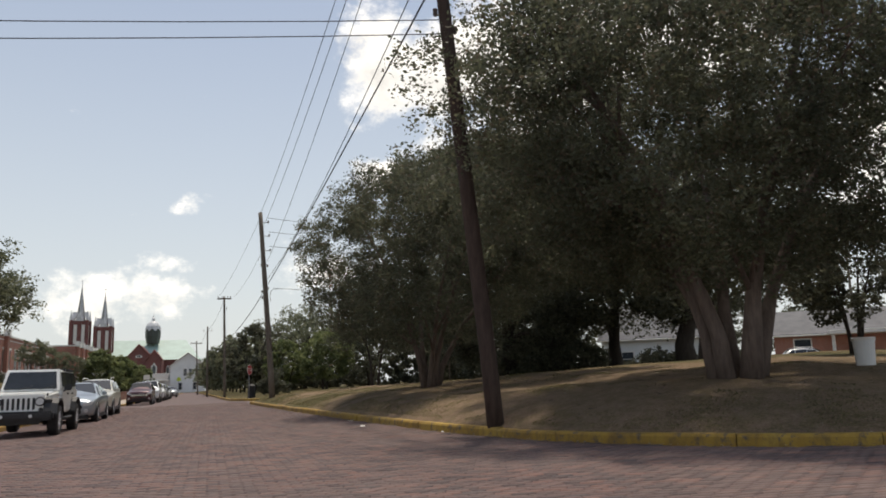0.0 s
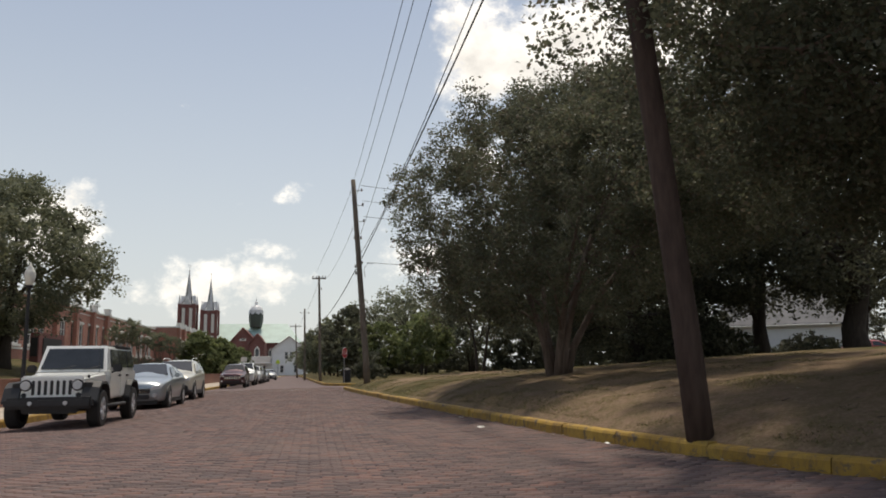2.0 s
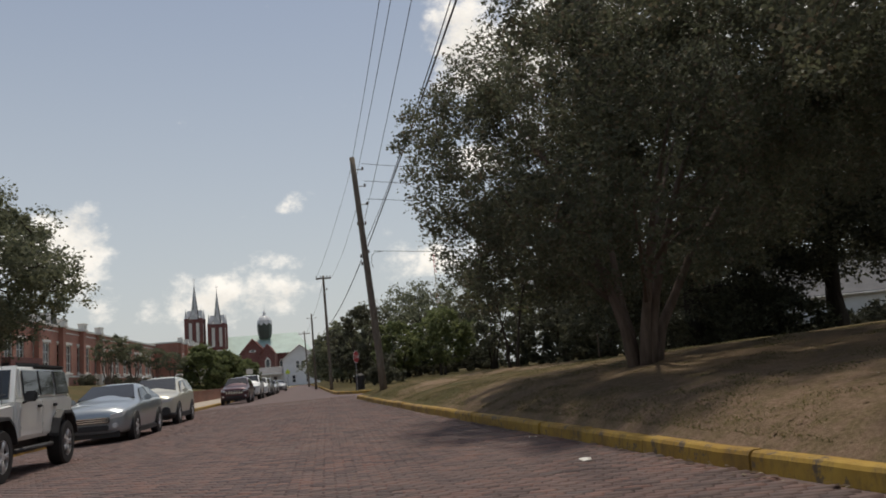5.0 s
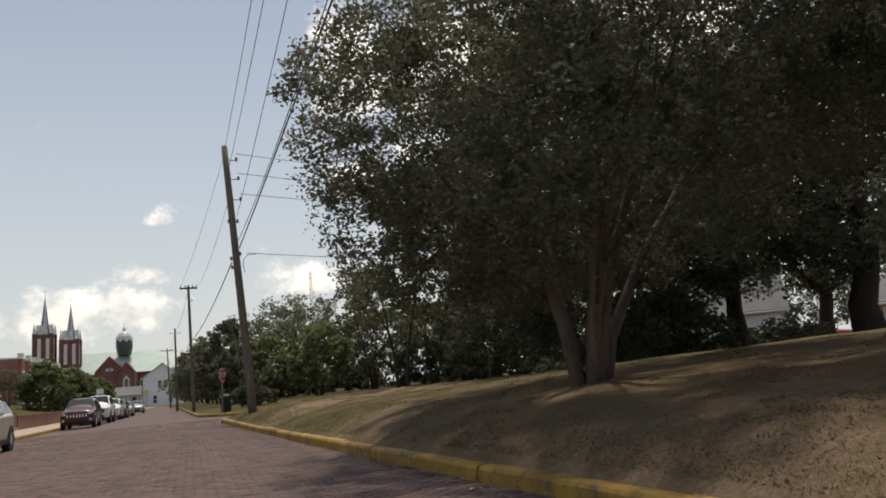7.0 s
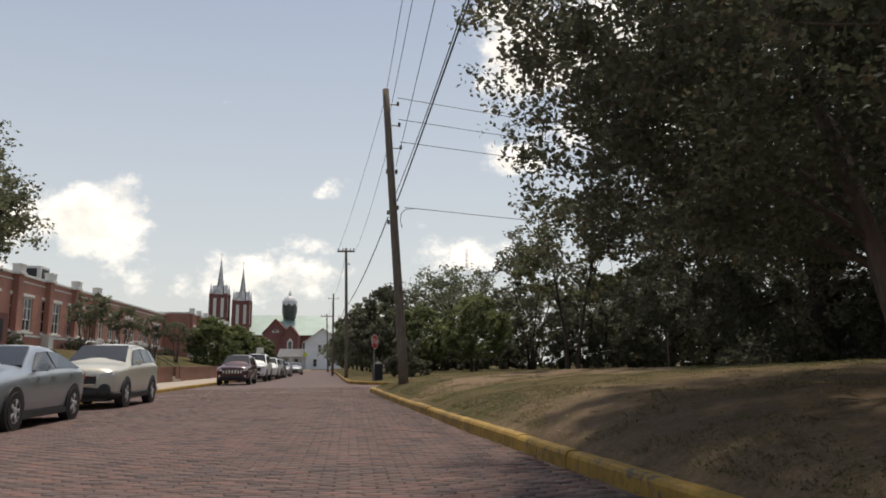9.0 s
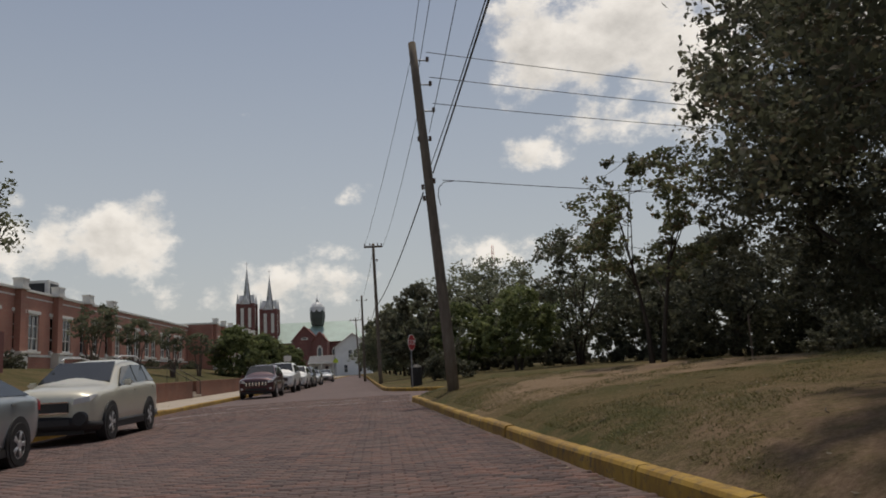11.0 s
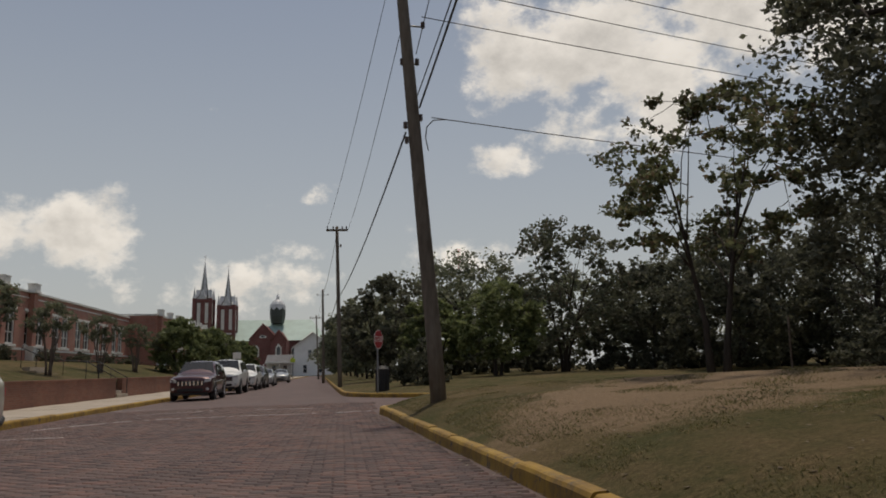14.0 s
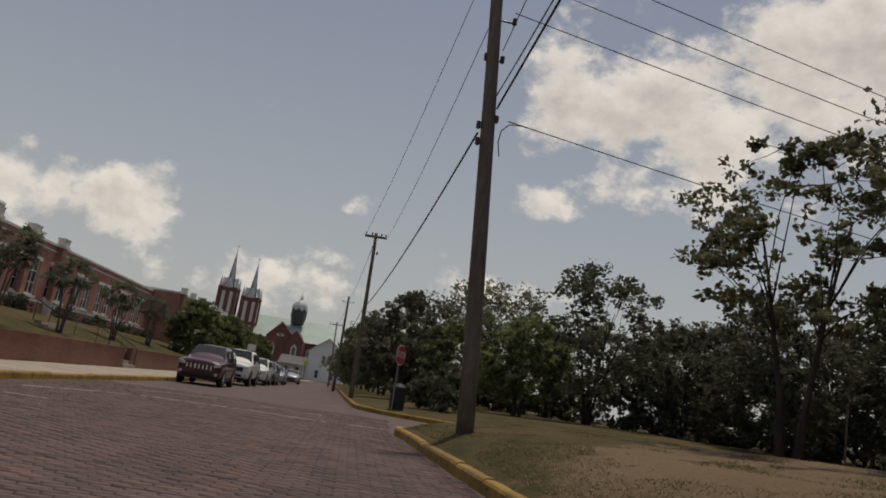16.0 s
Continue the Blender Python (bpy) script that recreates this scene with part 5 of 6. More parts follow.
# a loose cable end hanging by the corner pole
bm = bmesh.new()
q = on(B0, B1, 6.6)
tube(bm, [q + Vector(p) for p in ((0.75, 0.03, -0.02), (0.45, 0.03, -0.04), (0.3, 0.03, -0.2), (0.27, 0.03, -0.45), (0.33, 0.03, -0.75))], [0.012] * 5, 6)
tagged(obj("cable_end", bm, M["wire"]), "loose black cable end hanging beside the pole", "cable")
# a lattice mast far away
mast = thing("radio_mast", pose(62, 560, 0), "thin distant red and white radio mast", "mast")
for k in range(6):
    bm = bmesh.new()
    for a in range(3):
        t = a * 2.094
        tube(bm, [(0.9 * math.cos(t), 0.9 * math.sin(t), 14 * k), (0.9 * math.cos(t), 0.9 * math.sin(t), 14 * k + 14)], [0.16, 0.16], 4)
        for j in range(4):
            tube(bm, [(0.9 * math.cos(t), 0.9 * math.sin(t), 14 * k + 3.5 * j), (0.9 * math.cos(t + 2.094), 0.9 * math.sin(t + 2.094), 14 * k + 3.5 * j + 3.5)], [0.09, 0.09], 4)
    part("mast_section", bm, M["signred"] if k % 2 else M["white"], mast)

# ---- street furniture ----
sg = thing("stop_sign", pose(-0.25, 62.9, FAR(-0.25, 63.2) - 0.02, 0, 0, 62), "red octagonal stop sign on a steel post", "stop sign")
bm = bmesh.new()
box(bm, 0.06, 0.045, 2.75, 0, 0, -0.3)
part("post", bm, M["steel"], sg)
for name, r, y, mat in (("border_plate", 0.405, -0.035, M["white"]), ("face_plate", 0.375, -0.041, M["signred"])):
    bm = bmesh.new()
    cyl(bm, r, r, 0.006, Matrix.Translation((0, y, 2.12)) @ Matrix.Rotation(math.pi / 2, 4, "X") @ Matrix.Rotation(math.pi / 8, 4, "Z"), 8)
    part(name, bm, mat, sg)
cu = bpy.data.curves.new("lettering", "FONT")
cu.body, cu.size, cu.extrude, cu.align_x, cu.align_y = "STOP", 0.32, 0.002, "CENTER", "CENTER"
cu.materials.append(M["white"])
txt = new("lettering", cu)
txt.parent = sg
txt.matrix_local = pose(0, -0.052, 2.12, 90, 0, 0)

bn = thing("litter_bin", pose(-0.05, 63.9, FAR(0.15, 62.6) - 0.03), "black slatted litter bin on the grass by the sign", "litter bin")
bm = bmesh.new()
cyl(bm, 0.24, 0.27, 0.85, Matrix.Translation((0, 0, 0.08)), 20)
cyl(bm, 0.06, 0.06, 0.12, Matrix.Translation((0, 0, -0.02)), 8)
part("drum", bm, M["iron"], bn)
for k in range(16):
    a = 2 * math.pi * k / 16
    bm = bmesh.new()
    box(bm, 0.02, 0.06, 0.84, 0.275 * math.cos(a), 0.275 * math.sin(a), 0.09, rot=(0, 0, math.degrees(a)))
    part("slat", bm, M["blackplastic"], bn)
bm = bmesh.new()
cyl(bm, 0.30, 0.30, 0.04, Matrix.Translation((0, 0, 0.93)), 20)
cyl(bm, 0.29, 0.12, 0.14, Matrix.Translation((0, 0, 0.97)), 20)
part("lid", bm, M["iron"], bn)

ss = thing("school_sign_post", pose(-9.9, 128, 0.1), "yellow-green school crossing sign on a post", "road sign")
bm = bmesh.new()
box(bm, 0.07, 0.05, 2.6, 0, 0, 0)
part("post", bm, M["steel"], ss)
bm = bmesh.new()
prism(bm, [(-0.3, 2.1), (0.3, 2.1), (0.3, 2.45), (0, 2.75), (-0.3, 2.45)], -0.05, -0.03)
part("face_plate", bm, M["signgreen"], ss)
ws = thing("notice_board", pose(-10.6, 92, 0.1), "small white notice on a post beside the street", "sign")
bm = bmesh.new()
box(bm, 0.06, 0.05, 2.6, 0, 0, 0)
part("post", bm, M["steel"], ws)
bm = bmesh.new()
box(bm, 0.62, 0.04, 0.48, 0, -0.05, 2.0, bevel=0.01)
part("face_plate", bm, M["white"], ws)


def street_lamp(x, y):
    root = thing("street_lamp", pose(x, y, -0.02) @ Matrix.Diagonal((0.68, 0.68, 1.03, 1)), "black post lamp with a frosted acorn globe", "street lamp", "street lamps")
    bm = bmesh.new()
    cyl(bm, 0.2, 0.16, 0.5, None, 12)
    cyl(bm, 0.09, 0.06, 2.9, Matrix.Translation((0, 0, 0.45)), 12)
    cyl(bm, 0.13, 0.13, 0.06, Matrix.Translation((0, 0, 3.3)), 12)
    part("post", bm, M["iron"], root)
    bm = bmesh.new()
    prof = [(0.10, 3.36), (0.16, 3.44), (0.20, 3.58), (0.205, 3.68), (0.17, 3.76), (0.12, 3.80), (0.125, 3.83), (0.05, 3.89), (0.015, 3.96)]
    rings = [[bm.verts.new((r * math.cos(math.pi * k / 8), r * math.sin(math.pi * k / 8), z)) for k in range(16)] for r, z in prof]
    for a, b in zip(rings, rings[1:]):
        for k in range(16):
            bm.faces.new((a[k], a[(k + 1) % 16], b[(k + 1) % 16], b[k]))
    bm.faces.new(rings[0][::-1])
    bm.faces.new(rings[-1])
    part("globe", bm, M["globe"], root, smooth=True)


street_lamp(-8.95, 30.4)

# posts and odds and ends on the lawn
pw = thing("lawn_post", pose(13.6, 56.8, 0.9), "thin weathered wooden post standing by the cross street", "post")
bm = bmesh.new()
box(bm, 0.05, 0.05, 1.9, 0, 0, -0.2, bevel=0.01)
box(bm, 0.06, 0.06, 0.4, 0, 0, 1.3, bevel=0.01)
part("post", bm, M["wood"], pw)
tub = thing("white_tub", pose(12.0, 16.8, G(12.0, 16.8) - 0.01), "white round tub standing on the lawn", "tub")
bm = bmesh.new()
cyl(bm, 0.19, 0.22, 0.55, None, 20)
part("tub_body", bm, M["siding"], tub)
bm = bmesh.new()
cyl(bm, 0.235, 0.235, 0.07, Matrix.Translation((0, 0, 0.53)), 20)
part("rim", bm, M["white"], tub)

# ---- parked cars ----


def wheel(parent, x, y, r, wdt, side, rim_mat, spokes=5):
    """A wheel with its axle along x; side: which way its face looks."""
    root = new("wheel")
    root.parent = parent
    root.matrix_local = pose(x, y, r)
    m = Matrix.Rotation(math.pi / 2, 4, "Y")
    bm = bmesh.new()
    prof = [(r * 0.62, -wdt / 2), (r * 0.93, -wdt / 2), (r, -wdt * 0.36), (r, wdt * 0.36), (r * 0.93, wdt / 2), (r * 0.62, wdt / 2)]
    n = 28
    rings = [[bm.verts.new((b, a * math.cos(2 * math.pi * k / n), a * math.sin(2 * math.pi * k / n))) for k in range(n)] for a, b in prof]
    for a, b in zip(rings, rings[1:] + rings[:1]):
        for k in range(n):
            bm.faces.new((a[k], a[(k + 1) % n], b[(k + 1) % n], b[k]))
    bmesh.ops.recalc_face_normals(bm, faces=bm.faces)
    part("tyre", bm, M["rubber"], root, smooth=False)
    bm = bmesh.new()
    s = side * wdt * 0.38
    for a0 in range(spokes):
        t = 2 * math.pi * a0 / spokes
        for d in (-0.12, 0.12):
            tube(bm, [(s, 0.05 * math.cos(t), 0.05 * math.sin(t)), (s, r * 0.6 * math.cos(t + d), r * 0.6 * math.sin(t + d))], [0.032, 0.026], 5)
    cyl(bm, 0.07, 0.06, 0.05, Matrix.Translation((s - side * 0.02, 0, 0)) @ m, 12)
    prof = [(r * 0.58, s - 0.02), (r * 0.64, s - 0.02), (r * 0.64, s + 0.02), (r * 0.58, s + 0.02)]
    rings = [[bm.verts.new((b, a * math.cos(2 * math.pi * k / n), a * math.sin(2 * math.pi * k / n))) for k in range(n)] for a, b in prof]
    for a, b in zip(rings, rings[1:] + rings[:1]):
        for k in range(n):
            bm.faces.new((a[k], a[(k + 1) % n], b[(k + 1) % n], b[k]))
    bmesh.ops.recalc_face_normals(bm, faces=bm.faces)
    part("rim", bm, rim_mat, root)
    bm = bmesh.new()
    cyl(bm, r * 0.6, r * 0.6, 0.03, Matrix.Translation((s - side * 0.07, 0, 0)) @ m, 20)
    part("brake_disc", bm, M["iron"], root)
    return root


def hull(bm, stations):
    """A car's skin from cross-sections: (y, sill z, belt z, half width, top z, half width at the top)."""
    rings = []
    for y, zs, zb, w, zt, wt in stations:
        half = [(0, zs), (w * 0.9, zs), (w * 0.985, zs + 0.09), (w, zs + (zb - zs) * 0.55), (w * 0.985, zb - 0.03), (w * 0.95, zb), (wt, zt - 0.045), (wt * 0.86, zt), (wt * 0.4, zt + 0.025), (0, zt + 0.03)]
        ring = [bm.verts.new((x, y, z)) for x, z in half] + [bm.verts.new((-x, y, z)) for x, z in half[-2:0:-1]]
        rings.append(ring)
    n = len(rings[0])
    for a, b in zip(rings, rings[1:]):
        for k in range(n):
            bm.faces.new((a[k], a[(k + 1) % n], b[(k + 1) % n], b[k]))
    bm.faces.new(rings[0][::-1])
    bm.faces.new(rings[-1])
    bmesh.ops.recalc_face_normals(bm, faces=bm.faces)


def plate(bm, pts, t=0.012):
    """A flat panel with thickness, through corner points, proud along its normal."""
    P = [Vector(p) for p in pts]
    nrm = (P[1] - P[0]).cross(P[-1] - P[0]).normalized()
    a = [bm.verts.new(p + nrm * t) for p in P]
    b = [bm.verts.new(p - nrm * t) for p in P]
    bm.faces.new(a)
    bm.faces.new(b[::-1])
    for k in range(len(P)):
        j = (k + 1) % len(P)
        bm.faces.new((a[k], b[k], b[j], a[j]))
    bmesh.ops.recalc_face_normals(bm, faces=bm.faces)


SEDAN = dict(st=[(-2.41, .30, .66, .62, .71, .52), (-2.28, .22, .76, .80, .83, .64), (-1.95, .20, .86, .89, .93, .72), (-1.2, .20, .93, .915, 1.00, .76), (-.85, .20, .95, .915, 1.03, .76), (-.02, .20, .97, .915, 1.42, .60), (.6, .20, .99, .915, 1.47, .60), (1.15, .20, 1.01, .915, 1.42, .58), (1.95, .22, 1.03, .90, 1.10, .68), (2.3, .3, .98, .82, 1.04, .62), (2.41, .36, .9, .70, .95, .52)],
             cowl=4, rf=5, rr=7, wy=(-1.45, 1.35), r=.33, tw=.22, pillars=(.45,))
SUV = dict(st=[(-2.34, .34, .84, .66, .90, .56), (-2.2, .27, .94, .84, 1.01, .68), (-1.85, .25, 1.01, .92, 1.09, .76), (-1.15, .25, 1.05, .94, 1.14, .78), (-.95, .25, 1.06, .94, 1.15, .78), (-.1, .25, 1.08, .94, 1.62, .67), (.7, .25, 1.10, .94, 1.69, .67), (1.6, .25, 1.14, .94, 1.66, .65), (2.1, .28, 1.13, .91, 1.36, .68), (2.28, .33, 1.02, .86, 1.08, .68), (2.34, .4, .9, .76, .96, .6)],
           cowl=4, rf=5, rr=7, wy=(-1.36, 1.34), r=.36, tw=.24, pillars=(.5, 1.35), cladding=0.17)
BOXY = dict(st=[(-2.3, .36, .86, .74, .93, .66), (-2.22, .30, .94, .88, 1.0, .74), (-1.95, .28, 1.0, .92, 1.06, .78), (-1.1, .28, 1.04, .93, 1.12, .80), (-.8, .28, 1.05, .93, 1.14, .80), (-.15, .28, 1.06, .93, 1.68, .68), (.7, .28, 1.08, .93, 1.74, .68), (1.95, .28, 1.1, .93, 1.71, .67), (2.2, .3, 1.08, .92, 1.3, .74), (2.28, .34, 1.0, .9, 1.08, .74), (2.32, .4, .9, .84, .96, .7)],
            cowl=4, rf=5, rr=7, wy=(-1.35, 1.35), r=.37, tw=.24, pillars=(.4, 1.25))
BIG = dict(st=[(-2.62, .42, .98, .84, 1.06, .74), (-2.52, .36, 1.06, .96, 1.13, .82), (-2.2, .34, 1.12, .99, 1.18, .84), (-1.2, .34, 1.16, 1.0, 1.23, .86), (-.95, .34, 1.17, 1.0, 1.25, .86), (-.3, .34, 1.18, 1.0, 1.87, .74), (.7, .34, 1.2, 1.0, 1.93, .74), (2.2, .34, 1.22, 1.0, 1.9, .73), (2.5, .36, 1.2, .99, 1.4, .8), (2.58, .4, 1.1, .97, 1.2, .8), (2.62, .46, 1.0, .92, 1.06, .78)],
           cowl=4, rf=5, rr=7, wy=(-1.55, 1.5), r=.40, tw=.27, pillars=(.45, 1.5))


def car(name, m, spec, paint, label, slats=0, group="parked cars", lower=True):
    root = thing(name, m, label, "car", group)
    st = spec["st"]
    bm = bmesh.new()
    hull(bm, st)
    body = part("body", bm, paint, root, smooth=True)
    mod = body.modifiers.new("round", "SUBSURF")
    mod.levels = mod.render_levels = 1
    fy, fw = st[0][0], st[1][3]
    c, rf, rr = st[spec["cowl"]], st[spec["rf"]], st[spec["rr"]]
    # windscreen and rear window
    bm = bmesh.new()
    plate(bm, [(-c[5] * 0.95, c[0] + 0.06, c[4] + 0.035), (c[5] * 0.95, c[0] + 0.06, c[4] + 0.035), (rf[5] * 0.9, rf[0] - 0.05, rf[4] - 0.01), (-rf[5] * 0.9, rf[0] - 0.05, rf[4] - 0.01)], 0.03)
    part("windscreen", bm, M["carglass"], root)
    nx = st[spec["rr"] + 1]
    bm = bmesh.new()
    plate(bm, [(rr[5] * 0.86, rr[0] + 0.1, rr[4] - 0.05), (-rr[5] * 0.86, rr[0] + 0.1, rr[4] - 0.05), (-nx[5] * 0.85, nx[0] - 0.06, nx[4] + 0.03), (nx[5] * 0.85, nx[0] - 0.06, nx[4] + 0.03)], 0.03)
    part("rear_window", bm, M["carglass"], root)
    # side windows between the pillars

    def side(y, u):
        k = max(i for i in range(len(st) - 1) if st[i][0] <= y)
        t = (y - st[k][0]) / (st[k + 1][0] - st[k][0])
        g = [a + (b - a) * t for a, b in zip(st[k], st[k + 1])]
        return (g[3] * 0.95 + (g[5] - g[3] * 0.95) * u, y, g[2] + (g[4] - 0.045 - g[2]) * u)

    y0, y1 = c[0] + 0.12, nx[0] - 0.12
    cuts = [y0] + list(spec["pillars"]) + [y1]
    for sgn in (-1, 1):
        for a, b in zip(cuts, cuts[1:]):
            a, b = a + 0.035, b - 0.035
            ta, tb = max(a, rf[0] + 0.02), min(b, rr[0] + 0.02)
            if tb < ta:
                ta = tb = (a + b) / 2
            q = [side(a, 0.10), side(b, 0.10), side(tb, 0.86), side(ta, 0.86)]
            bm = bmesh.new()
            plate(bm, [(sgn * (x + 0.006), y, z) for x, y, z in q], 0.010)
            part("side_window", bm, M["carglass"], root)
        bm = bmesh.new()
        mx = side(y0 + 0.3, 0.05)
        box(bm, 0.2, 0.12, 0.14, sgn * (mx[0] + 0.12), y0 + 0.3, mx[2] + 0.01, bevel=0.04)
        part("mirror", bm, paint, root)
        for yy in [spec["pillars"][0] - 0.22, spec["pillars"][-1] + 0.35 if len(spec["pillars"]) > 1 else spec["pillars"][0] + 0.75]:
            hx = side(yy, 0.0)
            bm = bmesh.new()
            box(bm, 0.03, 0.2, 0.035, sgn * (hx[0] + 0.035), yy, hx[2] - 0.12, bevel=0.01)
            part("door_handle", bm, M["chrome"] if not lower else paint, root)
        # headlight, wrapped round the corner
        h0, h1, h2 = st[0], st[1], st[2]
        bm = bmesh.new()
        zt = h1[2]
        plate(bm, [(sgn * h0[3] * 0.80, h0[0] - 0.012, zt - 0.17), (sgn * h1[3] * 0.96, h1[0] - 0.012, zt - 0.12), (sgn * (h2[3] * 0.93), h2[0] - 0.10, zt + 0.02), (sgn * h1[3] * 0.93, h1[0] - 0.012, zt - 0.01), (sgn * h0[3] * 0.82, h0[0] - 0.012, zt - 0.06)][::sgn], 0.03)
        part("headlight", bm, M["lamp"], root)
        bm = bmesh.new()
        cyl(bm, 0.07, 0.06, 0.06, Matrix.Translation((sgn * h0[3] * 0.98, h0[0] + 0.06, st[0][1] + 0.13)) @ Matrix.Rotation(math.pi / 2, 4, "X"), 14)
        part("fog_lamp", bm, M["lamp"], root)
        # tail lamp
        e0, e1 = st[-1], st[-2]
        bm = bmesh.new()
        box(bm, 0.22, 0.14, 0.2, sgn * (e1[3] - 0.12), e1[0] - 0.02, e1[2] - 0.22, bevel=0.03)
        part("tail_lamp", bm, M["signred"], root)
    # grille, bumper and lower skirt
    z0 = st[0][1]
    bm = bmesh.new()
    gw, gz0, gz1 = st[0][3] * (0.68 if "cladding" in spec else 0.78), z0 + (st[0][2] - z0) * 0.55, st[0][2] - 0.02
    box(bm, gw * 2, 0.05, gz1 - gz0, 0, fy - 0.012, gz0, bevel=0.015)
    grille = part("grille", bm, M["blackplastic"], root)
    if "cladding" in spec:
        bm = bmesh.new()
        for zz in (gz0 - 0.012, gz1 - 0.012):
            box(bm, gw * 2.05, 0.04, 0.026, 0, fy - 0.035, zz, bevel=0.008)
        part("grille_surround", bm, M["chrome"], root)
        for sgn in (-1, 1):
            bm = bmesh.new()
            cyl(bm, 0.15, 0.13, 0.10, Matrix.Translation((sgn * st[0][3] * 0.98, fy + 0.085, z0 + 0.15)) @ Matrix.Rotation(math.pi / 2, 4, "X"), 16)
            part("fog_housing", bm, M["blackplastic"], root)
    for k in range(slats or (0 if "cladding" in spec else 3)):
        bm = bmesh.new()
        if slats:
            box(bm, gw * 2 / slats * 0.45, 0.03, gz1 - gz0 - 0.02, -gw + gw * 2 * (k + 0.5) / slats, fy - 0.04, gz0 + 0.01, bevel=0.008)
        else:
            box(bm, gw * 1.96, 0.03, 0.022, 0, fy - 0.04, gz0 + (gz1 - gz0) * (k + 0.5) / 3, bevel=0.006)
        part("grille_bar", bm, M["chrome"], grille)
    bm = bmesh.new()
    box(bm, st[0][3] * 1.5, 0.06, 0.13, 0, fy - 0.012, z0 + 0.02, bevel=0.02)
    part("lower_intake", bm, M["blackplastic"], root)
    if lower:
        w = st[4][3]
        for sgn in (-1, 1):
            bm = bmesh.new()
            box(bm, 0.03, spec["wy"][1] - spec["wy"][0] - spec["r"] * 2, 0.12, sgn * (w * 0.985), (spec["wy"][0] + spec["wy"][1]) / 2, st[4][1] - 0.02, bevel=0.01)
            part("sill_trim", bm, M["blackplastic"], root)
    if "cladding" in spec:
        bm = bmesh.new()
        c_h = spec["cladding"]
        hull(bm, [(g[0] * 1.004, g[1] - 0.02, g[1] + c_h, g[3] * 1.012, g[1] + c_h + 0.01, g[3] * 0.9) for g in st])
        part("cladding", bm, M["blackplastic"], root, smooth=True)
        for sgn in (-1, 1):
            bm = bmesh.new()
            tube(bm, [(sgn * 0.6, -0.05, 1.68), (sgn * 0.62, 0.2, 1.76), (sgn * 0.62, 1.2, 1.77), (sgn * 0.58, 1.6, 1.72)], [0.02] * 4, 6)
            part("roof_rail", bm, M["alloy"], root)
    # wheels in dark arches
    w = st[4][3]
    for wy in spec["wy"]:
        for sgn in (-1, 1):
            bm = bmesh.new()
            cyl(bm, spec["r"] * 1.17, spec["r"] * 1.17, 0.16, Matrix.Translation((sgn * (w - 0.07), wy, spec["r"] + 0.02)) @ Matrix.Rotation(sgn * math.pi / 2, 4, "Y") @ Matrix.Translation((0, 0, -0.08)), 28)
            part("wheel_arch", bm, M["blackplastic"], root)
            wheel(root, sgn * (w - spec["tw"] / 2 + 0.022), wy, spec["r"], spec["tw"], sgn, M["alloy"])
    bm = bmesh.new()
    box(bm, w * 1.5, st[-2][0] - st[1][0], 0.18, 0, 0, st[4][1] - 0.06)
    part("underbody", bm, M["iron"], root)
    return root


HEAD = 2.35          # the cars stand along the kerb


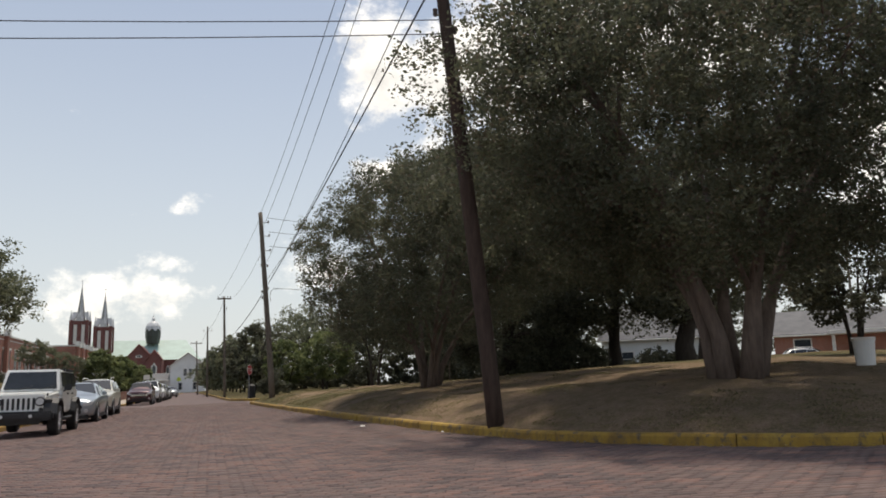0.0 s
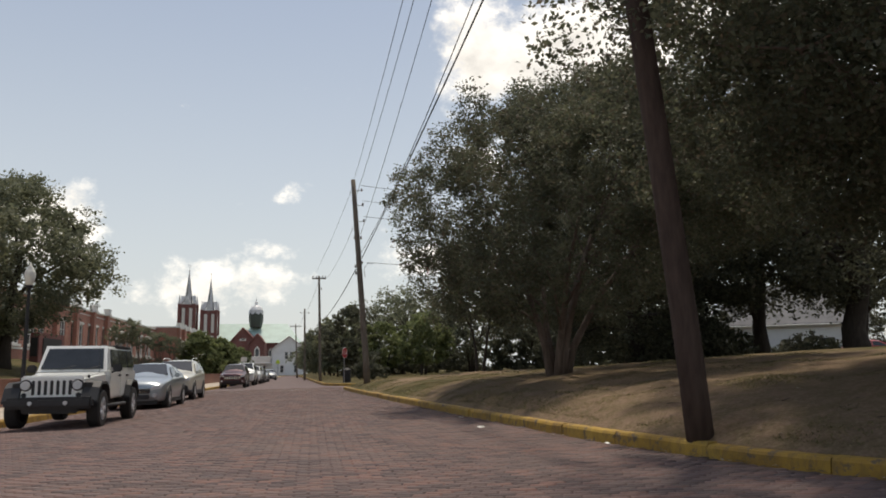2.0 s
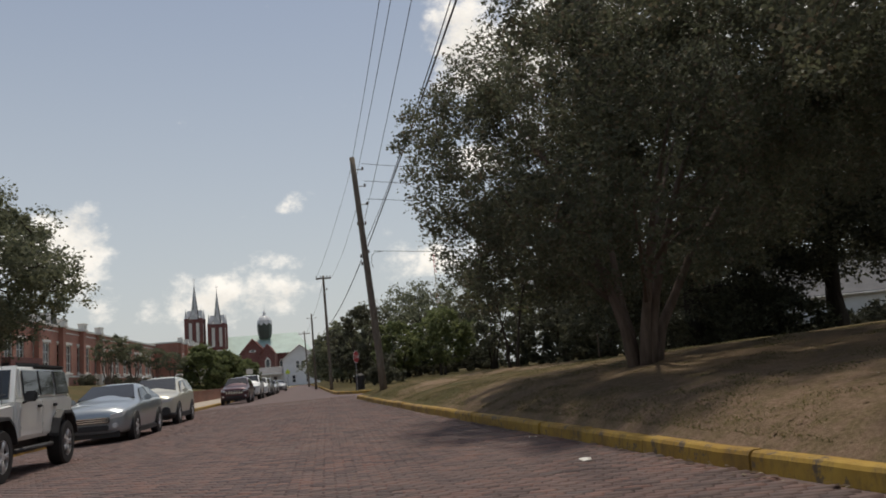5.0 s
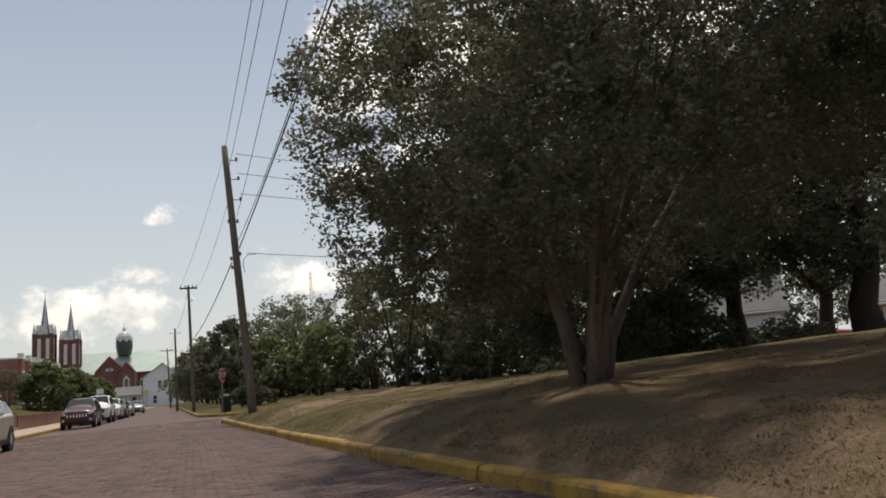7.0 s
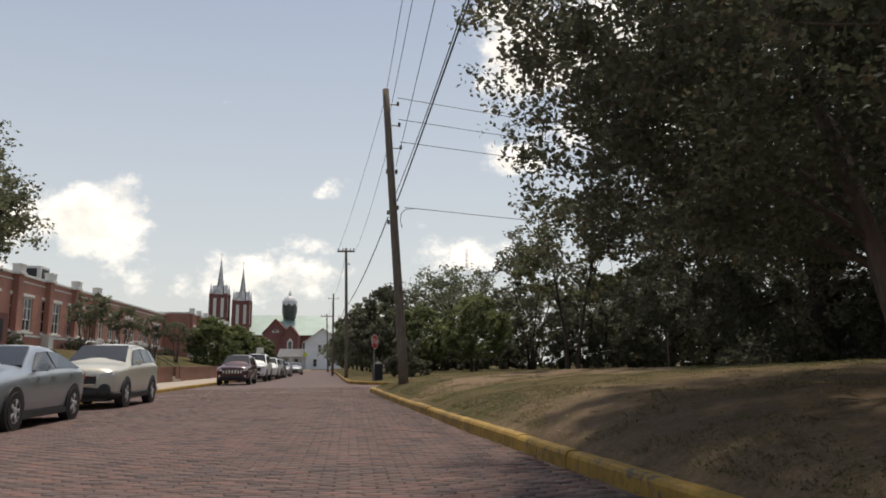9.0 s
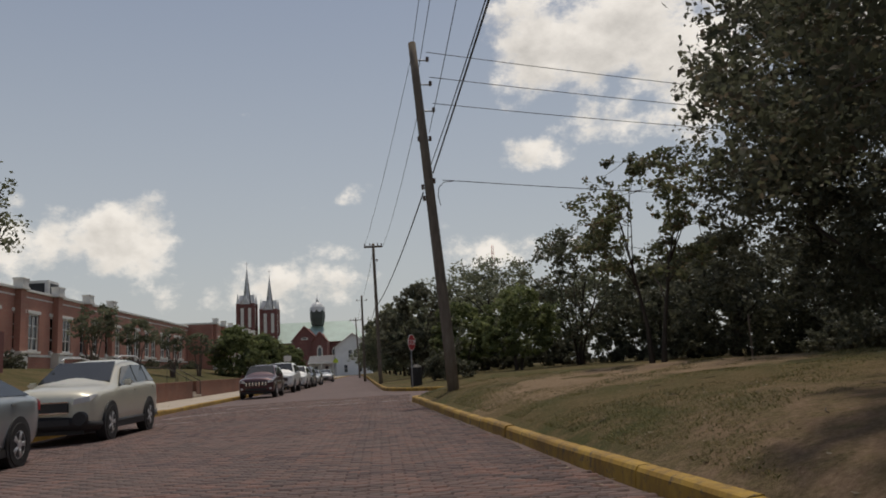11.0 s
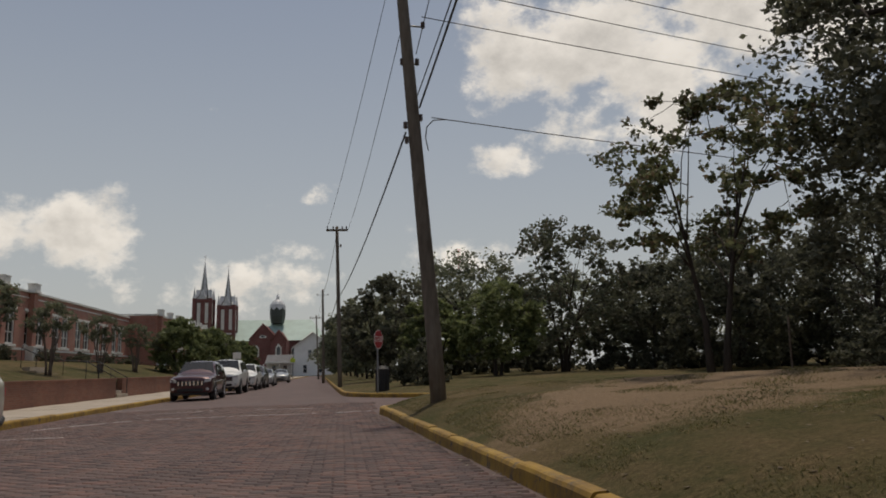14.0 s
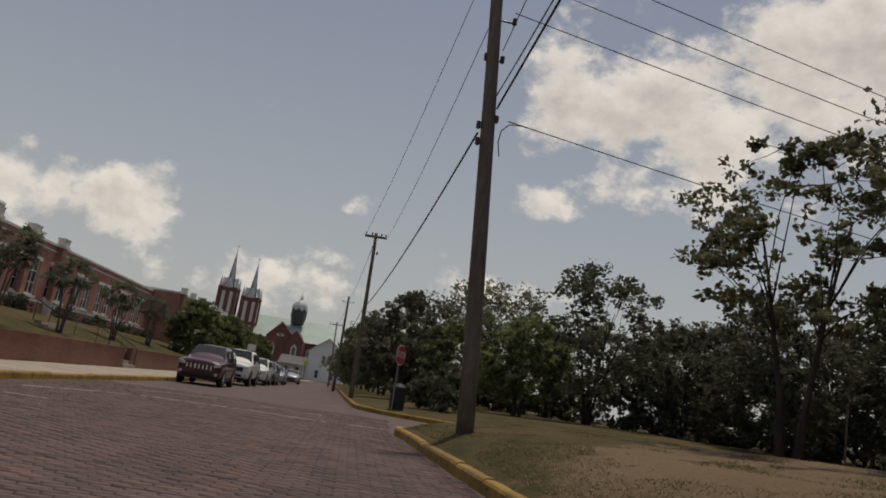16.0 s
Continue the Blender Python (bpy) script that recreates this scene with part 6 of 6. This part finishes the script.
def jeep(m):
    """A boxy four-door off-roader."""
    root = thing("off_roader", m, "white four-door off-roader with black fender flares, parked at the kerb", "car", "parked cars")
    P, K = M["paint_white"], M["blackplastic"]
    bm = bmesh.new()
    # tub with flat sides, slightly narrower bonnet that tapers to the grille
    box(bm, 1.56, 2.75, 0.66, 0, 0.82, 0.56, bevel=0.035)
    part("body", bm, P, root)
    bm = bmesh.new()
    vs = [bm.verts.new(p) for p in ((-.58, -1.86, .60), (.58, -1.86, .60), (.58, -1.86, 1.06), (-.58, -1.86, 1.06), (-.74, -.56, .60), (.74, -.56, .60), (.74, -.56, 1.17), (-.74, -.56, 1.17))]
    for f in ((0, 1, 2, 3), (5, 4, 7, 6), (3, 2, 6, 7), (1, 5, 6, 2), (4, 0, 3, 7), (4, 5, 1, 0)):
        bm.faces.new([vs[k] for k in f])
    bmesh.ops.bevel(bm, geom=bm.edges[:], offset=0.045, segments=3, affect="EDGES")
    bonnet = part("bonnet", bm, P, root)
    for s in (-1, 1):
        bm = bmesh.new()
        box(bm, 0.05, 0.05, 0.07, s * 0.6, -1.5, 1.04, bevel=0.01)
        part("bonnet_latch", bm, K, bonnet)
    bm = bmesh.new()
    box(bm, 1.22, 0.09, 0.50, 0, -1.90, 0.60, bevel=0.035)
    grille = part("grille_panel", bm, P, root)
    for k in range(7):
        bm = bmesh.new()
        box(bm, 0.062, 0.03, 0.30, -0.36 + 0.12 * k, -1.945, 0.70, bevel=0.012)
        part("grille_slot", bm, K, grille)
    for s in (-1, 1):
        bm = bmesh.new()
        cyl(bm, 0.125, 0.12, 0.04, Matrix.Translation((s * 0.505, -1.92, 0.90)) @ Matrix.Rotation(math.pi / 2, 4, "X"), 24)
        part("headlight_ring", bm, M["iron"], root)
        bm = bmesh.new()
        cyl(bm, 0.098, 0.09, 0.06, Matrix.Translation((s * 0.505, -1.935, 0.90)) @ Matrix.Rotation(math.pi / 2, 4, "X"), 24)
        part("headlight", bm, M["lamp"], root)
        bm = bmesh.new()
        cyl(bm, 0.05, 0.045, 0.04, Matrix.Translation((s * 0.53, -1.94, 0.70)) @ Matrix.Rotation(math.pi / 2, 4, "X"), 14)
        part("indicator", bm, M["blackplastic"], root)
    # bumper with fog lamps
    bm = bmesh.new()
    box(bm, 1.72, 0.22, 0.24, 0, -2.05, 0.42, bevel=0.06)
    box(bm, 1.1, 0.1, 0.14, 0, -1.98, 0.32, bevel=0.03)
    bumper = part("front_bumper", bm, K, root)
    for s in (-1, 1):
        bm = bmesh.new()
        cyl(bm, 0.045, 0.04, 0.03, Matrix.Translation((s * 0.34, -2.155, 0.54)) @ Matrix.Rotation(math.pi / 2, 4, "X"), 14)
        part("fog_lamp", bm, M["lamp"], bumper)
    bm = bmesh.new()
    box(bm, 1.7, 0.2, 0.22, 0, 2.28, 0.45, bevel=0.05)
    part("rear_bumper", bm, K, root)
    # windscreen frame, glass
    bm = bmesh.new()
    lo, hi = (-0.56, 1.17), (-0.24, 1.76)
    plate(bm, [(-.74, lo[0], lo[1]), (.74, lo[0], lo[1]), (.66, hi[0], hi[1]), (-.66, hi[0], hi[1])], 0.025)
    part("windscreen_frame", bm, P, root)
    bm = bmesh.new()
    plate(bm, [(-.66, lo[0] - .01, lo[1] + .07), (.66, lo[0] - .01, lo[1] + .07), (.59, hi[0] - .04, hi[1] - .07), (-.59, hi[0] - .04, hi[1] - .07)], 0.03)
    part("windscreen", bm, M["carglass"], root)
    for s in (-0.3, 0.25):
        bm = bmesh.new()
        tube(bm, [(s, lo[0] - 0.05, lo[1] + 0.06), (s + 0.36, lo[0] + 0.0, lo[1] + 0.14)], [0.012, 0.01], 5)
        part("wiper", bm, K, root)
    # hard top and cabin
    bm = bmesh.new()
    vs = [bm.verts.new((x, y, z)) for x, y, z in ((-.745, -.30, 1.2), (.745, -.30, 1.2), (.745, 2.16, 1.2), (-.745, 2.16, 1.2), (-.66, -.22, 1.76), (.66, -.22, 1.76), (.66, 2.06, 1.76), (-.66, 2.06, 1.76))]
    for f in ((3, 2, 1, 0), (4, 5, 6, 7), (0, 1, 5, 4), (1, 2, 6, 5), (2, 3, 7, 6), (3, 0, 4, 7)):
        bm.faces.new([vs[k] for k in f])
    bmesh.ops.bevel(bm, geom=bm.edges[:], offset=0.04, segments=3, affect="EDGES")
    part("cabin", bm, P, root)
    bm = bmesh.new()
    box(bm, 1.38, 1.5, 0.07, 0, 1.32, 1.73, bevel=0.03)
    part("soft_roof", bm, K, root)
    for s in (-1, 1):
        for y0, y1, ty0 in ((-.20, .50, -.13), (.60, 1.26, .60), (1.40, 2.06, 1.40)):
            bm = bmesh.new()
            plate(bm, [(s * .757, y0, 1.27), (s * .757, y1, 1.27), (s * .690, y1 - (.06 if y1 > 2 else 0), 1.69), (s * .690, ty0, 1.69)], 0.012)
            part("side_window", bm, M["carglass"], root)
        for y0, y1 in ((-.46, .53), (.57, 1.30)):
            bm = bmesh.new()
            box(bm, 0.02, y1 - y0, 0.56, s * 0.785, (y0 + y1) / 2, 0.62, bevel=0.008)
            door = part("door", bm, P, root)
            bm = bmesh.new()
            box(bm, 0.035, 0.17, 0.05, s * 0.81, y1 - 0.15, 1.06, bevel=0.01)
            part("door_handle", bm, K, door)
            for hz in (0.75, 1.05):
                bm = bmesh.new()
                box(bm, 0.03, 0.09, 0.05, s * 0.80, y0 + 0.03, hz, bevel=0.008)
                part("hinge", bm, P, door)
        bm = bmesh.new()
        box(bm, 0.2, 0.1, 0.17, s * 0.92, -0.36, 1.17, bevel=0.03)
        tube(bm, [(s * 0.78, -0.36, 1.15), (s * 0.9, -0.36, 1.2)], [0.02, 0.02], 6)
        part("mirror", bm, K, root)
        # flares: a bent strip over each wheel
        for wy in (-1.475, 1.475):
            bm = bmesh.new()
            arc = [(wy - 0.55, 0.62), (wy - 0.42, 0.88), (wy - 0.22, 1.0), (wy + 0.22, 1.0), (wy + 0.42, 0.88), (wy + 0.55, 0.62)]
            rings = []
            for y, z in arc:
                rings.append([bm.verts.new((s * a, y, z + b)) for a, b in ((0.60, 0), (0.93, -0.035), (0.935, -0.09), (0.60, -0.06))])
            for a, b in zip(rings, rings[1:]):
                for k in range(4):
                    bm.faces.new((a[k], a[(k + 1) % 4], b[(k + 1) % 4], b[k]))
            bm.faces.new(rings[0])
            bm.faces.new(rings[-1][::-1])
            bmesh.ops.recalc_face_normals(bm, faces=bm.faces)
            part("fender_flare", bm, K, root)
            bm = bmesh.new()
            box(bm, 0.24, 0.86, 0.5, s * 0.66, wy, 0.45, bevel=0.02)
            part("wheel_arch", bm, M["iron"], root)
            wheel(root, s * 0.80, wy, 0.395, 0.255, s, M["alloy"], 5)
        bm = bmesh.new()
        tube(bm, [(s * 0.84, -0.85, 0.42), (s * 0.84, 0.85, 0.42)], [0.04, 0.04], 8)
        part("side_step", bm, K, root)
        bm = bmesh.new()
        box(bm, 0.13, 0.06, 0.26, s * 0.70, 2.2, 0.78, bevel=0.02)
        part("tail_lamp", bm, M["signred"], root)
    bm = bmesh.new()
    box(bm, 1.1, 3.6, 0.2, 0, 0.1, 0.40)
    for wy in (-1.475, 1.475):
        tube(bm, [(-0.7, wy, 0.395), (0.7, wy, 0.395)], [0.05, 0.05], 8)
    part("chassis", bm, M["iron"], root)
    spare = wheel(root, 0, 0, 0.395, 0.24, 1, M["alloy"])
    spare.name = "spare_wheel"
    spare.matrix_local = pose(0, 2.34, 1.0, 0, 0, 90)
    bm = bmesh.new()
    tube(bm, [(0.62, -0.75, 1.14), (0.62, -0.75, 1.95)], [0.006, 0.003], 5)
    part("aerial", bm, K, root)
    return root


jeep(pose(-6.55, 27.35, -0.10, 0, 0, HEAD))
car("sedan_car", pose(-7.05, 36.3, -0.10, 0, 0, HEAD), SEDAN, M["paint_silver"], "silver-blue saloon car with chrome grille parked at the kerb", lower=True)
car("suv_car", pose(-7.62, 43.75, -0.10, 0, 0, HEAD), SUV, M["paint_cream"], "cream crossover car with dark sills parked at the kerb")
car("suv_car", pose(-8.45, 69.0, -0.11, 0, 0, HEAD), BOXY, M["paint_maroon"], "dark maroon off-roader with a slatted chrome grille, parked", slats=7)
car("suv_car", pose(-8.85, 78.2, -0.11, 0, 0, HEAD), BIG, M["paint_white"], "large white off-roader parked behind the maroon one", lower=False)
car("suv_car", pose(-9.15, 87.0, -0.11, 0, 0, HEAD), BOXY, M["paint_white"], "white off-roader parked along the school kerb")
car("suv_car", pose(-9.4, 93.0, -0.11, 0, 0, HEAD), SUV, M["paint_dark"], "dark crossover car parked along the school kerb")
car("sedan_car", pose(-9.75, 101.5, -0.11, 0, 0, HEAD), SEDAN, M["paint_grey"], "silver saloon car parked along the school kerb")
car("sedan_car", pose(-10.4, 120, -0.11, 0, 0, HEAD), SEDAN, M["paint_grey"], "pale silver saloon car far up the street")
car("suv_car", pose(42.6, 54.6, G(42.6, 54.6) + 0.13, 0, 0, 60), SUV, M["paint_grey"], "silver crossover car on the side street", group="cars beyond the park")
car("sedan_car", pose(38.0, 59.5, G(38, 59.5) + 0.13, 0, 0, 60), SEDAN, M["redcar"], "red saloon car on the side street", group="cars beyond the park")
for k, (x, y, pm) in enumerate(((24, 96.0, "paint_white"), (36, 93.5, "paint_white"), (12, 97.5, "paint_grey"), (47, 91, "paint_grey"))):
    car("sedan_car", pose(x, y, FAR(x, y) + 0.05, 0, 0, 84), SEDAN, M[pm], "pale saloon car glimpsed behind the far park trees", group="cars beyond the park")

# ---- the lawn's blades, fallen leaves and scraps ----
rs = np.random.RandomState(21)


def kerb_x(y):
    pts = [p for p in PARK_KERB if p[0] < 12 and p[1] < 51.5]
    return np.interp(y, [p[1] for p in pts], [p[0] for p in pts])


def on_lawn(n, reach, y0, y1, seed):
    """Random places on the park lawn within reach of the kerb."""
    r = np.random.RandomState(seed)
    y = r.uniform(y0, y1, n)
    x = kerb_x(y) + 0.32 + reach * r.uniform(0, 1, n) ** 1.4
    return x, y, park_height(x, y), r


def patchy(x, y):
    return np.array([noise.noise(Vector((a * 0.55, b * 0.55, 4.0))) + 0.5 * noise.noise(Vector((a * 1.9, b * 1.9, 9.0))) for a, b in zip(x, y)])


x, y, z, r = on_lawn(170000, 9.0, 10.4, 51, 31)
shade = (np.hypot(x - 9.8, y - 18.9) < 6.5) | (np.hypot(x - 5.2, y - 27.5) < 5.5)
keep = patchy(x, y) > np.where(shade, 0.08, -0.12)
x, y, z = x[keep], y[keep], z[keep]
n = len(x)
a, h, w = r.uniform(0, 2 * math.pi, n), r.uniform(0.010, 0.028, n), r.uniform(0.004, 0.010, n)
lean_x, lean_y = r.normal(0, 0.03, n), r.normal(0, 0.03, n)
V = np.stack([np.stack([x - w * np.cos(a), y - w * np.sin(a), z - 0.01], 1), np.stack([x + w * np.cos(a), y + w * np.sin(a), z - 0.01], 1), np.stack([x + lean_x, y + lean_y, z + h], 1)], 1).reshape(-1, 3)
tagged(raw("grass", V, np.arange(3 * n).reshape(n, 3), M["blade"]), "short patchy summer grass blades on the park lawn", "grass", kind="stuff")


def litter(name, x, y, z, size, seed, label):
    r = np.random.RandomState(seed)
    n = len(x)
    a, ln = r.uniform(0, 2 * math.pi, n), size * r.uniform(0.6, 1.5, n)
    c, s = np.cos(a), np.sin(a)
    up = r.uniform(0.003, 0.014, (n, 4))
    P = []
    for k, (u, v) in enumerate(((-0.5, 0), (0, 0.28), (0.5, 0), (0, -0.28))):
        P.append(np.stack([x + ln * (u * c - v * s), y + ln * (u * s + v * c), z + up[:, k]], 1))
    tagged(raw(name, np.stack(P, 1).reshape(-1, 3), np.arange(4 * n).reshape(n, 4), M["litter"]), label, "leaves", kind="stuff")


x, y, z, r = on_lawn(1600, 8.0, 11.5, 50, 33)
litter("fallen_leaves", x, y, z, 0.055, 34, "dry brown leaves scattered over the lawn")
r = np.random.RandomState(36)
y = 10.5 + 40 * r.uniform(0, 1, 520) ** 1.3
x = kerb_x(y) - 0.03 - np.abs(r.normal(0, 0.16, 520))
litter("gutter_leaves", x, y, np.full(520, 0.006), 0.06, 37, "dry leaves and dust gathered along the gutter")
r = np.random.RandomState(38)
y = r.uniform(3, 40, 160)
x = -6.0 + r.uniform(0, 1, 160) * (kerb_x(np.maximum(y, 10.3)) + 5.5)
litter("street_leaves", x, y, 0.008 - crown_drop(x, y), 0.05, 39, "a few dry leaves lying on the bricks")
# fallen twigs
bm = bmesh.new()
rng = random.Random(41)
for _ in range(70):
    yy = rng.uniform(11, 40)
    xx = float(kerb_x(yy)) + rng.uniform(0.5, 6)
    t, ln = rng.uniform(0, 6.28), rng.uniform(0.1, 0.32)
    P = [(xx + ln * k * math.cos(t + 0.2 * k), yy + ln * k * math.sin(t + 0.2 * k)) for k in (0, 0.5, 1)]
    tube(bm, [(px, py, gz(px, py) + 0.015) for px, py in P], [0.006, 0.005, 0.002], 4)
tagged(obj("fallen_twigs", bm, M["barkdark"]), "small dry twigs lying on the lawn", "twigs", kind="stuff")
# scraps of paper by the kerb
for sx, sy, sr in ((1.9, 21.6, 0.06), (2.0, 24.4, 0.05), (3.0, 18.3, 0.045)):
    bm = bmesh.new()
    g = [[bm.verts.new(((i - 1.5) * sr * 0.7, (j - 1) * sr * 0.6, 0.012 + 0.03 * rng.random())) for i in range(4)] for j in range(3)]
    for r0, r1 in zip(g, g[1:]):
        for k in range(3):
            bm.faces.new((r0[k], r0[k + 1], r1[k + 1], r1[k]))
    ob = obj("paper_scrap", bm, M["white"])
    ob.matrix_world = pose(sx, sy, 0.0, 0, 0, sx * 90)
    tagged(ob, "crumpled white paper scrap in the gutter", "litter", "paper scraps")

# ---- the street's bricks ----
BW, BH, JOINT = 0.228, 0.098, 0.012


def brick_rows(y0, y1):
    """Centres of all bricks between the kerbs, course by course in running bond."""
    out = []
    k = 0
    yy = y0
    while yy < y1:
        a = left_kerb(yy) + 0.02
        b = float(kerb_x(yy)) - 0.02 if yy > 10.25 else 7.5
        b = min(b, 7.5)
        xs = np.arange(a + (0.12 if k % 2 else 0), b - 0.1, BW + JOINT)
        out.append(np.stack([xs, np.full(len(xs), yy), np.full(len(xs), k)], 1))
        yy += BH + JOINT
        k += 1
    return np.concatenate(out)


B = brick_rows(3.6, 58.0)
rb = np.random.RandomState(51)
single = (B[:, 0] > -1.45) & (B[:, 0] < 0.75) & (B[:, 1] > 5.2) & (B[:, 1] < 8.6)
rest = B[~single]
n = len(rest)
cx, cy = rest[:, 0] + rb.normal(0, 0.0015, n), rest[:, 1] + rb.normal(0, 0.0015, n) + 0.012 * np.sin(rest[:, 0] * 0.9 + rest[:, 1] * 0.05)
fall = crown_drop(rest[:, 0], rest[:, 1])
dip = 0.006 * np.sin(rest[:, 0] * 1.7 + rest[:, 1] * 0.6) * np.sin(rest[:, 1] * 1.1) + rb.normal(0, 0.002, n) - fall
hw, hh = BW / 2 * rb.uniform(0.96, 1.0, n), BH / 2 * rb.uniform(0.95, 1.0, n)
tx, ty = rb.normal(0, 0.012, n), rb.normal(0, 0.012, n)
P = []
for lvl, ins in ((0, 0.0), (1, 0.007)):
    for sx, sy in ((-1, -1), (1, -1), (1, 1), (-1, 1)):
        ox, oy = sx * (hw - ins), sy * (hh - ins)
        P.append(np.stack([cx + ox, cy + oy, (dip + tx * ox + ty * oy) if lvl else -0.03 - fall], 1))
V = np.stack(P, 1).reshape(-1, 3)
base = (np.arange(n) * 8)[:, None]
F = np.concatenate([base + np.array(f) for f in ((4, 5, 6, 7), (0, 1, 5, 4), (1, 2, 6, 5), (2, 3, 7, 6), (3, 0, 4, 7))])
paving = raw("paving", V, F, M["brick"], road)
paving["kind"] = "stuff"
paving["label"] = "worn red paving bricks laid in running bond"
kinds = []
for k in range(4):
    bm = bmesh.new()
    t1, t2 = random.Random(60 + k).uniform(-0.015, 0.015), random.Random(70 + k).uniform(-0.02, 0.02)
    lo = [bm.verts.new((sx * BW / 2 * 0.98, sy * BH / 2 * 0.97, -0.03)) for sx, sy in ((-1, -1), (1, -1), (1, 1), (-1, 1))]
    hi = [bm.verts.new((sx * (BW / 2 * 0.98 - 0.007), sy * (BH / 2 * 0.97 - 0.007), t1 * sx * BW / 2 + t2 * sy * BH / 2)) for sx, sy in ((-1, -1), (1, -1), (1, 1), (-1, 1))]
    bm.faces.new(hi)
    for i in range(4):
        bm.faces.new((lo[i], lo[(i + 1) % 4], hi[(i + 1) % 4], hi[i]))
    me = bpy.data.meshes.new("brick")
    bm.to_mesh(me)
    bm.free()
    me.materials.append(M["brick"])
    kinds.append(me)
for i, (bx, by, row_no) in enumerate(B[single]):
    ob = new("brick", kinds[(i * 7 + int(row_no)) % 4])
    ob.parent = road
    ob.location = (bx, by + 0.012 * math.sin(bx * 0.9 + by * 0.05), 0.006 * math.sin(bx * 1.7 + by * 0.6) * math.sin(by * 1.1) + rb.normal(0, 0.0015) - float(crown_drop(bx, by)))
